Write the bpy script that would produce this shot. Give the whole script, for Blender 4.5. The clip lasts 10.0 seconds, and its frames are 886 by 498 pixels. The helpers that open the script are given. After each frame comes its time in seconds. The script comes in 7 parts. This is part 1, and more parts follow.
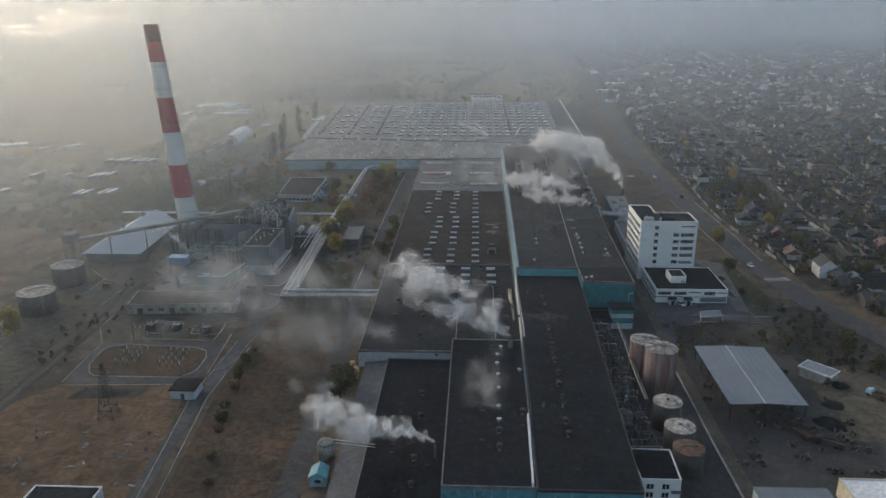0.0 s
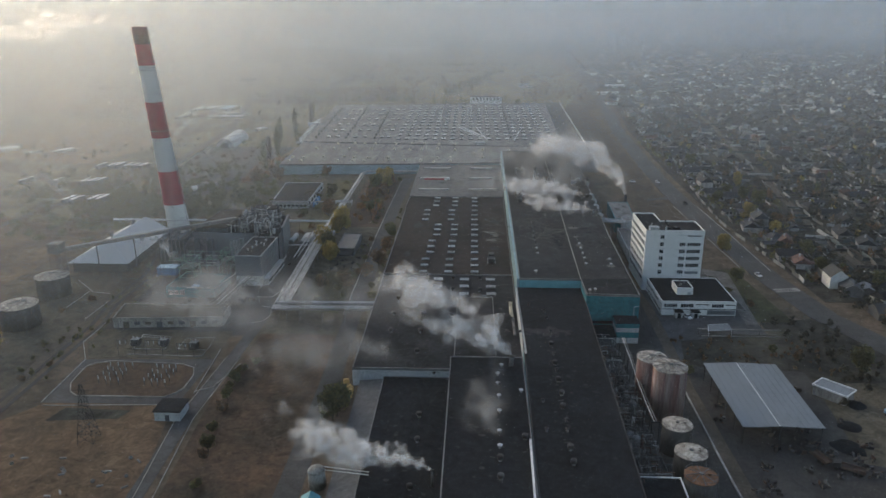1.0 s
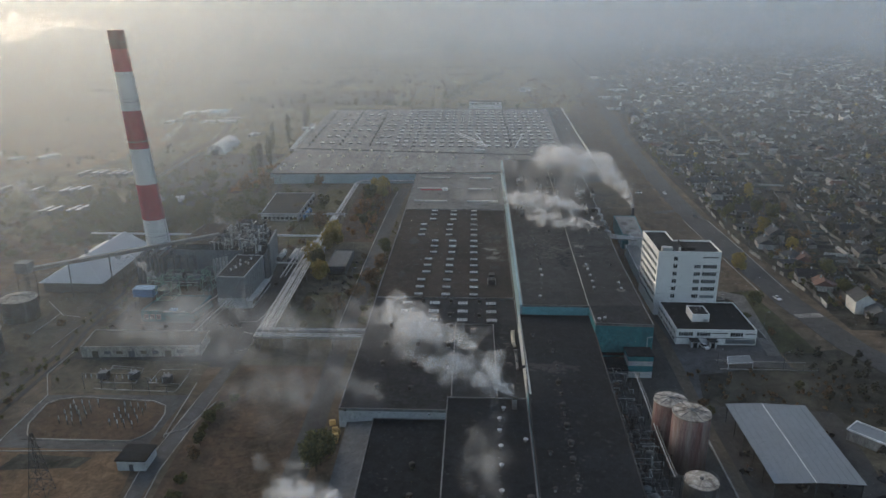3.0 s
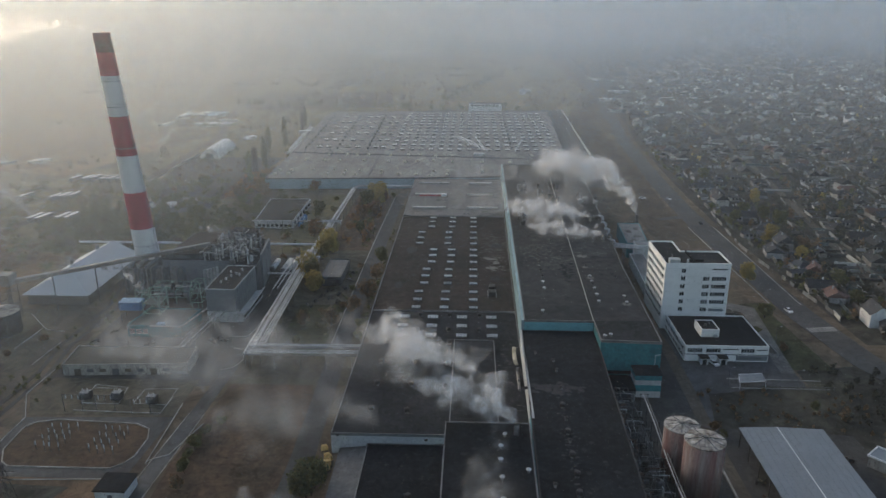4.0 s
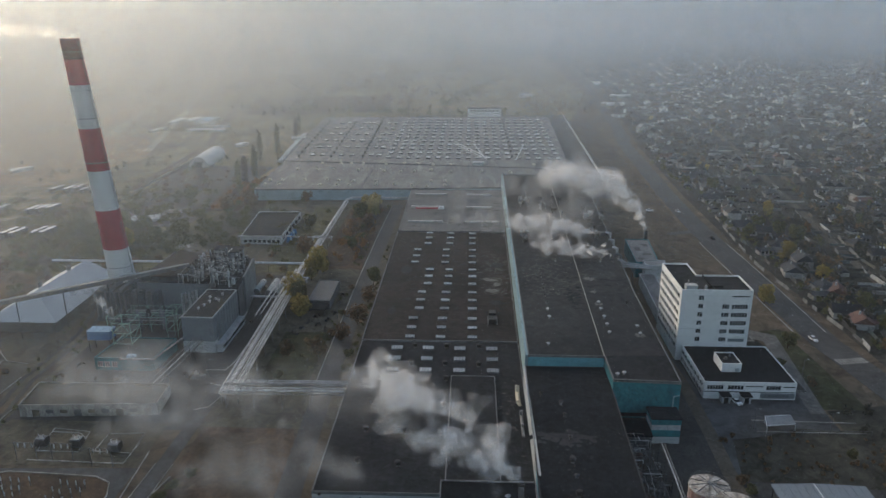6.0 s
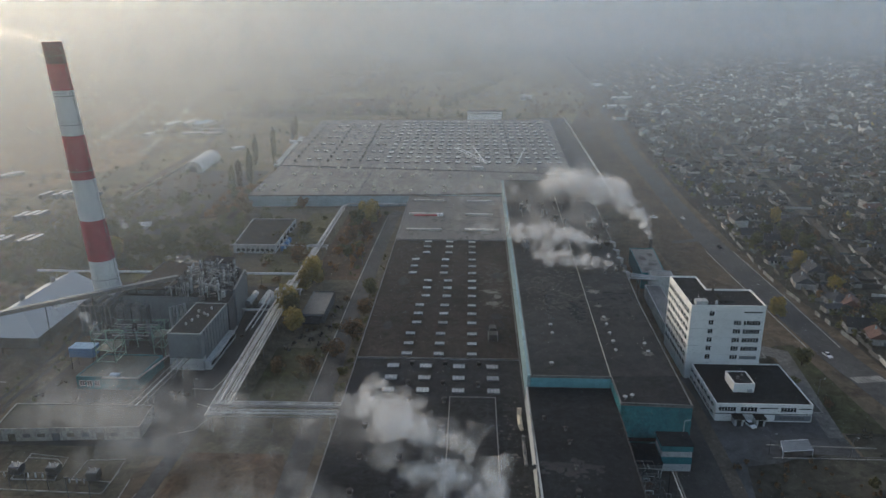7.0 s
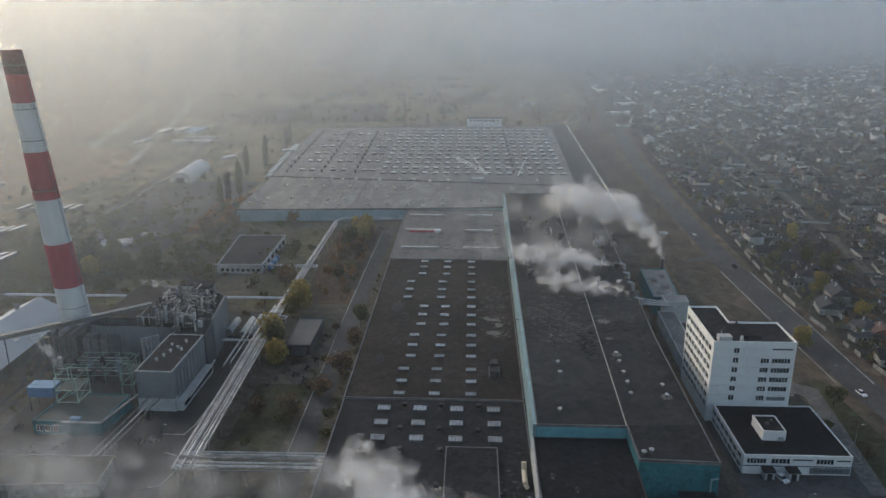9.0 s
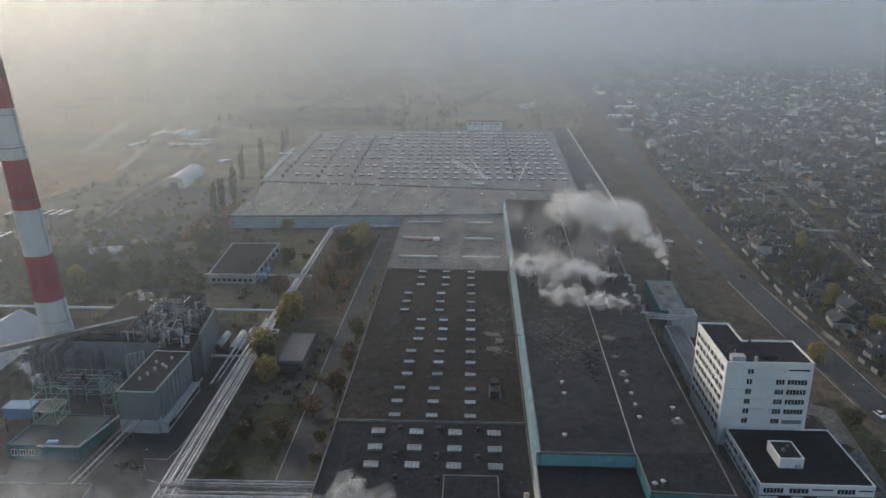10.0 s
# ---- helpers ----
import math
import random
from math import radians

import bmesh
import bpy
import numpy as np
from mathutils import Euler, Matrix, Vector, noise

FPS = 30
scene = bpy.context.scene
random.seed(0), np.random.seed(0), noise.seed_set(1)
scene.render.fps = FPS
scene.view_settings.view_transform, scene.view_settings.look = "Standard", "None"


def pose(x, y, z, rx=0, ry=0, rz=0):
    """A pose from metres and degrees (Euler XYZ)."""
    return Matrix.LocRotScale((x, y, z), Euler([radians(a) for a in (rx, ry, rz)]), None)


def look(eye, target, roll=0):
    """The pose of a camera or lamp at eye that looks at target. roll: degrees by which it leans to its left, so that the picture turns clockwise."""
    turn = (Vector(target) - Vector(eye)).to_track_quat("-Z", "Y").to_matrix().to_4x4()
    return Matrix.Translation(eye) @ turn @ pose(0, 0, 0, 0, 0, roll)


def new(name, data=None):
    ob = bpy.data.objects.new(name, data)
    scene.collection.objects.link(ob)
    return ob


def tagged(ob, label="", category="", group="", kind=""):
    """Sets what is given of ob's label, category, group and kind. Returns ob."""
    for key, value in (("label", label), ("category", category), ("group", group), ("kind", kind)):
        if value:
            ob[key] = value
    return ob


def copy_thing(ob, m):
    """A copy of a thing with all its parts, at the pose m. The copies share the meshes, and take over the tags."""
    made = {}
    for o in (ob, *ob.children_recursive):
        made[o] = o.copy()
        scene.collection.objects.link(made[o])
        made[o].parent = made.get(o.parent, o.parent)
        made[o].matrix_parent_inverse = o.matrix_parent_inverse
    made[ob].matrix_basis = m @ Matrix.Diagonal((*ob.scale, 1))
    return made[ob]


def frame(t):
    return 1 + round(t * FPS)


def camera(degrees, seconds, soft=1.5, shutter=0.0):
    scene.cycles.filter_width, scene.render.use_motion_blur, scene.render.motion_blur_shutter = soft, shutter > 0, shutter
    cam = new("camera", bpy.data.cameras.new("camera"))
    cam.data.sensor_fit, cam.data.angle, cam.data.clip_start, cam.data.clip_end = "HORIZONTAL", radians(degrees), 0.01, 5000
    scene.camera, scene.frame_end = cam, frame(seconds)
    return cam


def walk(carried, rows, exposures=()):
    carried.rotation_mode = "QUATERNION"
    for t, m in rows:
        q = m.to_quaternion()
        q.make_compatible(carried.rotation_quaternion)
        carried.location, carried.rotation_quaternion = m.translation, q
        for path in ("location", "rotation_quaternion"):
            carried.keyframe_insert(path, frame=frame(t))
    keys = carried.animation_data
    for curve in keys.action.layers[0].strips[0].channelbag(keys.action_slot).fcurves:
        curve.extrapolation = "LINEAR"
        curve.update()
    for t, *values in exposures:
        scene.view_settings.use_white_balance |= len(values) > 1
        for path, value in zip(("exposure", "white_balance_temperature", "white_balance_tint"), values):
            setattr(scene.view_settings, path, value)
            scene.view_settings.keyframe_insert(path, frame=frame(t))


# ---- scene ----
cam = camera(61.6, 10.0)
PATH = [
    (0, (-17.735, -295.379, 122.275), (-17.818, -293.482, 121.647), -0.2),
    (0.5, (-17.808, -289.384, 122.322), (-17.889, -287.486, 121.696), -0.2),
    (1, (-17.877, -283.362, 122.418), (-17.957, -281.463, 121.793), -0.2),
    (1.5, (-17.952, -277.324, 122.538), (-18.032, -275.426, 121.914), -0.1),
    (2, (-18.058, -271.216, 122.671), (-18.136, -269.317, 122.048), -0.1),
    (2.5, (-18.161, -264.993, 122.811), (-18.238, -263.093, 122.189), -0.0),
    (4, (-18.258, -245.967, 123.529), (-18.333, -244.067, 122.909), -0.0),
    (4.5, (-18.283, -239.538, 123.667), (-18.357, -237.638, 123.048), 0.0),
    (5, (-18.264, -233.181, 123.78), (-18.337, -231.28, 123.162), 0.0),
    (5.5, (-18.201, -226.829, 123.901), (-18.274, -224.928, 123.285), 0.0),
    (7, (-18.014, -207.598, 124.553), (-18.087, -205.696, 123.94), 0.0),
    (7.5, (-17.967, -201.122, 124.67), (-18.04, -199.219, 124.06), 0.0),
    (8, (-17.885, -194.646, 124.777), (-17.958, -192.742, 124.168), 0.0),
    (8.5, (-17.814, -188.132, 124.867), (-17.887, -186.228, 124.26), 0.0),
    (9, (-17.775, -181.665, 124.93), (-17.848, -179.76, 124.326), 0.0),
    (9.5, (-17.768, -175.286, 124.962), (-17.84, -173.38, 124.36), 0.1),
    (10, (-17.774, -168.956, 124.977), (-17.846, -167.049, 124.377), 0.1),
]
EXPOSURE, KELVIN = 0.93, 6980
GLOW = 1.0
walk(cam, [(t, look(eye, target, roll)) for t, eye, target, roll in PATH], [(0, EXPOSURE, KELVIN, 10), (10, EXPOSURE, KELVIN, 10)])

# ---- world, sun ----
SUN_AZ, SUN_EL = radians(-44), radians(19)
SUN_DIR = Vector((math.sin(SUN_AZ) * math.cos(SUN_EL), math.cos(SUN_AZ) * math.cos(SUN_EL), math.sin(SUN_EL)))
world = bpy.data.worlds.new("world")
scene.world = world
world.use_nodes = True
wn = world.node_tree.nodes
sky = wn.new("ShaderNodeTexSky")
sky.sky_type = 'NISHITA'
sky.sun_disc = False
sky.sun_elevation, sky.sun_rotation = SUN_EL, SUN_AZ
sky.dust_density, sky.air_density, sky.ozone_density = 2.2, 1.0, 1.0
wn["Background"].inputs[1].default_value = 0.115
world.node_tree.links.new(sky.outputs[0], wn["Background"].inputs[0])
sun_data = bpy.data.lights.new("sun", 'SUN')
sun_data.energy, sun_data.angle, sun_data.color = 1.05, radians(22), (1.0, 0.90, 0.77)
sun = new("sun", sun_data)
sun.matrix_world = look(SUN_DIR * 200, (0, 0, 0))
scene.cycles.transparent_max_bounces = 160

# ---- materials ----
def mat(name, base, second=None, rough=0.8, scale=0.2, fine=3.0, metal=0.0, bump=0.15, spread=0.5, vary=0.0, streak=None, blotch=0.3, gloss=0.3):
    """A surface of two tones mixed by broad stains, with fine grain and relief; vary: difference from piece to piece."""
    m = bpy.data.materials.new(name)
    m.use_nodes = True
    nt = m.node_tree
    n, l = nt.nodes, nt.links
    b = n["Principled BSDF"]
    geo = n.new("ShaderNodeNewGeometry")
    mapping = n.new("ShaderNodeMapping")
    l.new(geo.outputs["Position"], mapping.inputs[0])
    if streak:
        mapping.inputs["Scale"].default_value = streak
    broad = n.new("ShaderNodeTexNoise")
    broad.inputs["Scale"].default_value, broad.inputs["Detail"].default_value = scale, 6
    broad.inputs["Roughness"].default_value = 0.62
    small = n.new("ShaderNodeTexNoise")
    small.inputs["Scale"].default_value, small.inputs["Detail"].default_value = fine, 4
    l.new(mapping.outputs[0], broad.inputs["Vector"])
    l.new(geo.outputs["Position"], small.inputs["Vector"])
    ramp = n.new("ShaderNodeValToRGB")
    ramp.color_ramp.elements[0].position, ramp.color_ramp.elements[1].position = 0.5 - spread * 0.35, 0.5 + spread * 0.35
    second = second or tuple(c * 0.72 for c in base)
    ramp.color_ramp.elements[0].color, ramp.color_ramp.elements[1].color = (*second, 1), (*base, 1)
    l.new(broad.outputs["Fac"], ramp.inputs[0])
    grain = n.new("ShaderNodeMapRange")
    grain.inputs["From Min"].default_value, grain.inputs["From Max"].default_value = 0.25, 0.75
    amount = min(0.2, blotch * 0.7)
    grain.inputs["To Min"].default_value, grain.inputs["To Max"].default_value = 1 - amount, 1 + amount
    l.new(small.outputs["Fac"], grain.inputs["Value"])
    mottle = n.new("ShaderNodeTexNoise")
    mottle.inputs["Scale"].default_value, mottle.inputs["Detail"].default_value = scale * 5.3, 5
    mottle.inputs["Roughness"].default_value, mottle.inputs["Distortion"].default_value = 0.7, 0.8
    l.new(mapping.outputs[0], mottle.inputs["Vector"])
    spots = n.new("ShaderNodeMapRange")
    spots.inputs["From Min"].default_value, spots.inputs["From Max"].default_value = 0.3, 0.7
    spots.inputs["To Min"].default_value, spots.inputs["To Max"].default_value = 1 - blotch, 1 + blotch
    l.new(mottle.outputs["Fac"], spots.inputs["Value"])
    both = n.new("ShaderNodeMath")
    both.operation = 'MULTIPLY'
    l.new(grain.outputs[0], both.inputs[0]), l.new(spots.outputs[0], both.inputs[1])
    mul = n.new("ShaderNodeMix")
    mul.data_type, mul.blend_type = 'RGBA', 'MULTIPLY'
    mul.inputs["Factor"].default_value = 1.0
    l.new(ramp.outputs[0], mul.inputs[6])
    l.new(both.outputs[0], mul.inputs[7])
    out = mul.outputs[2]
    b.inputs["Specular IOR Level"].default_value = gloss
    if vary:
        info = n.new("ShaderNodeObjectInfo")
        hsv = n.new("ShaderNodeHueSaturation")
        rng = n.new("ShaderNodeMapRange")
        rng.inputs["To Min"].default_value, rng.inputs["To Max"].default_value = 1 - vary, 1 + vary
        l.new(info.outputs["Random"], rng.inputs["Value"])
        l.new(rng.outputs[0], hsv.inputs["Value"])
        l.new(out, hsv.inputs["Color"])
        out = hsv.outputs[0]
    l.new(out, b.inputs["Base Color"])
    b.inputs["Roughness"].default_value, b.inputs["Metallic"].default_value = rough, metal
    if bump:
        bp = n.new("ShaderNodeBump")
        bp.inputs["Strength"].default_value, bp.inputs["Distance"].default_value = bump, 0.1
        l.new(small.outputs["Fac"], bp.inputs["Height"])
        l.new(bp.outputs[0], b.inputs["Normal"])
    return m


def island_mat(name, ramp_colours, rough=0.9, glow_through=0.0):
    """Colour from piece to piece of one joined mesh, by island; leaves let some light through."""
    m = bpy.data.materials.new(name)
    m.use_nodes = True
    n, l = m.node_tree.nodes, m.node_tree.links
    geo = n.new("ShaderNodeNewGeometry")
    ramp = n.new("ShaderNodeValToRGB")
    ramp.color_ramp.interpolation = 'CONSTANT'
    els = ramp.color_ramp.elements
    els[0].color = (*ramp_colours[0], 1)
    els[1].position, els[1].color = 1.0 / len(ramp_colours), (*ramp_colours[1], 1)
    for i, c in enumerate(ramp_colours[2:]):
        e = els.new((i + 2) / len(ramp_colours))
        e.color = (*c, 1)
    l.new(geo.outputs["Random Per Island"], ramp.inputs[0])
    noise_t = n.new("ShaderNodeTexNoise")
    noise_t.inputs["Scale"].default_value = 0.8
    l.new(geo.outputs["Position"], noise_t.inputs["Vector"])
    rng = n.new("ShaderNodeMapRange")
    rng.inputs["To Min"].default_value, rng.inputs["To Max"].default_value = 0.6, 1.4
    l.new(noise_t.outputs["Fac"], rng.inputs["Value"])
    mul = n.new("ShaderNodeMix")
    mul.data_type, mul.blend_type = 'RGBA', 'MULTIPLY'
    mul.inputs["Factor"].default_value = 1.0
    l.new(ramp.outputs[0], mul.inputs[6])
    l.new(rng.outputs[0], mul.inputs[7])
    l.new(mul.outputs[2], n["Principled BSDF"].inputs["Base Color"])
    n["Principled BSDF"].inputs["Roughness"].default_value = rough
    if glow_through:
        thin, mix = n.new("ShaderNodeBsdfTranslucent"), n.new("ShaderNodeMixShader")
        l.new(mul.outputs[2], thin.inputs[0])
        mix.inputs[0].default_value = glow_through
        l.new(n["Principled BSDF"].outputs[0], mix.inputs[1]), l.new(thin.outputs[0], mix.inputs[2])
        l.new(mix.outputs[0], n["Material Output"].inputs[0])
    return m


def vapour(name, colour, density, scale, low=0.42, high=0.62, through_share=0.5, forward=0.0):
    """Thin drifting vapour: light passes through where it is thin, scatters where it is dense."""
    m = bpy.data.materials.new(name)
    m.use_nodes = True
    n, l = m.node_tree.nodes, m.node_tree.links
    n.remove(n["Principled BSDF"])
    geo = n.new("ShaderNodeNewGeometry")
    tex = n.new("ShaderNodeTexNoise")
    tex.inputs["Scale"].default_value, tex.inputs["Detail"].default_value = scale, 5
    l.new(geo.outputs["Position"], tex.inputs["Vector"])
    rng = n.new("ShaderNodeMapRange")
    rng.inputs["From Min"].default_value, rng.inputs["From Max"].default_value = low, high
    rng.inputs["To Min"].default_value, rng.inputs["To Max"].default_value = 0.0, density
    l.new(tex.outputs["Fac"], rng.inputs["Value"])
    diff, trl, tr = n.new("ShaderNodeBsdfDiffuse"), n.new("ShaderNodeBsdfTranslucent"), n.new("ShaderNodeBsdfTransparent")
    diff.inputs[0].default_value = trl.inputs[0].default_value = (*colour, 1)
    both = n.new("ShaderNodeMixShader")
    l.new(diff.outputs[0], both.inputs[1]), l.new(trl.outputs[0], both.inputs[2])
    both.inputs[0].default_value = through_share
    if forward:
        fwd, lit = n.new("ShaderNodeBsdfRefraction"), n.new("ShaderNodeMixShader")
        fwd.inputs[0].default_value = (*colour, 1)
        fwd.inputs["Roughness"].default_value, fwd.inputs["IOR"].default_value = 0.75, 1.45
        lit.inputs[0].default_value = forward
        l.new(both.outputs[0], lit.inputs[1]), l.new(fwd.outputs[0], lit.inputs[2])
        both = lit
    mix = n.new("ShaderNodeMixShader")
    l.new(rng.outputs[0], mix.inputs[0]), l.new(tr.outputs[0], mix.inputs[1]), l.new(both.outputs[0], mix.inputs[2])
    l.new(mix.outputs[0], n["Material Output"].inputs[0])
    return m


M_GROUND = mat("dry_soil", (0.118, 0.090, 0.066), (0.062, 0.052, 0.040), scale=0.02, fine=0.6, rough=0.95, bump=0.4, blotch=0.5, gloss=0.1)
M_FIELD = mat("dry_grass_field", (0.165, 0.108, 0.067), (0.078, 0.055, 0.038), scale=0.045, fine=0.9, rough=0.95, bump=0.5, blotch=0.45, gloss=0.1)
M_REDFIELD = mat("rusty_autumn_grass", (0.102, 0.065, 0.044), (0.048, 0.039, 0.029), scale=0.06, fine=0.9, rough=0.95, bump=0.5, blotch=0.45, gloss=0.1)
M_PLAIN = mat("pale_dry_plain", (0.220, 0.178, 0.118), (0.112, 0.102, 0.064), scale=0.012, fine=0.5, rough=0.95, bump=0.4, blotch=0.55, gloss=0.1)
M_WORKS = mat("grimy_works_ground", (0.104, 0.091, 0.068), (0.056, 0.050, 0.039), scale=0.05, fine=0.9, rough=0.9, bump=0.3, blotch=0.5, gloss=0.1)
M_VERGE = mat("greyish_dry_verge", (0.090, 0.072, 0.056), (0.052, 0.046, 0.038), scale=0.05, fine=0.9, rough=0.95, bump=0.4, blotch=0.5, gloss=0.1)
M_PALEDUST = mat("pale_dust", (0.34, 0.31, 0.27), (0.22, 0.20, 0.17), scale=0.05, fine=0.8, rough=0.95)
M_STUBBLE = mat("autumn_stubble", (0.300, 0.205, 0.130), (0.190, 0.130, 0.085), scale=0.02, fine=0.6, rough=0.95, bump=0.3, blotch=0.4, gloss=0.1)
M_OLIVE = mat("rough_olive_grass", (0.110, 0.100, 0.056), (0.060, 0.056, 0.034), scale=0.05, fine=0.9, rough=0.95, bump=0.5, blotch=0.5, gloss=0.1)
M_LAWN = mat("dull_lawn", (0.060, 0.062, 0.030), (0.035, 0.034, 0.022), scale=0.06, fine=1.2, rough=0.95, bump=0.4, blotch=0.45, gloss=0.1)
M_GARDEN = mat("dark_garden_soil", (0.056, 0.053, 0.042), (0.023, 0.024, 0.021), scale=0.03, fine=0.8, rough=0.95, bump=0.4, blotch=0.55, gloss=0.1)
M_YARD = mat("oily_yard_earth", (0.050, 0.047, 0.044), (0.024, 0.024, 0.025), scale=0.07, fine=1.0, rough=0.85, bump=0.3)
M_ASPHALT = mat("asphalt", (0.062, 0.064, 0.068), (0.034, 0.035, 0.038), scale=0.05, fine=1.5, rough=0.8, blotch=0.45)
M_PALEROAD = mat("worn_pale_asphalt", (0.060, 0.059, 0.059), (0.036, 0.036, 0.037), scale=0.06, fine=1.2, rough=0.85)
M_DIRT = mat("trodden_dirt", (0.098, 0.082, 0.065), (0.056, 0.047, 0.038), scale=0.09, fine=1.0, rough=0.95)
M_PAVE = mat("concrete_paving", (0.20, 0.195, 0.19), (0.12, 0.12, 0.115), scale=0.15, fine=2.0, rough=0.9)
M_KERB = mat("pale_kerb", (0.36, 0.35, 0.33), (0.17, 0.165, 0.155), scale=0.12, blotch=0.45)
M_ROOF_BLACK = mat("new_bitumen_roof", (0.0145, 0.0165, 0.0205), (0.0095, 0.011, 0.0135), scale=0.06, fine=0.8, rough=0.8, bump=0.1, blotch=0.35, gloss=0.05)
M_ROOF_DARK = mat("dark_bitumen_roof", (0.028, 0.030, 0.033), (0.018, 0.019, 0.022), scale=0.07, fine=0.8, rough=0.85, bump=0.1, blotch=0.35, gloss=0.05)
M_ROOF_BROWN = mat("brown_weathered_roof", (0.039, 0.031, 0.028), (0.021, 0.018, 0.017), scale=0.05, fine=0.7, rough=0.8, bump=0.15, blotch=0.45, gloss=0.05)
M_ROOF_GREY = mat("grey_weathered_roof", (0.175, 0.175, 0.172), (0.085, 0.086, 0.088), scale=0.03, fine=0.7, rough=0.55, bump=0.15, blotch=0.45, streak=(1, 0.4, 1))
M_ROOF_STAIN = mat("stained_grey_roof", (0.032, 0.034, 0.036), (0.016, 0.017, 0.019), scale=0.03, fine=0.7, rough=0.7, bump=0.1, blotch=0.4, gloss=0.08)
M_ROOF_MID = mat("dusty_grey_roof", (0.090, 0.089, 0.088), (0.052, 0.053, 0.054), scale=0.05, fine=0.8, rough=0.6, bump=0.12, blotch=0.45, streak=(1, 0.4, 1))
# far hall roof: paleness of distance haze put into its stained grey
M_ROOF_FAR = mat("haze_paled_stained_roof", (0.170, 0.166, 0.155), (0.085, 0.086, 0.087), scale=0.022, fine=0.6, rough=0.6, bump=0.1, blotch=0.6, streak=(1, 0.35, 1), spread=0.7)
M_STAIN = mat("pale_roof_dust", (0.215, 0.208, 0.180), (0.120, 0.118, 0.110), scale=0.12, fine=0.8, rough=0.8, blotch=0.5)
M_DOME = mat("yellowed_dome_plastic", (0.62, 0.59, 0.50), (0.45, 0.42, 0.35), scale=0.4, fine=2.0, rough=0.5, bump=0.0)
# far hall front: teal made paler and bluer to stand in for haze
M_FARFRONT = mat("haze_paled_blue_cladding", (0.30, 0.40, 0.44), (0.22, 0.30, 0.33), scale=0.1, fine=1.0, rough=0.6, bump=0.1, blotch=0.2)
M_PATCH2 = mat("mossy_roof_felt", (0.062, 0.061, 0.055), (0.034, 0.034, 0.034), scale=0.16, fine=1.0, blotch=0.55)
M_PATCH = mat("pale_roof_patch", (0.13, 0.125, 0.12), (0.075, 0.07, 0.068), scale=0.3, fine=1.5)
M_TEAL = mat("teal_cladding", (0.018, 0.150, 0.175), (0.014, 0.110, 0.130), scale=0.12, fine=1.0, rough=0.55, bump=0.1)
M_TEALBLUE = mat("blue_teal_cladding", (0.055, 0.200, 0.255), (0.042, 0.150, 0.195), scale=0.12, fine=1.0, rough=0.55, bump=0.1)
M_TEALPANEL = mat("light_teal_cladding", (0.10, 0.29, 0.34), (0.075, 0.22, 0.26), scale=0.12, fine=1.0, rough=0.6, blotch=0.15)
M_SHEETGREY = mat("dull_grey_roof_sheet", (0.080, 0.085, 0.090), (0.055, 0.059, 0.064), scale=0.08, fine=0.8, rough=0.6)
M_TEALROOF = mat("grimy_teal_roof", (0.035, 0.060, 0.062), (0.022, 0.036, 0.038), scale=0.1, fine=1.0, rough=0.7)
M_TEAL_PALE = mat("pale_teal_cladding", (0.19, 0.30, 0.33), (0.15, 0.23, 0.26), scale=0.1, fine=1.0, rough=0.6, bump=0.1)
M_WALL_PALE = mat("pale_grey_wall", (0.40, 0.42, 0.42), (0.29, 0.31, 0.32), scale=0.15, fine=1.2, blotch=0.14)
M_WHITEWASH = mat("grimy_whitewash", (0.27, 0.265, 0.25), (0.15, 0.145, 0.135), scale=0.25, fine=1.5, streak=(1, 1, 0.3), blotch=0.35)
M_WHITE = mat("white_panel_wall", (0.66, 0.67, 0.67), (0.58, 0.59, 0.59), scale=0.12, fine=1.5, rough=0.8, bump=0.05, blotch=0.07)
M_WHITE_METAL = mat("white_sheet_metal", (0.62, 0.64, 0.66), (0.48, 0.50, 0.52), scale=0.15, fine=1.0, rough=0.5, bump=0.05)
M_GREYPANEL = mat("blue_grey_cladding", (0.150, 0.168, 0.187), (0.110, 0.124, 0.140), scale=0.12, fine=1.0, rough=0.6, bump=0.1, blotch=0.12)
M_DARKPANEL = mat("dark_grey_cladding", (0.085, 0.095, 0.105), (0.05, 0.056, 0.062), scale=0.15, fine=1.0, rough=0.65)
M_SHEETPALE = mat("pale_roof_sheet", (0.50, 0.53, 0.555), (0.42, 0.45, 0.475), scale=0.06, fine=0.8, rough=0.5, metal=0.1, bump=0.05, blotch=0.08)
M_SHED = mat("galvanised_roof_sheet", (0.155, 0.180, 0.205), (0.138, 0.160, 0.182), scale=0.06, fine=0.8, rough=0.5, metal=0.15, bump=0.05, blotch=0.08)
M_GLASS_DARK = mat("dark_window_glass", (0.022, 0.026, 0.030), (0.014, 0.017, 0.020), scale=0.3, rough=0.15, bump=0.0)
M_SKYLIGHT = mat("dusty_skylight_glazing", (0.47, 0.47, 0.455), (0.33, 0.33, 0.32), scale=0.4, fine=2.0, rough=0.4, bump=0.0, vary=0.25, blotch=0.15)
M_SKYFAR = mat("white_far_glazing", (0.70, 0.69, 0.66), (0.54, 0.53, 0.50), scale=0.4, fine=2.0, rough=0.5, bump=0.0, vary=0.2, blotch=0.12)
M_STEEL = mat("grey_steel", (0.16, 0.165, 0.17), (0.09, 0.092, 0.095), scale=0.4, fine=2.0, rough=0.55, metal=0.3)
M_DARKSTEEL = mat("dark_steel", (0.045, 0.047, 0.05), (0.028, 0.029, 0.030), scale=0.4, fine=2.0, rough=0.6, metal=0.3)
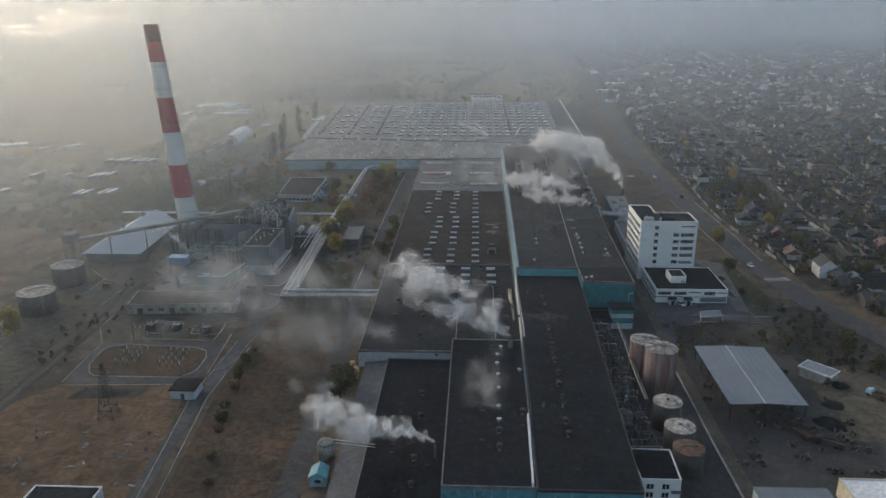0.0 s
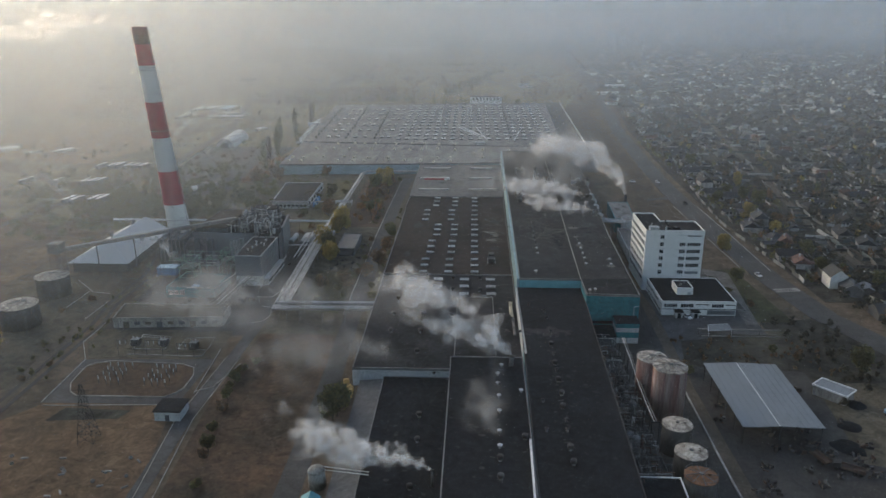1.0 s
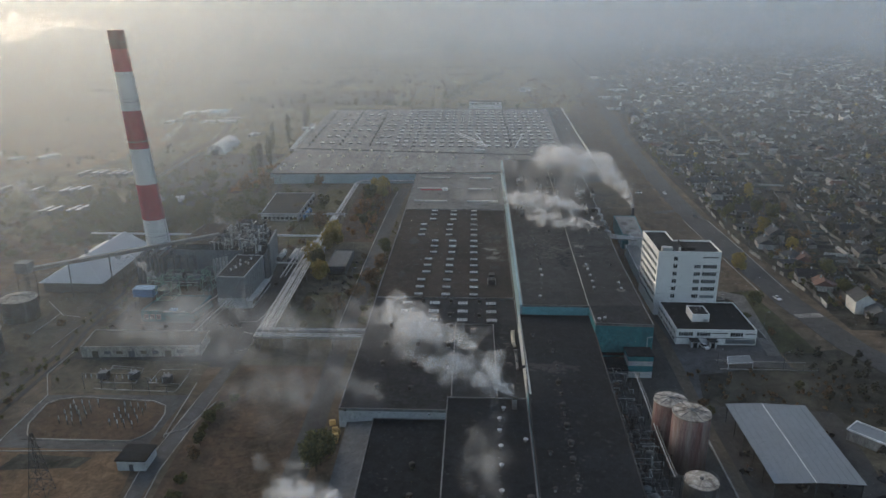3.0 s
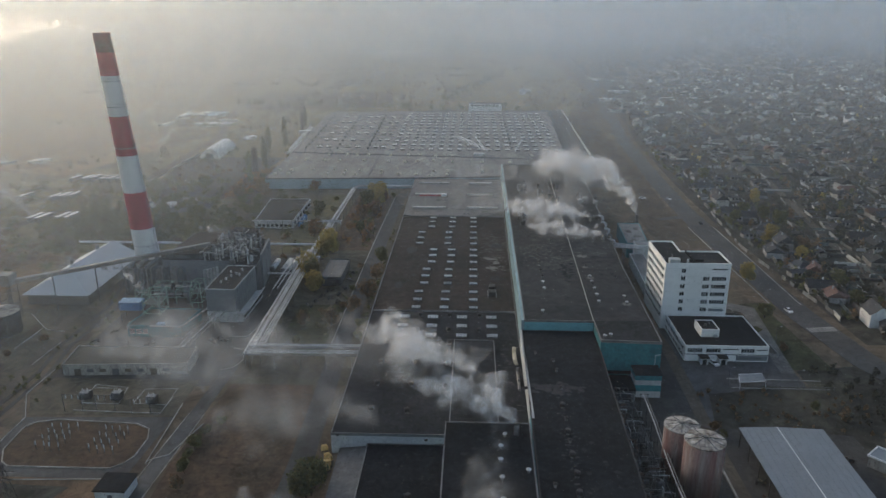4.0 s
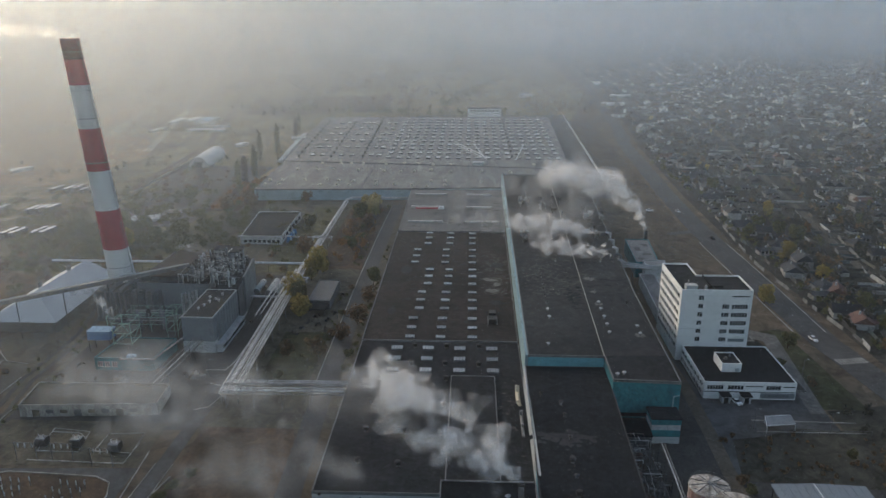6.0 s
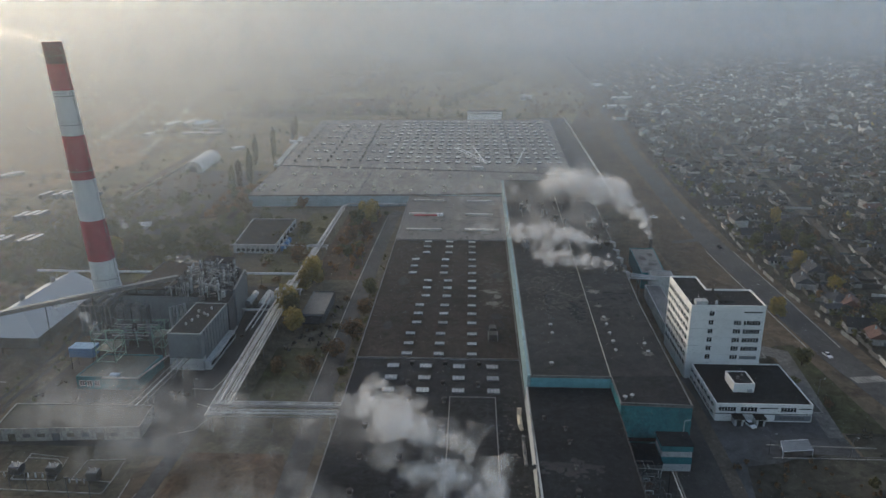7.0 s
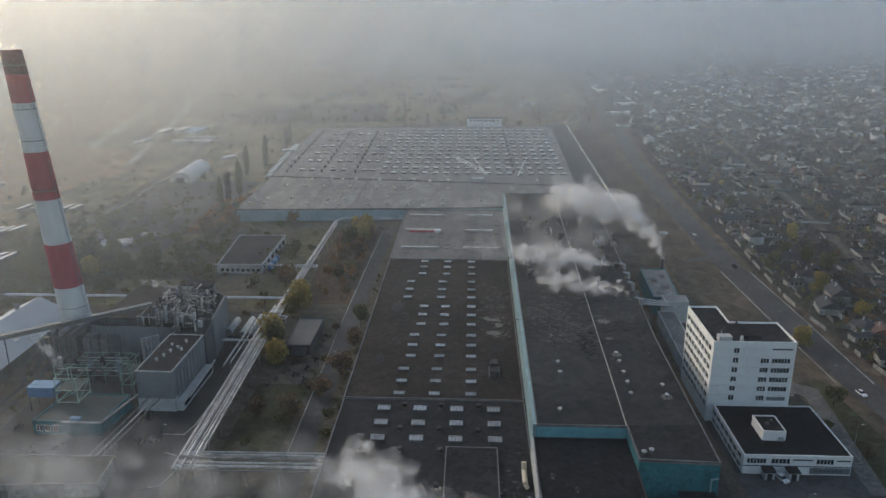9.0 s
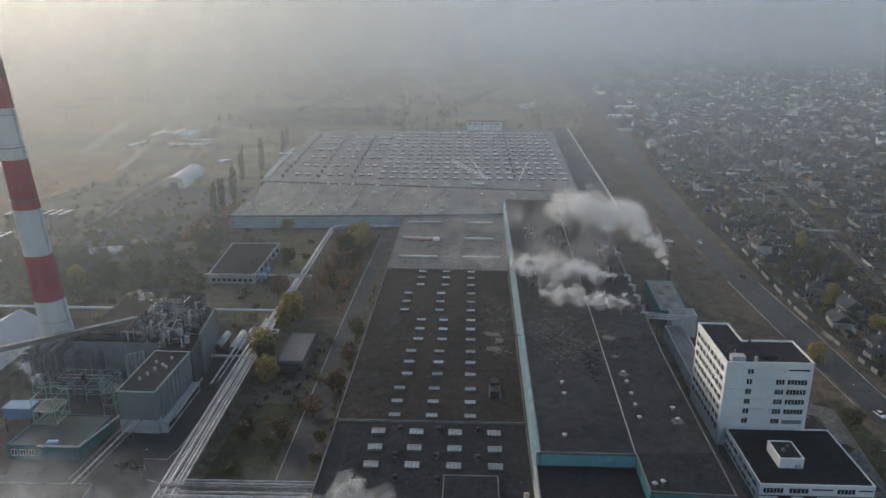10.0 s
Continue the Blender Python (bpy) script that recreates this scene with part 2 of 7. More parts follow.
M_GREENSTEEL = mat("pale_green_painted_steel", (0.22, 0.36, 0.31), (0.15, 0.25, 0.22), scale=0.4, fine=2.0, rough=0.6)
M_PIPE = mat("foil_clad_pipe", (0.46, 0.47, 0.475), (0.25, 0.255, 0.26), scale=0.25, fine=1.5, rough=0.42, metal=0.45, bump=0.05)
M_COWL = mat("dark_cowl_metal", (0.030, 0.031, 0.033), rough=0.6, scale=0.5)
M_WHITECOWL = mat("pale_cowl_metal", (0.42, 0.43, 0.44), rough=0.5, scale=0.5)
M_RED = mat("red_chimney_paint", (0.36, 0.045, 0.066), (0.27, 0.036, 0.052), scale=0.2, fine=1.0, rough=0.75, streak=(1, 1, 0.25), blotch=0.12)
M_CHIMWHITE = mat("white_chimney_paint", (0.62, 0.62, 0.61), (0.45, 0.46, 0.46), scale=0.2, fine=1.0, rough=0.75, streak=(1, 1, 0.25), blotch=0.12)
M_SOOT = mat("sooty_red_brown", (0.165, 0.046, 0.054), (0.110, 0.036, 0.042), scale=0.2, fine=1.0, rough=0.85)
M_RUST = mat("rust_streaked_tank", (0.210, 0.170, 0.155), (0.105, 0.036, 0.033), scale=0.35, fine=2.0, rough=0.75, streak=(1, 1, 0.08))
M_DARKTANK = mat("tarred_tank_shell", (0.062, 0.060, 0.058), (0.036, 0.035, 0.034), scale=0.3, fine=1.5, rough=0.7, streak=(1, 1, 0.2))
M_TANKTOP = mat("peeling_white_tank_roof", (0.46, 0.44, 0.40), (0.10, 0.075, 0.06), scale=0.55, fine=2.0, rough=0.75)
M_RUSTTOP = mat("rusty_tank_roof", (0.20, 0.10, 0.055), (0.07, 0.045, 0.032), scale=0.5, fine=2.0, rough=0.8)
M_CREAM = mat("cream_render", (0.50, 0.46, 0.36), (0.40, 0.36, 0.28), scale=0.3)
M_BLUE = mat("blue_container_paint", (0.06, 0.17, 0.34), (0.045, 0.12, 0.25), scale=0.3, rough=0.55)
M_PALEBLUE = mat("sun_bleached_blue", (0.30, 0.45, 0.58), (0.22, 0.34, 0.46), scale=0.3)
M_YELLOW = mat("yellow_timber", (0.55, 0.38, 0.16), (0.38, 0.25, 0.10), scale=0.8)
M_BARK = mat("tree_bark", (0.070, 0.055, 0.042), rough=0.9, scale=1.0)
M_LEAF_GREEN = island_mat("dull_green_leaves", [(0.090, 0.098, 0.046), (0.112, 0.110, 0.051), (0.070, 0.080, 0.041), (0.132, 0.118, 0.052)], glow_through=0.5)
M_LEAF_GOLD = island_mat("yellowing_leaves", [(0.33, 0.25, 0.08), (0.27, 0.22, 0.075), (0.21, 0.18, 0.065), (0.38, 0.27, 0.085)], glow_through=0.5)
M_LEAF_BROWN = island_mat("brown_autumn_leaves", [(0.15, 0.094, 0.055), (0.114, 0.084, 0.053), (0.18, 0.11, 0.06), (0.096, 0.078, 0.05)], glow_through=0.5)
M_LEAF_DARK = island_mat("dark_garden_foliage", [(0.043, 0.046, 0.035), (0.055, 0.054, 0.039), (0.035, 0.039, 0.034), (0.069, 0.058, 0.041), (0.048, 0.05, 0.042)], glow_through=0.5)
M_FAR_ROOFS = island_mat("distant_roofs", [(0.03, 0.032, 0.035), (0.038, 0.039, 0.041), (0.026, 0.027, 0.031), (0.05, 0.038, 0.034), (0.056, 0.058, 0.061), (0.033, 0.036, 0.041), (0.044, 0.045, 0.046), (0.165, 0.169, 0.173)])
M_FAR_WALLS = island_mat("distant_walls", [(0.104, 0.1, 0.096), (0.128, 0.12, 0.116), (0.36, 0.36, 0.344), (0.096, 0.084, 0.08), (0.072, 0.068, 0.068), (0.144, 0.144, 0.144), (0.08, 0.08, 0.08), (0.496, 0.496, 0.48)])
M_FENCES = island_mat("garden_fence_boards", [(0.06, 0.058, 0.055), (0.10, 0.096, 0.09), (0.20, 0.195, 0.185), (0.045, 0.042, 0.04), (0.08, 0.10, 0.10), (0.36, 0.355, 0.34)])
M_HROOF = mat("slate_house_roof", (0.038, 0.041, 0.046), (0.022, 0.024, 0.028), scale=0.4, fine=2.0, rough=0.9, vary=0.45)
M_HROOF_RED = mat("brown_red_house_roof", (0.115, 0.062, 0.050), (0.075, 0.045, 0.038), scale=0.4, fine=2.0, rough=0.8, vary=0.35)
M_HWALL = mat("house_render", (0.26, 0.25, 0.24), (0.15, 0.146, 0.142), scale=0.25, fine=2.0, vary=0.6)
# white base colour stands in for bright sky mirrored on the pond
M_WATER = mat("sky_whitened_pond", (0.88, 0.88, 0.86), (0.80, 0.80, 0.78), scale=0.02, rough=0.2, bump=0.0, blotch=0.1)
M_CARWHITE = mat("white_car_paint", (0.72, 0.73, 0.74), rough=0.25, scale=1.0, bump=0)
M_CARDARK = mat("dark_car_paint", (0.03, 0.032, 0.036), rough=0.25, scale=1.0, bump=0)
M_TYRE = mat("tyre_rubber", (0.02, 0.02, 0.02), rough=0.9, bump=0)
SCRAP_RUST = mat("rusty_pipe_metal", (.12, .075, .055), (.06, .045, .04), scale=0.6, fine=3.0)
M_FOOTWAY = mat("worn_dirty_footway", (0.125, 0.122, 0.116), (0.07, 0.068, 0.064), scale=0.15, fine=2.0, rough=0.9, blotch=0.45)
M_LEAF_RUST = island_mat("rusty_autumn_leaves", [(0.24, 0.115, 0.05), (0.19, 0.10, 0.05), (0.27, 0.15, 0.055), (0.15, 0.09, 0.045)], glow_through=0.5)
M_MOSSROOF = mat("mossy_slab_roof", (0.060, 0.056, 0.044), (0.030, 0.030, 0.026), scale=0.14, fine=1.2, blotch=0.55, gloss=0.1)
M_STEAM = vapour("dense_steam", (0.92, 0.92, 0.92), 0.10, 0.45, 0.30, 0.64)
M_MIST = vapour("thin_mist", (0.86, 0.86, 0.85), 0.020, 0.20, 0.34, 0.66)
M_SMOKE = vapour("pale_chimney_smoke", (0.99, 0.99, 0.995), 0.055, 0.30, 0.30, 0.58, 0.9, 0.9)


# ---- mesh tools ----
class Shape:
    """Collects solids, then becomes one mesh."""

    def __init__(self):
        self.v, self.f = [], []

    def add(self, verts, faces):
        k = len(self.v)
        self.v += [tuple(p) for p in verts]
        self.f += [tuple(i + k for i in q) for q in faces]
        return self

    def box(self, x0, x1, y0, y1, z0, z1):
        p = [(x, y, z) for z in (z0, z1) for y in (y0, y1) for x in (x0, x1)]
        return self.add(p, [(0, 2, 3, 1), (4, 5, 7, 6), (0, 1, 5, 4), (2, 6, 7, 3), (0, 4, 6, 2), (1, 3, 7, 5)])

    def prism(self, poly, z0, z1):
        """An upright prism over a counter-clockwise polygon; z1 may be a list, one height a corner."""
        n = len(poly)
        tops = z1 if isinstance(z1, (list, tuple)) else [z1] * n
        v = [(x, y, z0) for x, y in poly] + [(x, y, t) for (x, y), t in zip(poly, tops)]
        f = [tuple(range(n - 1, -1, -1)), tuple(range(n, 2 * n))]
        f += [(i, (i + 1) % n, n + (i + 1) % n, n + i) for i in range(n)]
        return self.add(v, f)

    def rod(self, a, b, r0, r1=None, seg=8):
        a, b = Vector(a), Vector(b)
        r1 = r0 if r1 is None else r1
        d = (b - a).normalized()
        u = d.orthogonal().normalized()
        w = d.cross(u)
        v = []
        for c, r in ((a, r0), (b, r1)):
            for i in range(seg):
                t = 2 * math.pi * i / seg
                v.append(c + (u * math.cos(t) + w * math.sin(t)) * r)
        f = [(i, (i + 1) % seg, seg + (i + 1) % seg, seg + i) for i in range(seg)]
        f += [tuple(range(seg - 1, -1, -1)), tuple(range(seg, 2 * seg))]
        return self.add(v, f)

    def beam(self, a, b, w):
        return self.rod(a, b, w * 0.7, w * 0.7, 4)

    def lathe(self, x, y, profile, seg=24):
        """A turned solid about an upright axis; profile: (radius, height) from the bottom up."""
        v = [(x + r * math.cos(2 * math.pi * i / seg), y + r * math.sin(2 * math.pi * i / seg), z) for r, z in profile for i in range(seg)]
        f = []
        for k in range(len(profile) - 1):
            f += [(k * seg + i, k * seg + (i + 1) % seg, (k + 1) * seg + (i + 1) % seg, (k + 1) * seg + i) for i in range(seg)]
        f += [tuple(range(seg - 1, -1, -1)), tuple(range((len(profile) - 1) * seg, len(profile) * seg))]
        return self.add(v, f)

    def mesh(self, name, material, smooth=False):
        me = bpy.data.meshes.new(name)
        me.from_pydata(self.v, [], self.f)
        me.materials.append(material)
        if smooth:
            me.shade_smooth()
        me.update()
        return me


def part(name, shape, material, parent=None, label="", smooth=False):
    ob = new(name, shape.mesh(name, material, smooth))
    if parent:
        ob.parent = parent
    return tagged(ob, label)


def thing(name, at, label, category, group="", kind="", rz=0.0):
    ob = new(name)
    ob.matrix_world = pose(*at, 0, 0, rz)
    ob.empty_display_size = 1.0
    return tagged(ob, label, category, group, kind)


def sheet(name, poly, z, material, label, category="ground", thick=0.02):
    """A thin layer of paving or soil over a polygon."""
    return tagged(part(name, Shape().prism(poly, z - thick - 0.25, z), material), label, category, "", "structure")


def ribbon(line, width):
    """The outline of a strip along a line of points."""
    pts = [Vector((x, y)) for x, y in line]
    left, right = [], []
    for i, p in enumerate(pts):
        d = (pts[min(i + 1, len(pts) - 1)] - pts[max(i - 1, 0)]).normalized()
        nrm = Vector((-d.y, d.x)) * width * 0.5
        left.append(p + nrm), right.append(p - nrm)
    return left, right


def strip(shape, line, width, z0, z1):
    left, right = ribbon(line, width)
    for i in range(len(line) - 1):
        shape.prism([right[i], right[i + 1], left[i + 1], left[i]], z0, z1)
    return shape


# ---- ground, fields, roads ----
tagged(part("ground", Shape().prism([(-4600, -900), (4600, -900), (4600, 4900), (-4600, 4900)], -1, 0), M_GROUND),
       "brown dry autumn earth and scrub reaching the horizon", "ground", "", "structure")
sheet("plain", [(-1500, 104), (-232, 104), (-196, 128), (-172, 262), (-188, 636), (96, 650), (150, 900), (200, 2400), (-1900, 2400)], 0.02, M_PLAIN, "pale dry grass plain west of and behind the works")
sheet("yard", [(-166, -20), (-60, -20), (-60, 264), (-150, 264), (-168, 200), (-170, 120)], 0.03, M_WORKS, "grimy dark ground between the works buildings")
sheet("field", [(-470, 330), (-330, 300), (-300, 420), (-345, 520), (-500, 560)], 0.035, M_STUBBLE, "tan autumn stubble on the western plain")
sheet("field", [(-620, 600), (-420, 590), (-440, 780), (-700, 830)], 0.035, M_STUBBLE, "orange-brown stubble field fading into haze")
sheet("field", [(-300, 690), (-120, 720), (-140, 900), (-330, 880)], 0.035, M_VERGE, "dark fallow field behind the far hall")
sheet("field", [(-262, 118), (-176, 122), (-170, 204), (-190, 214), (-262, 206)], 0.036, M_OLIVE, "rough olive grass under the western scrub")
sheet("field", [(-120, 122), (-103, 122), (-103, 250), (-119, 250)], 0.044, M_OLIVE, "rough olive grass beside the pipe rack")
sheet("field", [(-166, -150), (-101, -150), (-112, -86), (-113, -75), (-156, -75), (-168, -92)], 0.05, M_FIELD, "trampled dry brown grass field beside the substation")
sheet("field", [(-98, -145), (-62, -145), (-64, -62), (-72, -20), (-100, -20), (-103, -70)], 0.05, M_REDFIELD, "rusty red-brown rough grass beside the factory wall")
sheet("field", [(-95, 128), (-72.5, 128), (-72, 248), (-96, 250)], 0.05, M_REDFIELD, "rusty autumn grass under young trees")
sheet("field", [(-92, 2), (-74, 2), (-74, 52), (-92, 52)], 0.05, M_LAWN, "dull grass court between the pipe rack and the lane")
sheet("field", [(-190, 236), (-168, 236), (-168, 300), (-196, 330)], 0.05, M_REDFIELD, "rusty undergrowth beside the far hall")
sheet("yard", [(-157.2, -75), (-113, -75), (-111.5, -42.2), (-158.2, -44.2)], 0.054, M_ASPHALT, "dark asphalt drive round the kerbed switchyard island")
sheet("field", [(-148.5, -70.2), (-119, -70.2), (-116, -67.4), (-114.7, -64), (-114.7, -55), (-116.6, -49.6), (-121.5, -46.9), (-147, -45.4), (-152.9, -47.1), (-155.3, -50), (-154.5, -62), (-151.4, -67.9)], 0.062, M_REDFIELD, "trampled brown earth island of the switchyard")
sheet("field", [(-150, -86), (-128, -84), (-126, -79), (-148, -78)], 0.055, M_GARDEN, "dark burnt patch of grass below the kerb")
sheet("yard", [(-146, -42), (-112, -42), (-112, -18), (-163, -18), (-165, -30), (-158, -43)], 0.046, M_WORKS, "grimy transformer yard behind the kerbed switchyard")
sheet("yard", [(-200, -76), (-170, -76), (-172, 40), (-222, 44), (-222, -40)], 0.046, M_WORKS, "dark weedy ground of the tank farm")
sheet("field", [(84, 150), (104, 150), (112, 300), (118, 640), (95, 640), (84, 330)], 0.05, M_VERGE, "dry brown verge between the fence and the street")
sheet("field", [(96, -2), (112, -2), (108, 62), (99, 60)], 0.05, M_LAWN, "dull green lawn strip beside the street")
sheet("field", [(-320, 20), (-236, 20), (-225, 110), (-320, 150)], 0.05, M_FIELD, "bare brown ground beyond the tank farm")
sheet("yard", [(-240, 200), (-188, 200), (-180, 380), (-262, 380)], 0.04, M_PALEROAD, "pale worn yard by the arched hangar")
sheet("yard", [(24, -300), (57, -300), (57, 120), (47, 120), (47, -18), (24, -18)], 0.04, M_YARD, "dark oily yard under the pipe racks and tanks")
sheet("yard", [(57, -300), (128, -300), (124, -46), (57, -40)], 0.045, M_YARD, "churned dark earth of the scrap yard")
sheet("yard", [(57, -40), (97, -44), (97, 4), (92, 34), (57, 34)], 0.04, M_ASPHALT, "dark asphalt forecourt of the office building")
sheet("yard", [(-135, -22), (-104, -22), (-104, 118), (-165, 118), (-165, -22)], 0.04, M_YARD, "dark stained yard round the boiler house")
sheet("yard", [(57, 280), (81, 280), (92, 700), (67, 700), (57, 340)], 0.04, M_ASPHALT, "grey service yard beside the far hall")
sheet("field", [(58, -42), (98, -45), (98, -15), (84, -14), (72, -19), (62, -21)], 0.047, M_GARDEN, "dark weedy soil in front of the forecourt")
sheet("field", [(84, 37), (97, 38), (95, 52), (85, 57)], 0.044, M_GARDEN, "dark flower bed beside the office tower")
sheet("field", [(98, -52), (146, -62), (134, -24), (120, 2), (113, 0), (98, -3)], 0.048, M_GARDEN, "dark weedy grass between the yard and the street")
sheet("field", [(92, -100), (126, -110), (122, -52), (98, -54)], 0.05, M_WORKS, "patchy grey mud beside the scrap yard")
sheet("pavement", [(92, -5), (97, -5), (104, 56), (86, 66), (86, 58), (97, 50)], 0.09, M_FOOTWAY, "pale worn concrete footway by the office building", "pavement")

sheet("gardens", [(134, 20), (420, 20), (1500, 900), (2300, 2300), (245, 2300), (205, 1460), (184, 1000), (152, 590), (140, 492), (130, 295), (128, 200)], 0.04, M_GARDEN, "dark garden ground between the houses")
MAIN_ROAD = [(176, -330), (168, -150), (154, -78), (140, -30), (127, 4), (121, 50), (119, 105), (117, 180), (117, 230), (119, 295), (129, 492), (140, 590), (158, 820), (173, 1000), (193, 1460), (230, 2000)]
tagged(part("road", strip(Shape(), MAIN_ROAD, 13, -0.2, 0.09), M_PALEROAD), "worn grey asphalt street past the factory", "road", "", "structure")
GARDEN_STREET = [(171.8, 59.4), (173.8, 101.3), (180.9, 161.2), (192.8, 241.7), (207.6, 342.2), (232.1, 508.4), (245.9, 627.9), (290, 1000), (345, 1500)]
for k, (name, line, w, m, label) in enumerate([
    ("road", GARDEN_STREET, 5, M_DIRT, "pale dirt street between garden plots"),
    ("road", [(55, -300), (55, -128), (54.6, -58), (56, -22), (56.5, 14), (52.5, 60), (53, 120), (60, 200)], 4.2, M_DIRT, "pale dusty lane beside the tanks and halls"),
    ("road", [(-67, -300), (-66, -62), (-67.5, 0), (-68, 110), (-67.5, 185), (-66, 256)], 7, M_PALEROAD, "grey lane along the factory hall"),
    ("road", [(-101, -300), (-105, -150), (-107, -84), (-105, -40), (-104, -10), (-104, 14)], 4.6, M_ASPHALT, "narrow asphalt service road past the substation"),
    ("road", [(-168, -300), (-170, -90), (-174, -40), (-178, 0), (-186, 40), (-215, 90), (-245, 150), (-300, 240)], 5, M_DIRT, "pale dirt track beside the tank farm"),
    ("road", [(-300, 100), (-262, 300), (-270, 480), (-330, 760), (-420, 1200)], 7, M_DIRT, "faint dirt road across the open land"),
    ("road", [(-170, 640), (-60, 690), (95, 700), (140, 690)], 7, M_PALEROAD, "grey road behind the far hall"),
    ("road", [(-388.0, 526.0), (-459.0, 817.0), (-771.0, 1883.0)], 9, M_PALEDUST, "pale dusty track across the hazy plain"),
    ("road", [(-314.0, 441.0), (-376.0, 703.0), (-637.0, 1708.0)], 7, M_PALEDUST, "second pale track beside the first"),
    ("road", [(-167.5, -200), (-167.2, -14), (-171, 8), (-170.5, 46), (-178, 80)], 1.6, M_YARD, "dark narrow siding bed past the substation"),
    ("road", [(-171.5, -200), (-171.2, -14), (-175, 8), (-174.5, 46), (-182, 80)], 1.6, M_YARD, "second dark siding bed"),
    ("road", [(96, 196), (108, 200), (117, 205)], 5, M_PALEROAD, "grey side turning off the street"),
]):
    tagged(part(name, strip(Shape(), line, w, -0.2, 0.07 + 0.004 * k), m), label, "road", "", "structure")

kerb_run = [[(-157.5, -75.1), (-158.4, -44.3), (-166.5, -30), (-166.3, -12)], [(-109.9, -67.7), (-111.8, -34)], [(-110.3, -66.5), (-105, -63), (-100.8, -46)], [(-176.7, -9), (-176.2, 9.7)], [(-190.8, 3.3), (-190.4, 23.7)],
            [(-203, 36.7), (-188.5, 21.6), (-180, 20)], [(-146.2, -24.6), (-137, -25.2), (-134, -28)], [(-145.5, -39.6), (-116.8, -40.5), (-116.6, -29.7)], [(71.5, -9.6), (103.5, -10.4)], [(71, -16.3), (104, -16.4)]]
KERB_PADS = [[(-145.1, -35.0), (-146.3, -22.6), (-134.5, -24.2), (-132.7, -35.1)], [(-128.1, -34.6), (-128.1, -25.1), (-117.3, -24.4), (-116.7, -35.2)]]
kerbs = Shape()
for pad in KERB_PADS:
    strip(kerbs, pad + [pad[0]], 0.28, 0, 0.25)
strip(kerbs, [(52.7, -300), (52.7, -128), (52.6, -105), (53, -58)], 0.5, 0, 0.45)
strip(kerbs, [(-98.5, -150), (-104.4, -84), (-102.5, -40)], 0.2, 0, 0.15)
strip(kerbs, [(-103.5, -150), (-109.8, -84), (-107.5, -40)], 0.22, 0, 0.15)
strip(kerbs, [(-71.4, 0), (-71.8, 110), (-71.2, 180), (-70, 250)], 0.3, 0, 0.2)
loop = [(-148.5, -70.3), (-119, -70.3), (-116, -67.5), (-114.6, -64), (-114.6, -55), (-116.5, -49.5), (-121.5, -46.8), (-147, -45.3), (-153, -47), (-155.4, -50), (-154.6, -62), (-151.5, -68), (-148.5, -70.3)]
for line in kerb_run:
    strip(kerbs, line, 0.26, 0, 0.28)
strip(kerbs, loop, 0.34, 0, 0.3)
strip(kerbs, [(-156, -77), (-113, -75)], 0.25, 0, 0.25)
strip(kerbs, [(-107.5, -10), (-103, -8), (-101.5, -2), (-103, 6), (-108, 8)], 0.3, 0, 0.2)
strip(kerbs, [(-113, 18), (-106, 18), (-104.5, 24), (-104, 40)], 0.3, 0, 0.2)
strip(kerbs, [(112.5, 60), (111, 105), (109.5, 180)], 0.3, 0, 0.2)
strip(kerbs, [(125.4, 60), (125.2, 120), (124, 180)], 0.3, 0, 0.2)
tagged(part("kerb", kerbs, M_KERB), "pale concrete kerbs along lanes and lawns", "kerb", "", "structure")
crossing = thing("zebra_crossing", (123.2, 34, 0.1), "faded white crossing bars painted on the street", "road marking", "", "structure", rz=10)
bar = Shape().box(-0.3, 0.3, -2.2, 2.2, 0, 0.02).mesh("crossing_bar", M_KERB)
for i in range(9):
    o = new("crossing_bar", bar)
    o.parent, o.location = crossing, (-5.2 + 1.3 * i, 0, 0)


# ---- factory halls ----
def hall(poly, height, roof, wall, label, parapet=0.5, edge=M_STEEL, rim=0.28):
    """A flat-roofed industrial hall: walls, roof sheet and a low parapet all round."""
    h = thing("factory_hall", (0, 0, 0), label, "building")
    part("wall", Shape().prism(poly, 0, height - 0.35), wall, h)
    part("roof", Shape().prism(poly, height - 0.35, height), roof, h)
    p = Shape()
    n = len(poly)
    c = Vector((sum(q[0] for q in poly) / n, sum(q[1] for q in poly) / n))
    for i in range(n):
        a, b = Vector(poly[i]), Vector(poly[(i + 1) % n])
        d = (b - a).normalized()
        inn = Vector((-d.y, d.x)) * rim
        out = -Vector((-d.y, d.x)) * 0.06
        p.prism([a + out - d * 0.06, b + out + d * 0.06, b + inn, a + inn], height - 0.6, height + parapet)
    part("parapet", p, edge, h)
    return h


HALL_L1 = hall([(-58, -60), (0, -60), (0, 31), (-58, 31)], 6.5, M_ROOF_DARK, M_WALL_PALE, "low factory hall with dark bitumen roof and ridge skylights", 0.25)
HALL_L2 = hall([(-58.1, 31.2), (0, 31.2), (1, 173), (-58.2, 173)], 6.7, M_ROOF_BROWN, M_WALL_PALE, "long factory hall with brown weathered roof and rows of skylights", 0.3)
HALL_L3 = hall([(-58.2, 173.2), (1, 173.2), (3, 271.5), (-58.6, 271.5)], 6.9, M_ROOF_MID, M_WALL_PALE, "factory hall with grey weathered roof and long pale rooflights", 0.3)
HALL_A = hall([(-47.5, -300), (-25.2, -300), (-25.2, -60.2), (-47.5, -60.2)], 3.5, M_ROOF_BLACK, M_TEAL, "low dark-roofed factory wing beside the lane", 0.2)
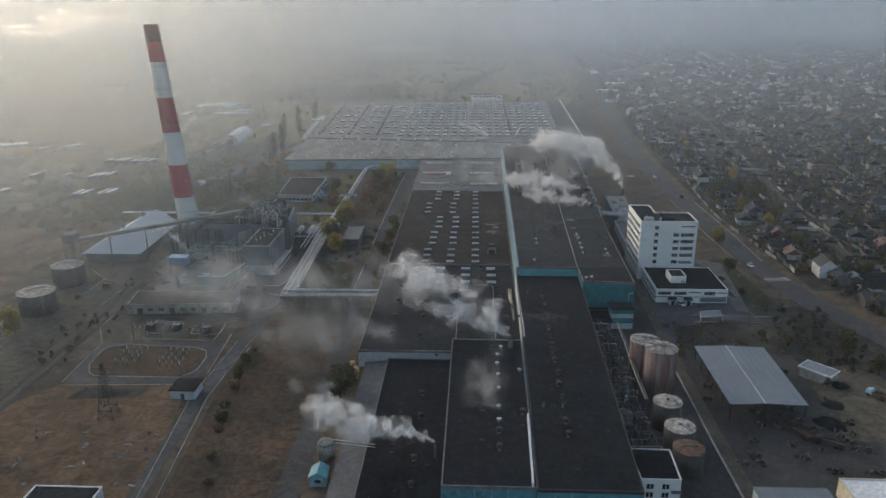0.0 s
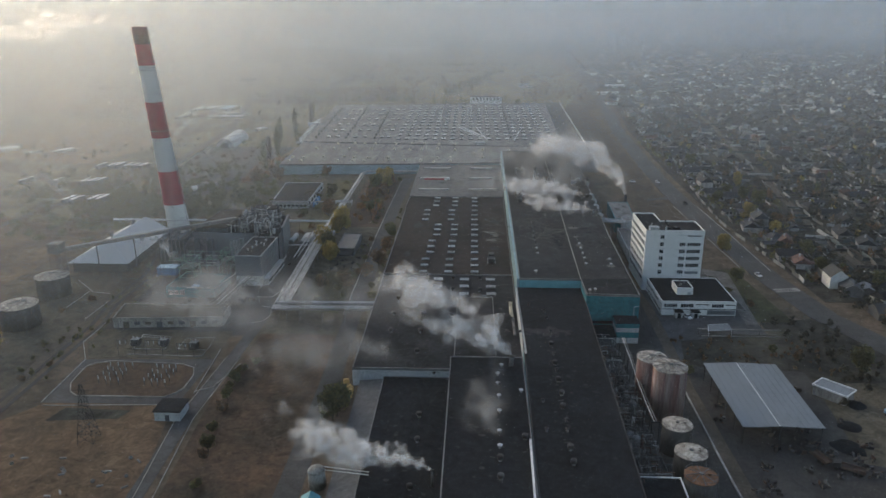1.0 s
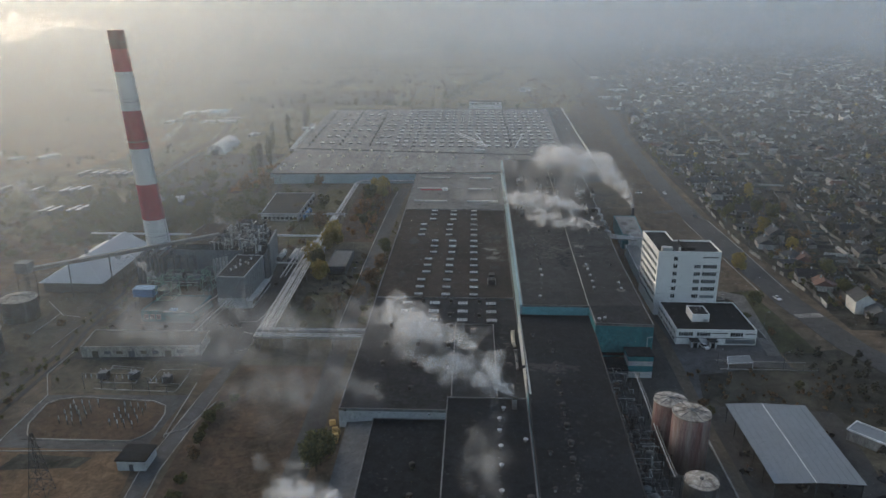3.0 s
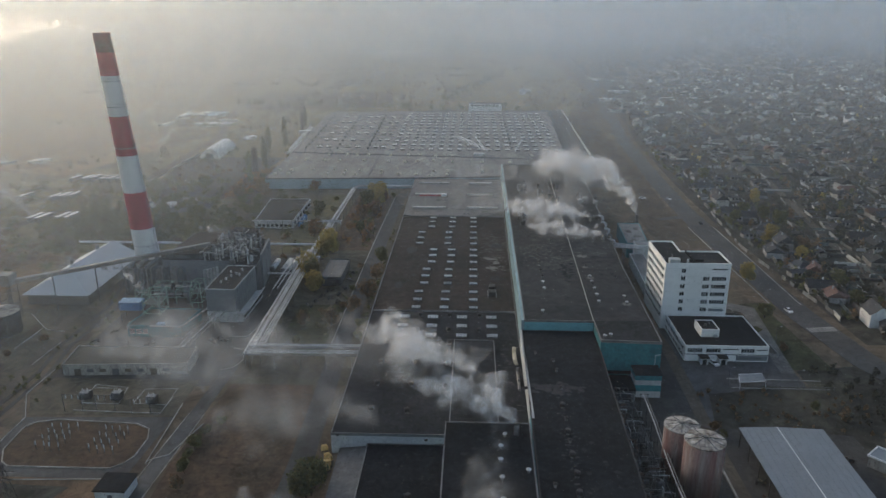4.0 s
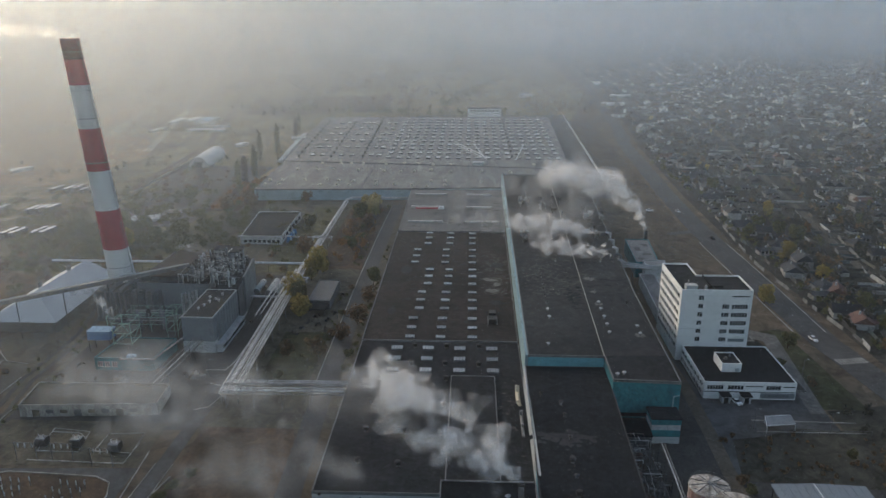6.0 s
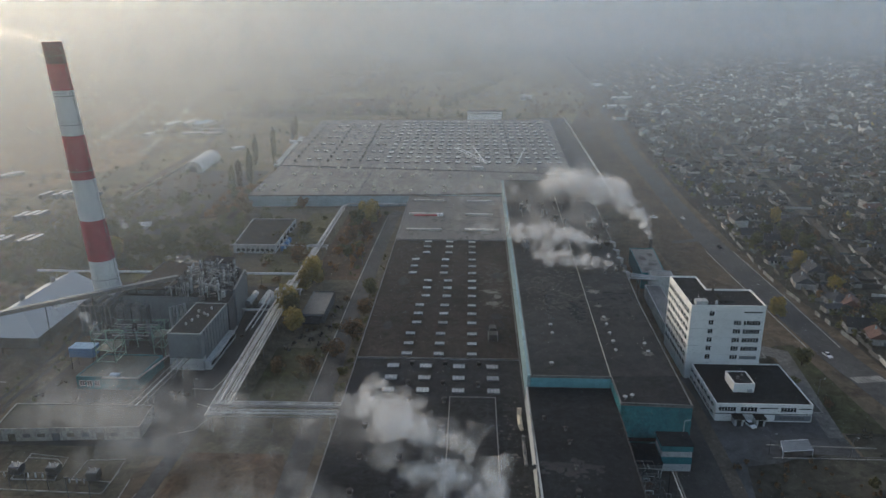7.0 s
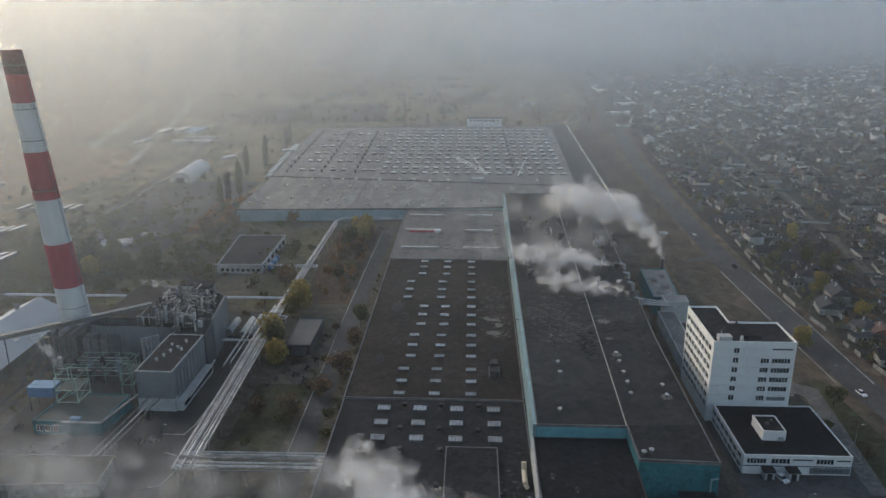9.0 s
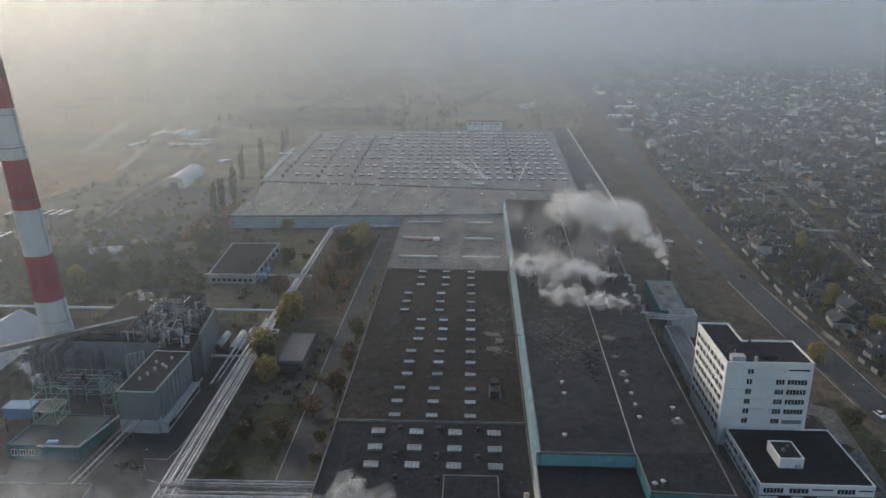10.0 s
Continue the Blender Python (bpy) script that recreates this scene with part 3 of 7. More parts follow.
part("lean_to", Shape().prism([(-54.6, -200), (-47.6, -200), (-47.6, -61), (-55.4, -61)], 0, [2.4, 3.2, 3.2, 2.4]), M_SHEETGREY, HALL_A, "pale grey sheet lean-to roof")
HALL_B = hall([(-25, -144.5), (-2, -144.5), (-1.2, -62.5), (-24.8, -62.5)], 12.5, M_ROOF_BLACK, M_TEALBLUE, "tall factory block with black roof and teal front", 0.3)
HALL_C = hall([(-1.9, -145.5), (23, -145.5), (26.5, 0), (0.4, 0)], 12.8, M_ROOF_BLACK, M_TEALBLUE, "long factory hall with a black bitumen roof", 0.2, M_COWL)
HALL_D = hall([(1.2, 0.2), (26, 0.2), (26, -15.5), (46.2, -16.5), (47.5, 60), (50, 110), (57, 278), (3.6, 278)], 16.5, M_ROOF_STAIN, M_TEAL, "high factory hall with stained dark roof and teal walls", 0.35)
part("roof_divider", strip(Shape(), [(25.9, 0.6), (27.6, 60), (30, 140), (33, 240)], 0.26, 16.4, 16.8), M_KERB, HALL_D, "pale parapet between two roof bays")
part("flank_wall", Shape().prism([(0.2, 0.3), (1.1, 0.3), (3.5, 277), (2.5, 277)], 6.4, 16.8), M_TEAL_PALE, HALL_D, "pale teal flank wall rising over the lower hall")
part("flank_wall", Shape().prism([(-0.5, -60), (0.35, -60), (0.4, 0.1), (-0.2, 0.1)], 6.4, 13.0), M_WALL_PALE, HALL_C, "pale flank wall above the lower hall")
part("front_roof_panel", Shape().prism([(26.4, -15.9), (45.8, -16.5), (46.3, 2), (26.5, 1)], 16.5, 16.54), M_ROOF_DARK, HALL_D)
# lighter teal laid over the recess wall puts its lit look into colour
part("recess_cladding", Shape().box(1.3, 25.85, 0.02, 0.16, 12.9, 16.1), M_TEALPANEL, HALL_D, "light teal cladding coloured as lit")
strip_s = Shape()
strip(strip_s, [(-3.0, -144), (-2.2, -112)], 0.5, 12.3, 13.6)
part("roof_curb", strip_s, M_WHITE_METAL, HALL_B, "white sheet-metal curb")
raised = hall([(-24, -57), (-9.4, -57), (-9.4, 3), (-24, 3)], 7.3, M_ROOF_DARK, M_DARKPANEL, "raised dark roof box on the factory hall", 0.15, M_STEEL, 0.25)
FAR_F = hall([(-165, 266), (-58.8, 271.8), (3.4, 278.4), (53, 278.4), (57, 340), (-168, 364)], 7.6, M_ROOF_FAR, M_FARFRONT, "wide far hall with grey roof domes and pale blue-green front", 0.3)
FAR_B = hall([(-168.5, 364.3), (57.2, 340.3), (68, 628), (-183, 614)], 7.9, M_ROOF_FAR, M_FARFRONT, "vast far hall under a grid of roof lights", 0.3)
part("roof_divider", strip(Shape(), [(-93, 269), (-93.5, 363)], 0.8, 7.6, 8.0), M_DARKPANEL, FAR_F)
part("roof_divider", strip(Shape(), [(-20, 272), (-20, 360)], 0.8, 7.6, 8.0), M_DARKPANEL, FAR_F)
gate = thing("rooftop_office", (-3, 676, 0), "long white rooftop office with windows behind the far hall", "building")
part("wall", Shape().box(-20, 20, -5, 5, 0, 11), M_WHITE, gate)
part("roof", Shape().box(-20.6, 20.6, -5.6, 5.6, 11, 11.6), M_ROOF_DARK, gate)
for i in range(8):
    part("window", Shape().box(-17 + 4.4 * i, -14.6 + 4.4 * i, -5.12, -4.9, 7.8, 9.8), M_GLASS_DARK, gate)

# front and side details of the halls
for x0, x1, y, z, owner in ((-25, -2, -144.56, 12.5, HALL_B), (-1.9, 23, -145.56, 12.8, HALL_C)):
    for i in range(int((x1 - x0) / 4)):
        part("cladding_rib", Shape().box(x0 + 4 * i, x0 + 4 * i + 0.15, y - 0.12, y, 0, z - 0.6), M_TEAL_PALE, owner)
side = Shape()
for i in range(10):
    x = 27 + i * 1.9
    y = -15.5 - (x - 26) / 20.2
    side.box(x, x + .05, y - .05, y + .2, 1.2, 15.8)
part("cladding_joint", side, M_TEAL, HALL_D)
part("downpipe", Shape().rod((44.2, -16.9, 12), (44.2, -16.9, 4.5), 0.2).rod((44.2, -16.9, 4.5), (35, -16.6, 4.2), 0.2).rod((44.2, -16.9, 12), (46, -16.9, 12.4), 0.2), M_TEAL_PALE, HALL_D, "pale teal downpipe")
annex = thing("annex_block", (0, 0, 0), "small flat annex of pale and teal panels under the high hall", "building")
part("wall", Shape().box(36.5, 45, -24, -17, 0, 2.4), M_WALL_PALE, annex)
part("band", Shape().box(36.45, 45.05, -24.05, -17, 2.4, 4.6), M_TEAL, annex, "teal panel band")
part("wall", Shape().box(36.5, 45, -24, -17, 4.6, 6.4), M_WALL_PALE, annex)
part("fascia", Shape().box(36.4, 45.1, -24.1, -16.9, 6.4, 8.2), M_TEAL, annex)
part("roof", Shape().box(36.2, 45.3, -24.3, -16.9, 8.2, 8.5), M_ROOF_DARK, annex)
annex2 = thing("annex_block", (0, 0, 0), "low dark-roofed plant room with a window strip", "building")
part("wall", Shape().box(24.5, 36.2, -27, -17, 0, 4.2), M_DARKPANEL, annex2)
part("roof", Shape().box(24.4, 36.3, -27.3, -17, 4.2, 4.5), M_ROOF_BLACK, annex2)
part("window_strip", Shape().box(27, 40, -16.75, -16.5, 4.9, 6.0), M_GLASS_DARK, annex2)


def blot(x, y, w, d, z, seed):
    """An uneven patch of roof felt or dust with a ragged rounded rim."""
    k = 40
    pts = []
    for i in range(k):
        a = 2 * math.pi * i / k
        r = 0.8 + .35 * noise.noise((math.cos(a) * 1.2 + seed * 7.3, math.sin(a) * 1.2, seed)) + .16 * noise.noise((math.cos(a) * 5 + seed, math.sin(a) * 5, 3.0))
        pts.append((x + w * .55 * r * math.cos(a), y + d * .55 * r * math.sin(a)))
    return Shape().prism(pts, z - .05, z)


def speckle(name, parent, cx, cy, sx, sy, n, z, material, seed, big=1.0, label=""):
    """Scattered scraps of moss, dust and patched felt, thickest in the middle."""
    q = random.Random(seed)
    s = Shape()
    for i in range(n):
        x, y, r = cx + q.gauss(0, sx), cy + q.gauss(0, sy), big * q.uniform(.12, .5) ** 1.5 * 2.2
        k = 7
        st = q.uniform(.5, 1.8)
        s.prism([(x + r * st * math.cos(6.283 * j / k) * q.uniform(.6, 1.2), y + r * math.sin(6.283 * j / k) * q.uniform(.6, 1.2)) for j in range(k)], z - .05, z + .003 + .012 * i / n)
    return tagged(part(name, s, material, parent), label, "", "", "stuff")


def skylight_mesh(w, d, h, panes):
    frame_s, glass = Shape(), Shape()
    frame_s.box(-w / 2, w / 2, -d / 2, d / 2, 0, h * 0.45)
    frame_s.beam((-w / 2, 0, h), (w / 2, 0, h), .09)
    step = w / panes
    for i in range(panes):
        a, b = -w / 2 + i * step + 0.08, -w / 2 + (i + 1) * step - 0.08
        glass.add([(a, -d / 2 + 0.1, h * 0.45), (b, -d / 2 + 0.1, h * 0.45), (b, 0, h), (a, 0, h), (b, d / 2 - 0.1, h * 0.45), (a, d / 2 - 0.1, h * 0.45)],
                  [(0, 1, 2, 3), (3, 2, 4, 5), (0, 3, 5), (1, 4, 2)])
    # far lights: dark frame puts their shaded front into colour, under whiter glazing
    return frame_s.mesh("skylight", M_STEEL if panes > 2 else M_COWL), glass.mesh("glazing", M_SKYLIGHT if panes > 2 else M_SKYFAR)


def place_skylight(meshes, parent, x, y, z):
    o = new("skylight", meshes[0])
    o.parent, o.location = parent, (x, y, z)
    g = new("glazing", meshes[1])
    g.parent = o


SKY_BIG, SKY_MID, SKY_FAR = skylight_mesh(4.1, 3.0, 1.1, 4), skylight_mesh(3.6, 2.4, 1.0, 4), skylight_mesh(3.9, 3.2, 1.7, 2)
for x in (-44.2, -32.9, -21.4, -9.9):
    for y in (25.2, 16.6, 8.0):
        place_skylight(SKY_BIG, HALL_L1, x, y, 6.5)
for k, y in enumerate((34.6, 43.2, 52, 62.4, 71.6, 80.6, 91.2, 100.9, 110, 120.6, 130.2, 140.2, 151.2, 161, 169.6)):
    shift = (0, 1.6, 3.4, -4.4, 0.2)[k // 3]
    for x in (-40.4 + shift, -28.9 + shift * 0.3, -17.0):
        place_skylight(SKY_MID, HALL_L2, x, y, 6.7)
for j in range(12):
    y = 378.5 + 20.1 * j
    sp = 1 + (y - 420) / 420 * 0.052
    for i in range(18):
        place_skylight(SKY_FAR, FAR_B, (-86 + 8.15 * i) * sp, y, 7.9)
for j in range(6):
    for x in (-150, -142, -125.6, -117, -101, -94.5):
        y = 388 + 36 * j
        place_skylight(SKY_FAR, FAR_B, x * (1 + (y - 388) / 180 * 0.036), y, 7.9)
dome = Shape().lathe(0, 0, [(1.25, 0), (1.25, 0.8), (1.05, 1.2), (0.6, 1.45), (0.1, 1.55)], 10).mesh("roof_dome", M_DOME)
rng = random.Random(4)
for x in (-160, -151, -136, -122, -111, -102.6, -84, -72, -60, -47, -35, -10, 12, 30):
    for y in (281, 295, 330, 354):
        if rng.random() < 0.8:
            o = new("roof_dome", dome)
            o.parent, o.location = FAR_F, (x + rng.uniform(-1.5, 1.5), y + rng.uniform(-3, 3), 7.6)
stack_s = Shape().box(-0.6, 0.6, -0.6, 0.6, 0, 1.8).box(-0.9, 0.9, -0.9, 0.9, 1.8, 2.1).mesh("roof_vent", M_COWL)
for x in (-160, -133, -107):
    for j in range(12):
        o = new("roof_vent", stack_s)
        o.parent, o.location = FAR_B, (x * (1 + j * 0.006), 380 + 18 * j, 7.9)
for x in (15.2,):
    for j in range(10):
        o = new("roof_vent", stack_s)
        o.parent, o.location = FAR_B, (x, 385 + 23 * j, 7.9)
for x0, x1, y in ((-54, -34, 192), (-21.4, -2, 192), (-55, -35, 225.5), (-54.5, -34, 258), (-21, -5, 225), (-20, -4, 258)):
    part("rooflight_strip", Shape().prism([(x0, y - 1), (x1, y - 1), (x1, y + 1), (x0, y + 1)], 6.8, 7.7), M_SKYLIGHT, HALL_L3)
part("tarpaulin", Shape().box(-52, -38, 221.5, 223.5, 6.9, 7.4), M_RED, HALL_L3, "faded red tarpaulin strip")
part("hatch", Shape().box(-38, -34.5, 221, 224.5, 6.9, 8.2), M_WHITE_METAL, HALL_L3)

for (xa, ya), (xb, yb) in (((-33.5, 445), (-5.6, 374)), ((-30, 446), (-3.6, 377)), ((-15.6, 443), (-7.2, 380)), ((29, 445), (17.7, 371))):
    gd = thing("roof_duct", (0, 0, 7.9), "thin white ventilation duct lying across the far roof", "duct")
    part("duct", Shape().rod((xa, ya, .7), (xb, yb, .7), .45), M_WHITE_METAL, gd)
    ds = Shape()
    for k in range(6):
        f = (k + .5) / 6
        ds.beam((xa + (xb - xa) * f, ya + (yb - ya) * f, 0), (xa + (xb - xa) * f, ya + (yb - ya) * f, .6), .12)
    part("support", ds, M_STEEL, gd)
box_u = thing("rooftop_fan_unit", (-11, 356, 7.6), "pale boxy fan unit on the far roof", "ventilation unit")
part("casing", Shape().box(-6, 3, -3, 3, 0.3, 2.2), M_WALL_PALE, box_u)
part("skid", Shape().box(-6.2, 3.2, -2.6, -2.2, 0, .3).box(-6.2, 3.2, 2.2, 2.6, 0, .3), M_STEEL, box_u)
q = random.Random(61)
for k in range(26):
    part("dust_stain", blot(q.uniform(-155, 45), q.uniform(288, 334), q.uniform(1.5, 5), q.uniform(8, 22), 7.606 + .0015 * k, 70 + k), M_STAIN, FAR_F, "pale dust stain")
for k in range(30):
    part("dust_stain", blot(q.uniform(-165, 55), q.uniform(390, 590), q.uniform(2, 7), q.uniform(10, 34), 7.906 + .0015 * k, 120 + k), M_STAIN, FAR_B, "pale dust stain")
# roof ventilators: a pipe with a cone cowl
cowl_dark = (Shape().lathe(0, 0, [(0.35, 0), (0.35, 0.9)], 10).mesh("roof_cowl", M_STEEL), Shape().lathe(0, 0, [(0.62, 0.9), (0.66, 1.0), (0.1, 1.4)], 12).mesh("cap", M_COWL))
cowl_pale = (cowl_dark[0], Shape().lathe(0, 0, [(0.66, 0.9), (0.7, 1.0), (0.1, 1.45)], 12).mesh("cap", M_WHITECOWL))
drum = (Shape().lathe(0, 0, [(0.5, 0), (0.5, 0.8)], 12).mesh("roof_cowl", M_STEEL), Shape().lathe(0, 0, [(0.8, 0.7), (0.85, 1.5), (0.65, 1.75), (0.2, 1.8)], 14).mesh("cap", M_COWL))


def vents(parent, z, places, kind):
    for x, y in places:
        o = new("roof_cowl", kind[0])
        o.parent, o.location = parent, (x, y, z)
        c = new("cap", kind[1])
        c.parent = o


vents(HALL_D, 16.5, [(11.8, 83), (11.8, 74.5), (11.7, 66.7), (11.4, 60.2), (11.3, 52.7), (11.5, 45.6)], cowl_dark)
vents(HALL_D, 16.5, [(11.1, 38.5), (11, 31.3), (8.4, 8.1), (31.2, 46), (31.1, 39.7), (31, 32.1), (30.9, 25.3), (30.5, 18.2), (41.2, 23.9), (41, 17.6), (29.8, -12), (27.6, -13)], cowl_pale)
vents(HALL_D, 16.5, [(32.2, 74.2), (31.5, 59.6), (41.9, 46.4), (40, 96), (38, 120), (20, 96), (22, 130), (44, 140), (35, 160)], cowl_dark)
vents(HALL_C, 12.8, [(3.8, -19), (9.2, -24.5), (9.5, -31.4), (9.7, -43), (9.1, -60.7), (8.8, -72), (2.9, -91.6), (2.6, -107), (8.5, -102), (8.1, -107)], cowl_dark)
vents(HALL_C, 12.8, [(8.9, -54), (8.7, -68), (8.6, -79), (8.7, -87.4), (8.2, -95), (7.9, -115.8), (7.9, -122.3)], drum)
vents(HALL_B, 12.5, [(-8.4, -69.3), (-9.7, -75.1), (-9.9, -81.2), (-9.8, -88.8), (-9.9, -97.4), (-10.2, -107.9), (-10.3, -115), (-3.1, -85.5)], cowl_pale)
vents(HALL_B, 12.5, [(-10.4, -120.7), (-10.5, -128.5), (-3.5, -110.7)], drum)
vents(HALL_A, 3.5, [(-33.5, -121), (-33.3, -132.7), (-33.2, -99), (-33.6, -85.4)], drum)
vents(HALL_L1, 6.5, [(-37.8, 25.9), (-26.3, 25.9), (-14.5, 26), (-38.1, 12), (-26.4, 12), (-14.8, 11.5), (-48.4, 1.3), (-37, 1.2), (-25.6, 0.9), (-48.6, -15), (-37.1, -15), (-26, -15.5), (-48, -31), (-37, -31), (-26, -32), (-48, -47), (-37, -48)], drum)
for x, y, r in ((31.8, 74.2, 3.0), (31.4, 46.0, 2.0), (31.3, 59, 1.6), (41, 17.6, 2.2)):
    star = Shape()
    k = 14
    pts = [(x + (r * (1.0 if i % 2 else 0.62)) * math.cos(2 * math.pi * i / k), y + (r * (1.0 if i % 2 else 0.62)) * math.sin(2 * math.pi * i / k)) for i in range(k)]
    part("sealing_patch", star.prism(pts, 16.45, 16.52), M_PATCH, HALL_D, "pale star-shaped sealing patch")
for k, (px, py, w, d) in enumerate(((-8, 97, 7, 3), (-6, 92, 3.5, 5), (-11, 99, 4, 2), (-8, 84, 6, 5), (-5, 118, 7, 9), (-7, 70, 5, 7), (-50, 60, 4, 9), (-48, 110, 6, 12))):
    part("sealing_patch", blot(px, py, w, d, 6.71 + .002 * k, k), M_PATCH if k < 4 else M_ROOF_STAIN, HALL_L2, "pale roof repair patch")
for k, (who, z, cx, cy, sx, sy, n, m, big) in enumerate((
        (HALL_D, 16.5, 16, 66, 5, 7, 260, M_PATCH2, .8), (HALL_D, 16.5, 22.5, 54, 1.6, 6, 130, M_ROOF_BLACK, 1.1), (HALL_D, 16.5, 12, 82, 4.5, 5, 150, M_PATCH2, .9),
        (HALL_D, 16.5, 36, 80, 5, 16, 120, M_ROOF_DARK, 1.2), (HALL_D, 16.5, 20, 120, 8, 26, 200, M_PATCH2, 1.4), (HALL_D, 16.5, 42, 150, 6, 30, 160, M_PATCH2, 1.4),
        (HALL_C, 12.8, 9, -42, 4.6, 1.7, 150, M_ROOF_STAIN, 1.5), (HALL_C, 12.8, 8.8, -70, 1.4, 16, 90, M_ROOF_STAIN, .7), (HALL_C, 12.8, 8.2, -104, 1.4, 14, 70, M_ROOF_STAIN, .7), (HALL_C, 12.8, 16, -90, 5, 26, 50, M_ROOF_DARK, 1.2),
        (HALL_L2, 6.7, -7, 97, 3, 3.2, 70, M_PATCH, .7), (HALL_L2, 6.7, -6, 84, 3, 3.5, 80, M_PATCH, .6), (HALL_L2, 6.7, -6, 118, 3.4, 10, 120, M_PATCH2, 1.1), (HALL_L2, 6.7, -34, 100, 14, 36, 260, M_ROOF_STAIN, 1.2),
        (HALL_L2, 6.7, -48, 140, 5, 18, 110, M_PATCH2, 1.0), (HALL_L2, 6.7, -7, 62, 3, 8, 80, M_ROOF_DARK, 1.1), (HALL_L1, 6.5, -6, -20, 2.4, 14, 60, M_PATCH2, .8), (HALL_L1, 6.5, -40, -20, 10, 18, 90, M_ROOF_STAIN, 1.0),
        (HALL_L3, 6.9, -30, 222, 16, 22, 260, M_PATCH, 1.5), (HALL_L3, 6.9, -24, 215, 16, 26, 220, M_ROOF_DARK, 1.6), (HALL_B, 12.5, -12, -100, 5, 22, 80, M_ROOF_STAIN, .9), (HALL_A, 3.5, -36, -100, 5, 22, 70, M_ROOF_STAIN, .9))):
    speckle("felt_scrap", who, cx, cy, sx, sy, n, z, m, 500 + k, big, "scattered moss, dust and felt scraps")
unit = thing("rooftop_fan_unit", (-9, 51, 6.7), "dark rooftop fan unit on the brown factory roof", "ventilation unit")
part("casing", Shape().box(-1.5, 1.5, -4, 0, 0.3, 2.2), M_DARKSTEEL, unit)
part("duct", Shape().box(-1.3, 1.3, 0, 3.6, 0.5, 3.2), M_COWL, unit)
part("skid", Shape().box(-1.9, -1.6, -4.4, 4, 0, 0.3).box(1.6, 1.9, -4.4, 4, 0, 0.3), M_STEEL, unit)
duct_a = thing("roof_duct", (-2.6, -14, 6.5), "pale bent ventilation duct beside the flank wall", "duct")
part("duct", Shape().rod((0, 6, 1), (0, 0, 1), 0.7).rod((0, 6, 1), (0, 6.6, 3.2), 0.7).rod((0, 0, 1), (0.6, -1, 0.2), 0.6), M_CREAM, duct_a)
duct_b = thing("roof_duct", (-2.2, -34, 6.5), "grey flanged ventilation duct beside the flank wall", "duct")
part("duct", Shape().rod((0, 12, 1), (0, 0, 1), 0.45).rod((0, 12, 1), (0, 12, 2.6), 0.5).rod((0, 5, 1), (0, 5, 2.4), 0.4), M_STEEL, duct_b)

# stacks with steam
for x, y, z, h, label in ((-5.2, -68.2, 12.5, 3.6, "dark steaming exhaust stack on the black roof"), (-27.8, -119.5, 3.5, 5.0, "slim steaming exhaust pipe on the low roof"),
                          (45.5, 99.5, 16.5, 2.6, "short steaming stack at the roof edge"), (44, 132, 16.5, 2.6, "short steaming stack on the high roof")):
    st = thing("exhaust_stack", (x, y, z), label, "stack")
    w = 0.35 if h == 5.0 else 0.75
    part("pipe", Shape().lathe(0, 0, [(w, 0), (w * .9, h)], 14), M_STEEL, st, "", True)
    part("rim", Shape().lathe(0, 0, [(w * 1.2, h - 0.3), (w * 1.2, h)], 14), M_COWL, st)
rng = random.Random(11)
for cx, cy, wx, wy, n in ((8, 134, 2.2, 12, 16), (12.5, 204, 2.5, 9, 12), (45, 160, 3, 24, 14), (26, 190, 8, 30, 12), (53, 172, 1.6, 12, 9)):
    plant = thing("roof_plant", (cx, cy, 16.5), "cluster of dark pipes, ducts and vessels on the high roof", "plant", "roof plant")
    for i in range(n):
        x, y, r = rng.uniform(-wx, wx), rng.uniform(-wy, wy), rng.uniform(.3, .7)
        hh = rng.uniform(1.0, 4.2)
        m = rng.choice((M_DARKSTEEL, M_STEEL, M_COWL, M_GREYPANEL))
        if i % 3 == 0:
            part("casing", Shape().box(x - r * 2, x + r * 2, y - r * 3, y + r * 3, .25, .25 + hh * .6).box(x - r * 2, x - r * 1.6, y - r * 3, y + r * 3, 0, .25).box(x + r * 1.6, x + r * 2, y - r * 3, y + r * 3, 0, .25), m, plant)
        elif i % 3 == 1:
            part("vessel", Shape().lathe(x, y, [(r, 0), (r, hh), (r * 1.3, hh + .2), (r * 1.3, hh + .5), (.1, hh + .9)], 10), m, plant)
        else:
            part("pipe", Shape().rod((x, y - 3, hh * .5), (x, y + 3, hh * .5), r * .35).rod((x, y + 3, hh * .5), (x, y + 3, 0), r * .35).rod((x, y - 3, hh * .5), (x, y - 3, 0), r * .35), m, plant)

# ---- office tower and its low wing ----
def window(parent, x0, x1, z0, z1, at, axis, panes=2):
    """A window set a little into a wall: axis 'y' for a wall that faces -y at y = at, 'x' for one that faces -x at x = at."""
    t = 0.12
    step = (x1 - x0) / panes

    def bar(a, b, da, db, c, d):
        return Shape().box(a, b, at + da, at + db, c, d) if axis == 'y' else Shape().box(at + da, at + db, a, b, c, d)

    w = part("window", bar(x0, x1, -0.05, 0.02, z0, z1), M_GLASS_DARK, parent)
    part("lintel", bar(x0 - t, x1 + t, -0.12, 0, z1, z1 + t), M_WHITE_METAL, w)
    part("sill", bar(x0 - t, x1 + t, -0.2, 0, z0 - t, z0), M_WHITE_METAL, w)
    for i in range(panes + 1):
        part("mullion", bar(x0 + i * step - 0.07, x0 + i * step + 0.07, -0.12, -0.06, z0, z1), M_WHITE_METAL, w)
    return w


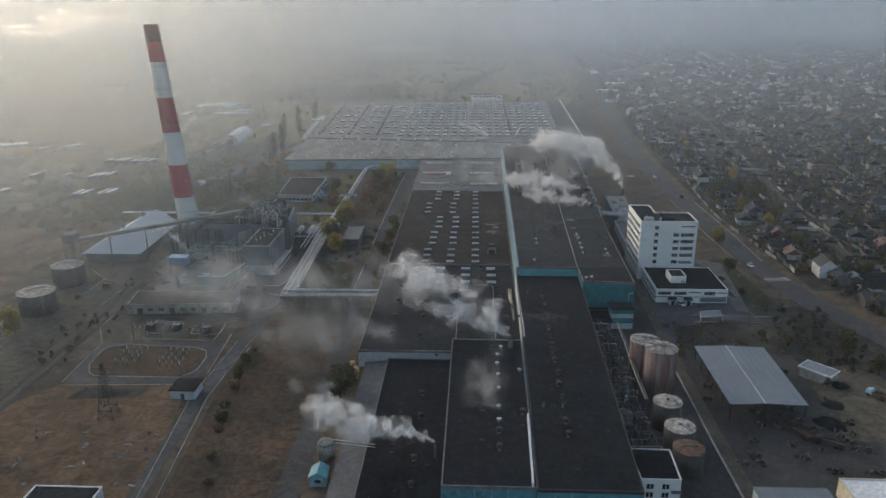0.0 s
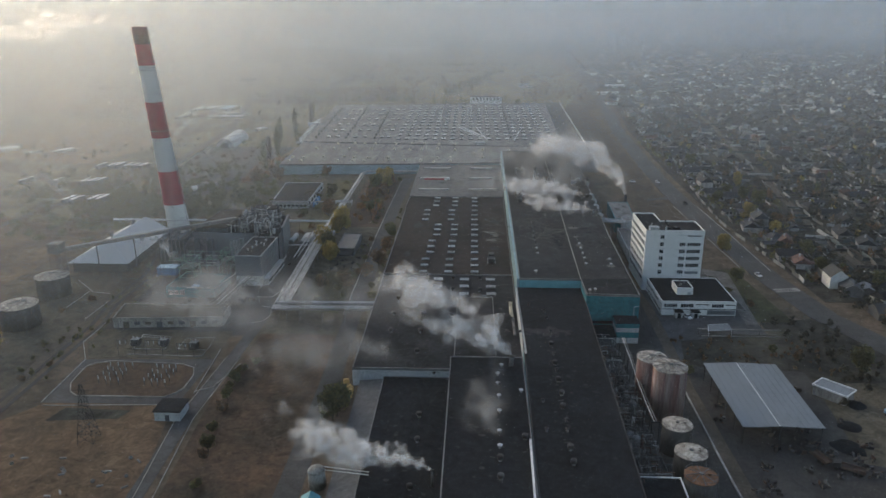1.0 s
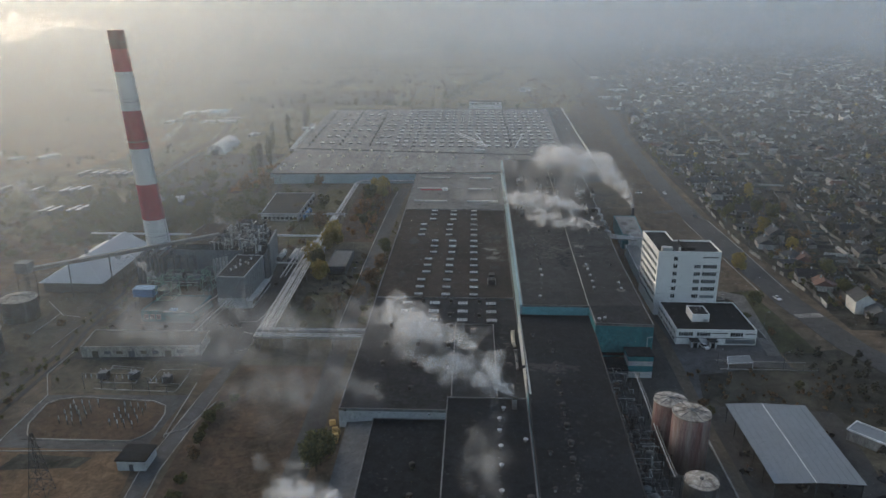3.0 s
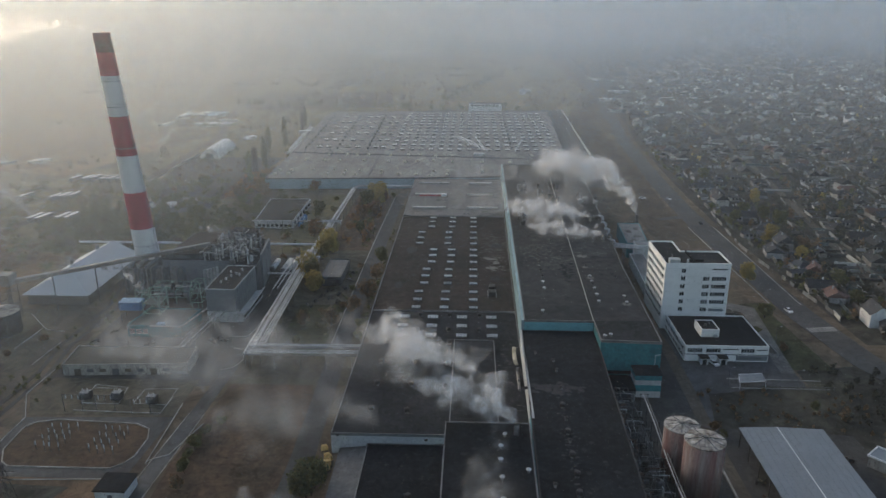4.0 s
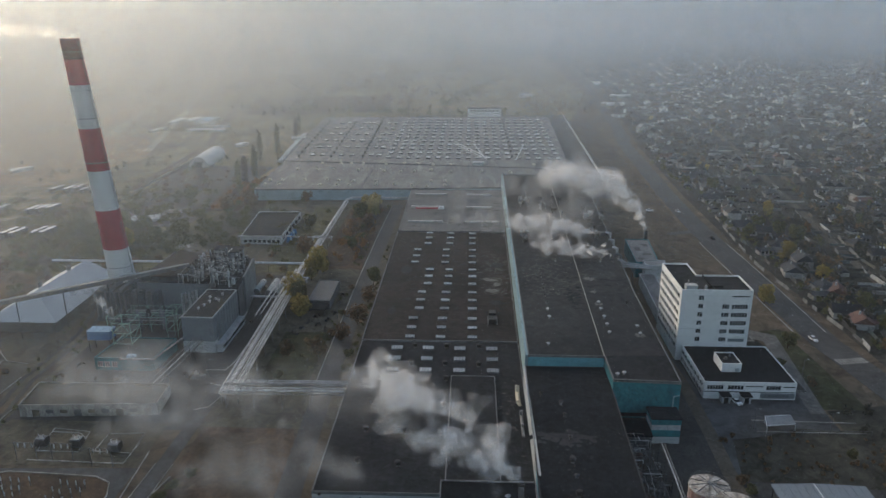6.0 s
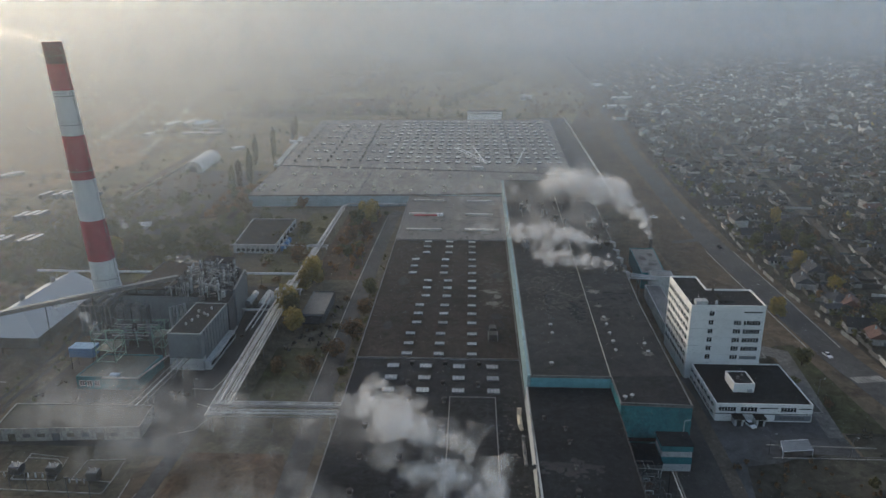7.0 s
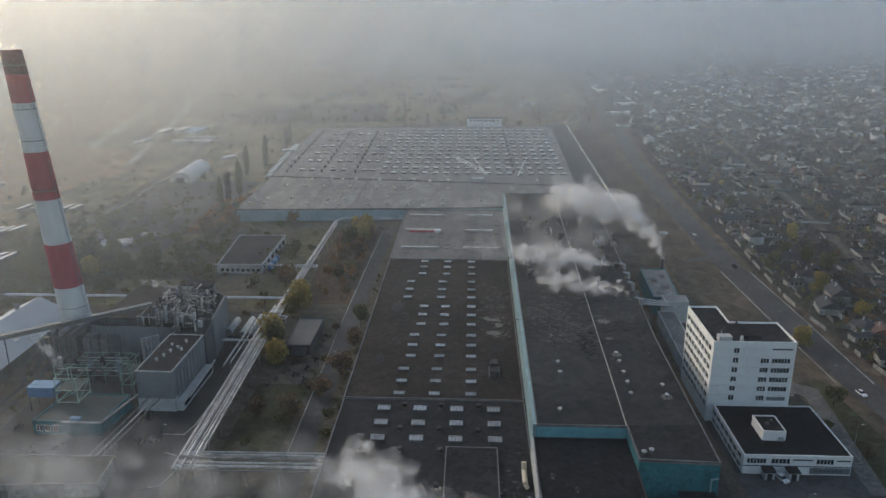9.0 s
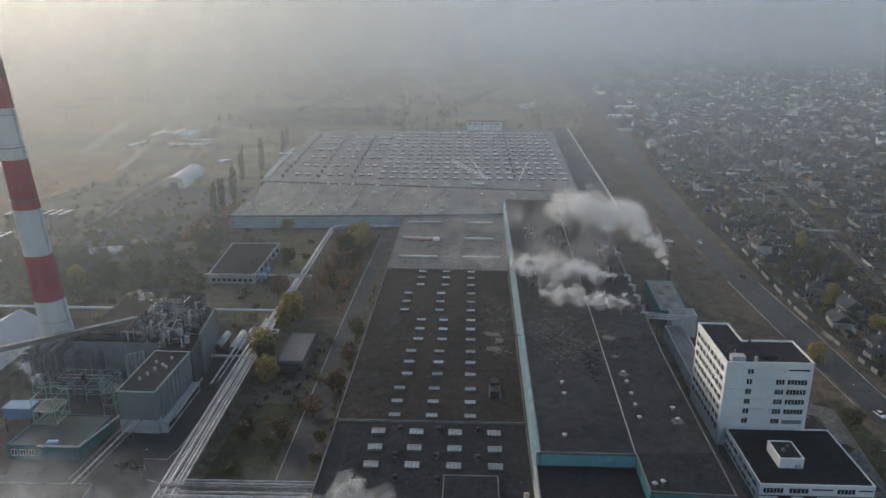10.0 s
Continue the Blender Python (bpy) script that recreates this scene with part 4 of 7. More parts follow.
def flat_block(name, poly, z0, z1, wall, roof, label, category="building", lip=0.35, edge=None):
    b = thing(name, (0, 0, 0), label, category)
    part("wall", Shape().prism(poly, z0, z1), wall, b)
    n = len(poly)
    rim = Shape()
    for i in range(n):
        a, c = Vector(poly[i]), Vector(poly[(i + 1) % n])
        d = (c - a).normalized()
        inn = Vector((-d.y, d.x)) * 0.3
        rim.prism([a - d * 0.05 - inn * 0.17, c + d * 0.05 - inn * 0.17, c + inn, a + inn], z1 - 0.1, z1 + lip)
    part("parapet", rim, edge or wall, b)
    part("roof", Shape().prism(poly, z1, z1 + 0.06), roof, b)
    return b


tower = flat_block("office_tower", [(58.3, 32.6), (83.7, 32.6), (83.7, 48.5), (68, 48.5), (68, 62), (58.3, 62)], 0, 27.4, M_WHITE, M_ROOF_DARK, "white eight-storey panel office tower with dark flat roof", lip=0.6)
for k in range(8):
    part("panel_joint", Shape().box(58.2, 83.75, 32.53, 32.58, 3.0 + 3.25 * k, 3.06 + 3.25 * k), M_WALL_PALE, tower)
for k in range(7):
    z = 4.6 + 3.25 * k
    window(tower, 64.6, 66.4, z, z + 1.7, 32.6, 'y', 2)
for k in range(6):
    z = 4.6 + 3.25 * k
    window(tower, 73.2, 75.8, z, z + 1.6, 32.6, 'y', 3)
    if k != 1:
        window(tower, 76.6, 82.4, z, z + 1.6, 32.6, 'y', 6)
    else:
        part("blind", Shape().box(76.6, 82.4, 32.5, 32.58, z, z + 1.2), M_GREYPANEL, tower)
part("louvre", Shape().box(76.4, 82.6, 32.5, 32.58, 25.3, 25.8), M_COWL, tower)
for k in range(7):
    z = 4.4 + 3.25 * k
    for j in range(8):
        window(tower, 34.4 + 3.4 * j, 36.8 + 3.4 * j, z, z + 1.7, 58.3, 'x', 2)
ac = Shape().box(-0.45, 0.45, -0.4, 0, 0, 0.6).mesh("air_conditioner", M_WHITE_METAL)
for x, z in ((76.2, 19.6), (82.6, 23.0), (76.2, 10.4), (72.6, 13.2)):
    o = new("air_conditioner", ac)
    o.parent, o.location = tower, (x, 32.6, z - 1.0)
part("roof_hatch", Shape().box(60, 64, 33.4, 36, 27.4, 29.2), M_WALL_PALE, tower)
part("roof_ridge", strip(Shape(), [(70, 33), (70, 48)], 0.4, 27.4, 28.3).box(68, 74, 36, 36.3, 27.4, 28.4), M_ROOF_BLACK, tower)
part("antenna", Shape().rod((61, 35, 29), (61, 35, 31), 0.06).lathe(67, 33.6, [(0.5, 27.4), (0.5, 29.2), (0.1, 29.5)], 10), M_WHITECOWL, tower)

wing = flat_block("office_wing", [(60.3, 4), (90.5, 4), (90.5, 32.3), (60.3, 32.3)], 0, 5.9, M_WHITE, M_ROOF_BLACK, "white two-storey office wing with black flat roof", lip=0.35)
part("plinth_band", Shape().box(60.24, 90.56, 3.9, 3.96, 2.6, 2.9), M_DARKPANEL, wing)
for a, b, n in ((61.2, 66.6, 6), (68, 73.2, 5), (80.6, 85.4, 5)):
    window(wing, a, b, 3.6, 5.1, 4, 'y', n)
part("louvre", Shape().box(74, 79.6, 3.9, 3.97, 4.6, 5.0).box(86.2, 90, 3.9, 3.97, 4.5, 4.9), M_COWL, wing)
part("signboard", Shape().box(79, 90.2, 3.86, 3.98, 0.5, 2.4), M_GREYPANEL, wing, "weathered grey sign panel with faded lettering")
bars = Shape()
for i in range(7):
    bars.box(80.5 + i * 1.15, 81.2 + i * 1.15, 3.8, 3.86, 1.1, 1.8)
part("lettering_bar", bars, M_DARKPANEL, wing)
for j in range(7):
    window(wing, 6 + 3.8 * j, 8.8 + 3.8 * j, 3.5, 5.0, 60.3, 'x', 3)
    window(wing, 6 + 3.8 * j, 8.8 + 3.8 * j, 0.8, 2.2, 60.3, 'x', 3)
for x in (65.5, 72.2):
    porch = part("porch", Shape().box(x, x + 2.8, 1.0, 3.95, 0, 2.5), M_WALL_PALE, wing)
    part("porch_roof", Shape().box(x - 0.3, x + 3.1, 0.6, 3.95, 2.5, 2.8), M_ROOF_BLACK, porch)
    part("porch_door", Shape().box(x + 0.7, x + 2.1, 0.9, 0.99, 0.05, 2.1), M_GLASS_DARK, porch)
pent = flat_block("roof_penthouse", [(68.2, 12), (74.8, 12), (74.8, 21), (68.2, 21)], 5.9, 8.8, M_WHITE, M_ROOF_DARK, "white rooftop plant box on the office wing", lip=0.3)
part("fan", Shape().lathe(70.6, 16, [(0.5, 8.8), (0.5, 9.6), (0.1, 9.9)], 10), M_STEEL, pent)
part("fan", Shape().lathe(72.6, 18, [(0.4, 8.8), (0.4, 9.5)], 10), M_STEEL, pent)
part("air_conditioner", Shape().box(72.6, 74, 11.3, 11.98, 6.2, 7.3), M_WALL_PALE, pent)
for x0, x1, y0, y1 in ((92.5, 95.2, 20, 27), (94, 96.6, 10, 18), (85, 93, 50, 53.5)):
    bed = thing("planter_bed", (0, 0, 0), "sunken dark planter bed edged with concrete", "planter")
    part("kerb", Shape().box(x0 - .4, x1 + .4, y0 - .4, y0, 0, .4).box(x0 - .4, x1 + .4, y1, y1 + .4, 0, .4).box(x0 - .4, x0, y0, y1, 0, .4).box(x1, x1 + .4, y0, y1, 0, .4), M_PAVE, bed)
    part("soil", Shape().box(x0, x1, y0, y1, 0, 0.2), M_YARD, bed)

flat_block("annex_block", [(59.6, 64), (66.5, 64), (68.5, 112), (61.5, 112)], 0, 5.2, M_WALL_PALE, M_ROOF_GREY, "long low grey annex behind the office tower")
ab = flat_block("annex_block", [(64.5, 113), (74.5, 113), (75, 121), (65, 121)], 0, 9.0, M_WALL_PALE, M_ROOF_GREY, "pale cubic plant house behind the office tower")
tb = flat_block("plant_house", [(62, 122), (73, 122), (76, 160), (64, 160)], 0, 7.5, M_TEAL, M_ROOF_GREY, "teal plant house with a patched pale roof")
for x, y, w, d in ((66, 128, 3, 4), (70, 135, 4, 3), (67, 144, 3, 6), (72, 150, 2.5, 4)):
    part("sealing_patch", Shape().box(x - w / 2, x + w / 2, y - d / 2, y + d / 2, 7.5, 7.6), M_PATCH, tb)
stk = thing("exhaust_stack", (75.5, 164, 0), "tall steel steam stack beside the plant house", "stack")
part("pipe", Shape().lathe(0, 0, [(1.2, 0), (0.9, 11.5)], 14), M_DARKSTEEL, stk, "", True)
part("rim", Shape().lathe(0, 0, [(1.05, 11.2), (1.05, 11.6)], 14), M_COWL, stk)
for y in (92, 100, 110, 122, 134):
    pr = thing("wall_duct", (50 + (y - 110) * 0.04, y, 0), "grey roof-edge duct with a bent outlet", "duct")
    part("duct", Shape().rod((0, 0, 8), (0, 0, 18.6), 0.55).rod((0, 0, 18.6), (-2.4, 0, 19.2), 0.5), M_PIPE if y % 20 else M_STEEL, pr)
bridge = thing("pipe_bridge", (0, 0, 0), "steel pipe bridge from the high hall to the plant house", "pipe bridge")
for y in (108, 110, 112):
    part("pipe", Shape().rod((50, y, 11 + (y - 110) * .2), (66, y, 9.6), 0.35), M_PIPE, bridge)
part("frame", Shape().beam((50, 108, 10), (66, 108, 9), 0.2).beam((50, 112, 10), (66, 112, 9), 0.2).beam((58, 108, 0), (58, 108, 9.6), 0.25).beam((58, 112, 0), (58, 112, 9.6), 0.25), M_STEEL, bridge)


# ---- vehicles ----
def car(at, rz, paint, label):
    c = thing("car", at, label, "car", "", "", rz)
    part("body", Shape().add([(-0.88, -2.2, .35), (.88, -2.2, .35), (.88, 2.2, .35), (-.88, 2.2, .35), (-.88, -2.2, .8), (.88, -2.2, .8), (.88, 2.2, .75), (-.88, 2.2, .75), (-.86, -1.0, .95), (.86, -1.0, .95), (.86, 1.7, .98), (-.86, 1.7, .98)],
                             [(3, 2, 1, 0), (0, 1, 5, 4), (2, 3, 7, 6), (4, 5, 9, 8), (8, 9, 10, 11), (11, 10, 6, 7), (1, 2, 6, 10, 9, 5), (3, 0, 4, 8, 11, 7)]), paint, c)
    part("cabin", Shape().add([(-.84, -1.0, .95), (.84, -1.0, .95), (.84, 1.7, .98), (-.84, 1.7, .98), (-.66, -.3, 1.45), (.66, -.3, 1.45), (.66, 1.1, 1.45), (-.66, 1.1, 1.45)],
                              [(0, 1, 5, 4), (1, 2, 6, 5), (2, 3, 7, 6), (3, 0, 4, 7), (4, 5, 6, 7)]), M_GLASS_DARK, c)
    part("roof_panel", Shape().box(-.64, .64, -.26, 1.06, 1.45, 1.5), paint, c)
    for x in (-.8, .8):
        for y in (-1.35, 1.35):
            part("wheel", Shape().rod((x - .1, y, .33), (x + .1, y, .33), .33, .33, 12), M_TYRE, c)
    return c


car((70.4, 1.2, 0.05), 18, M_CARWHITE, "white saloon car parked before the office wing")
car((118.5, 186, 0.1), 3, M_CARDARK, "dark car driving along the street")
car((114.5, 246, 0.1), 5, M_CARWHITE, "white car on the street")
car((97, 247, 0.1), 80, M_CARWHITE, "white car parked on the verge track")
car((117, 52, 0.1), 8, M_CARWHITE, "white car on the street near the crossing")


def trailer(at, rz, roof, label):
    t = thing("box_trailer", at, label, "trailer", "parked trailers", "", rz)
    # shade of the trailer sides put into a dark body colour
    part("body", Shape().box(-1.3, 1.3, -6.5, 6.5, 1.0, 3.6), M_DARKPANEL, t)
    part("roof", Shape().box(-1.32, 1.32, -6.52, 6.52, 3.6, 3.7), roof, t)
    for y in (-5, -3.6, 4.5):
        part("axle", Shape().rod((-1.2, y, .5), (1.2, y, .5), .5, .5, 10), M_TYRE, t)
    return t


TR = [(-312, 284), (-303, 285), (-298, 286), (-290, 284), (-284, 285), (-278, 285), (-297, 229), (-292, 231), (-287, 233), (-282, 178), (-277, 178), (-266, 180), (-261, 181), (-318, 230), (-342, 232), (-336, 180)]
for i, (x, y) in enumerate(TR):
    trailer((x, y, 0), -8, M_WHITE_METAL, "white-roofed box trailer parked on dry ground")

# ---- east yard: tanks, racks, sheds ----
def tank(x, y, r, h, shell, top, label, ribs=8):
    t = thing("storage_tank", (x, y, 0), label, "tank")
    part("shell", Shape().lathe(0, 0, [(r, 0), (r, h)], 36), shell, t, "", True)
    part("roof", Shape().lathe(0, 0, [(r + 0.12, h - 0.1), (r + 0.12, h + 0.12), (r * 0.5, h + r * 0.10), (0.2, h + r * 0.16)], 36), top, t)
    rim = Shape().lathe(0, 0, [(0.5, h + r * 0.14), (0.5, h + r * 0.16 + .3)], 12)
    for i in range(ribs):
        a = 2 * math.pi * i / ribs
        rim.beam((r * math.cos(a), r * math.sin(a), h + 0.2), (0.4 * math.cos(a), 0.4 * math.sin(a), h + r * 0.16 + 0.15), 0.12)
    part("roof_rib", rim, M_STEEL, t)
    rail = Shape()
    for i in range(24):
        a, b = 2 * math.pi * i / 24, 2 * math.pi * (i + 1) / 24
        pa, pb = (r * math.cos(a), r * math.sin(a)), (r * math.cos(b), r * math.sin(b))
        rail.beam((*pa, h + 1.0), (*pb, h + 1.0), 0.05).beam((*pa, h), (*pa, h + 1.0), 0.05)
    part("guard_rail", rail, M_STEEL, t)
    part("manhole", Shape().lathe(r * 0.5, 0, [(0.5, h + 0.2), (0.5, h + r * 0.1 + 0.5)], 10), top, t)
    part("ladder", Shape().beam((r * 0.7 + .1, -r * 0.75, 0), (r * 0.7 + .1, -r * 0.75, h), 0.08).beam((r * 0.7 + .6, -r * 0.75, 0), (r * 0.7 + .6, -r * 0.75, h), 0.08), M_STEEL, t)
    return t


tank(42.9, -76, 5.1, 17, M_RUST, M_TANKTOP, "tall rust-streaked tank with peeling white roof", 10)
tank(39.7, -66.4, 4.7, 15.4, M_RUST, M_TANKTOP, "tall red and white streaked tank beside its twin", 10)
tank(40.9, -95.2, 4.2, 8.6, M_DARKTANK, M_TANKTOP, "squat dark tank with white domed roof", 0)
tank(41.4, -107.8, 4.3, 7.8, M_DARKTANK, M_TANKTOP, "squat dark tank with pale flaking roof", 0)
tank(41.4, -117.4, 4.2, 7.0, M_DARKTANK, M_RUSTTOP, "dark tank with a rusty brown roof frame")
office = flat_block("yard_office", [(25.6, -131), (36, -131), (36.4, -117.2), (25.4, -117.2)], 0, 6.0, M_WHITE, M_ROOF_BLACK, "small white two-storey yard office with black roof")
for a in (27.2, 31.2):
    for z in (3.4, 0.9):
        window(office, a, a + 1.9, z, z + 1.5, -131, 'y', 2)
part("canopy", Shape().box(33.5, 36.2, -132.2, -131, 2.8, 3.0), M_STEEL, office)

rng = random.Random(21)
for j, y in enumerate((-31, -43, -55, -67, -79, -91, -103, -113)):
    rack = thing("pipe_rack", (30.2, y, 0), "dense rusty pipework with vessels and railed platforms", "pipe rack", "yard pipe racks")
    fr = Shape()
    w, d, h = 3.4, 4.8, rng.uniform(4.2, 6.6)
    for x in (-w, 0, w):
        for yy in (-d, d):
            fr.beam((x, yy, 0), (x, yy, h), 0.12)
    for yy in (-d, d):
        fr.beam((-w - 2, yy, h), (w, yy, h), 0.11).beam((-w, yy, h * .5), (w, yy, h * .5), 0.09)
    for x in (-w, w):
        fr.beam((x, -d, h), (x, d, h), 0.1)
    fr.beam((-w, -d, 0), (-w, d, h * 0.5), 0.07).beam((w, d, 0), (w, -d, h * 0.5), 0.07)
    part("frame", fr, M_STEEL, rack)
    for i in range(26):
        z = rng.uniform(.8, h + 1.0)
        x, yy, run = rng.uniform(-w - 1, w), rng.uniform(-d, d), rng.uniform(1.5, 6.0)
        r = rng.uniform(.05, .14)
        end = (min(x + run, w + 1.5), yy, z) if i % 3 else (x, yy + run * rng.choice((-1, 1)), z + rng.uniform(-.5, .5))
        part("pipe", Shape().rod((x, yy, z), end, r, r, 6).rod(end, (end[0], end[1], max(.2, z - rng.uniform(.5, 3))), r, r, 6),
             rng.choice((M_STEEL, M_STEEL, M_PIPE, M_DARKSTEEL, M_PIPE, SCRAP_RUST)), rack)
    for i in range(3):
        x, yy, r = rng.uniform(-w, w * .8), rng.uniform(-d, d), rng.uniform(0.5, 1.2)
        hh = rng.uniform(2.0, h + 1.5)
        v = part("vessel", Shape().lathe(x, yy, [(r, 0.1), (r, hh), (r * 0.6, hh + r * 0.4), (0.1, hh + r * 0.5)], 14), (M_STEEL, M_DARKTANK, SCRAP_RUST)[i], rack, "", True)
        rail = Shape()
        k = 8
        ring = [(x + (r + .9) * math.cos(2 * math.pi * q / k), yy + (r + .9) * math.sin(2 * math.pi * q / k)) for q in range(k)]
        for q in range(k):
            p0, p1 = ring[q], ring[(q + 1) % k]
            rail.beam((*p0, hh - .4), (*p1, hh - .4), .09).beam((*p0, hh + .7), (*p1, hh + .7), .05).beam((*p0, hh - .4), (*p0, hh + .7), .05)
        part("platform_rail", rail, M_STEEL, v)
    for i in range(5):
        x, yy, q = rng.uniform(-w, w), rng.uniform(-d, d), rng.uniform(.3, .8)
        part("pump", Shape().box(x - q, x + q, yy - q * .6, yy + q * .6, 0, q * 1.3), rng.choice((M_DARKSTEEL, M_STEEL, SCRAP_RUST, M_GREYPANEL)), rack)
    part("walkway", Shape().box(w - 0.1, w + 0.8, -d, d, h * 0.5, h * 0.5 + 0.08), M_DARKSTEEL, rack)
duct = thing("pipe_gantry", (0, 0, 0), "long pale inclined pipe gantry above the yard", "pipe gantry")
pts = [(36.5, -36.7, 8.4), (36.2, -53.0, 8.3), (35.4, -71.2, 8.2), (35.2, -83.0, 8.1), (35.3, -92.9, 8.0)]
for dx in (-0.4, 0.3):
    g = Shape()
    for a, b in zip(pts, pts[1:]):
        g.rod((a[0] + dx, a[1], a[2]), (b[0] + dx, b[1], b[2]), 0.16)
    part("pipe", g, M_PIPE if dx < 0 else M_STEEL, duct)
for k, (a, b) in enumerate(zip(pts, pts[1:])):
    br = Shape()
    for j in range(5):
        f, g = j / 5, (j + 1) / 5
        p0, p1 = [tuple(a[i] + (b[i] - a[i]) * u for i in range(3)) for u in (f, g)]
        sgn = 1 if j % 2 else -1
        br.beam((p0[0] - sgn * .8, p0[1], p0[2] - .3), (p1[0] + sgn * .8, p1[1], p1[2] - .3), .07)
    part("lattice", br, M_STEEL, duct)
leg = Shape()
for x, y, z in pts:
    leg.beam((x - 1, y, 0), (x - 1, y, z), 0.15).beam((x + 1.2, y, 0), (x + 1.2, y, z), 0.15).beam((x - 1.2, y, z - .3), (x + 1.4, y, z - .3), 0.15)
part("trestle", leg, M_DARKSTEEL, duct)

shed = thing("open_shed", (0, 0, 0), "open steel shed with a pale blue-grey sheet roof", "shed")
SH = [(60.6, -92.2), (84.2, -92.0), (85.2, -51.8), (60.8, -51.8)]
for k in range(12):
    a, b = k / 12, (k + 1) / 12 - 0.002
    def at_f(f, side):
        p, q = (SH[0], SH[1]) if side == 0 else (SH[3], SH[2])
        return (p[0] + (q[0] - p[0]) * f, p[1] + (q[1] - p[1]) * f)
    zr = lambda f: 6.1 + 0.5 * (1 - abs(f - 0.45) / 0.55)
    poly = [at_f(a, 0), at_f(b, 0), at_f(b, 1), at_f(a, 1)]
    part("roof_sheet", Shape().add([(*poly[0], zr(a)), (*poly[1], zr(b)), (*poly[2], zr(b)), (*poly[3], zr(a)), (*poly[0], zr(a) + .09), (*poly[1], zr(b) + .09), (*poly[2], zr(b) + .09), (*poly[3], zr(a) + .09)],
                                   [(3, 2, 1, 0), (4, 5, 6, 7), (0, 1, 5, 4), (1, 2, 6, 5), (2, 3, 7, 6), (3, 0, 4, 7)]), M_SHED, shed)
part("ridge_cap", strip(Shape(), [(71.2, -92.1), (71.8, -51.8)], 0.2, 6.6, 6.75), M_WHITE_METAL, shed, "white ridge flashing")
for i in range(6):
    y = -91 + 7.7 * i
    for x in (61.4, 72, 83.8):
        part("post", Shape().beam((x, y, 0), (x, y, 6.1), 0.22), M_DARKSTEEL, shed)
    part("truss", Shape().beam((61, y, 5.9), (84, y, 5.9), 0.15).beam((61, y, 5.2), (84, y, 5.2), 0.12), M_DARKSTEEL, shed)
hutb = thing("portable_cabin", (100.2, -62.5, 0), "pale metal cabin with a white lipped roof", "cabin", "", "", -48)
part("body", Shape().box(-5.2, 5.2, -3.1, 3.1, 0, 3.4), M_WHITEWASH, hutb)
part("roof", Shape().box(-5.5, 5.5, -3.4, 3.4, 3.4, 3.6), M_SHED, hutb)
part("roof_lip", Shape().box(-5.6, 5.6, -3.5, -3.2, 3.35, 3.85).box(-5.6, 5.6, 3.2, 3.5, 3.35, 3.85).box(-5.6, -5.3, -3.2, 3.2, 3.35, 3.85).box(5.3, 5.6, -3.2, 3.2, 3.35, 3.85), M_WHITE_METAL, hutb)
ga = thing("garage_row", (0, 0, 0), "grey corrugated garage roof at the yard edge", "garage")
part("wall", Shape().box(54.8, 73.5, -150, -130, 0, 3.8), M_WALL_PALE, ga)
for i in range(26):
    part("roof_rib", Shape().box(54.6 + i * 0.73, 54.6 + i * 0.73 + 0.42, -150.2, -129.8, 3.8, 4.02), M_SHED, ga)
gb = flat_block("warehouse", [(77, -150), (110, -150), (110, -127.4), (77.3, -127.2)], 0, 5, M_CREAM, M_WHITE_METAL, "cream warehouse with a white sheet roof")
cp = thing("carport", (78, -13.6, 0), "white-framed carport with a dark green cover", "carport", "", "", 8)
part("cover", Shape().add([(-5, -2.5, 2.3), (4.5, -2.5, 2.3), (5.5, 2.5, 2.6), (-3, 2.5, 2.6), (-5, -2.5, 2.4), (4.5, -2.5, 2.4), (5.5, 2.5, 2.7), (-3, 2.5, 2.7)], [(3, 2, 1, 0), (4, 5, 6, 7), (0, 1, 5, 4), (1, 2, 6, 5), (2, 3, 7, 6), (3, 0, 4, 7)]), M_GREYPANEL, cp)
part("frame", Shape().beam((-5, -2.5, 2.45), (4.5, -2.5, 2.45), .12).beam((-3, 2.5, 2.75), (5.5, 2.5, 2.75), .12).beam((-5, -2.5, 2.4), (-3, 2.5, 2.75), .14), M_WHITE_METAL, cp)
for x, y in ((-4.8, -2.4), (4.4, -2.4), (5.3, 2.4), (-2.9, 2.4)):
    part("post", Shape().beam((x, y, 0), (x, y, 2.4), 0.1), M_WHITE_METAL, cp)
fence = thing("mesh_fence", (0, 0, 0), "low grey rail fence beside the forecourt", "fence")
for i in range(9):
    part("post", Shape().beam((84 + 2.6 * i, -17.5, 0), (84 + 2.6 * i, -17.5, 1.7), 0.1), M_STEEL, fence)
part("rail", Shape().beam((84, -17.5, 1.6), (105, -17.5, 1.6), .08).beam((84, -17.5, .8), (105, -17.5, .8), .06), M_STEEL, fence)
def scrap_heap(x, y, z, n, q, label, spread=2.0):
    h = thing("scrap_heap", (x, y, z), label, "scrap", "yard scrap")
    for k in range(n):
        cx, cy, w = q.gauss(0, spread * .5), q.gauss(0, spread * .5), q.uniform(0.15, 0.5)
        o = part("piece", Shape().box(-w * q.uniform(.6, 2.4), w * q.uniform(.6, 2.4), -w * .4, w * .4, 0, q.uniform(.2, 1.1)), q.choice(SCRAPS), h)
        o.matrix_local = pose(cx, cy, 0, q.uniform(-6, 6), 0, q.uniform(0, 180))


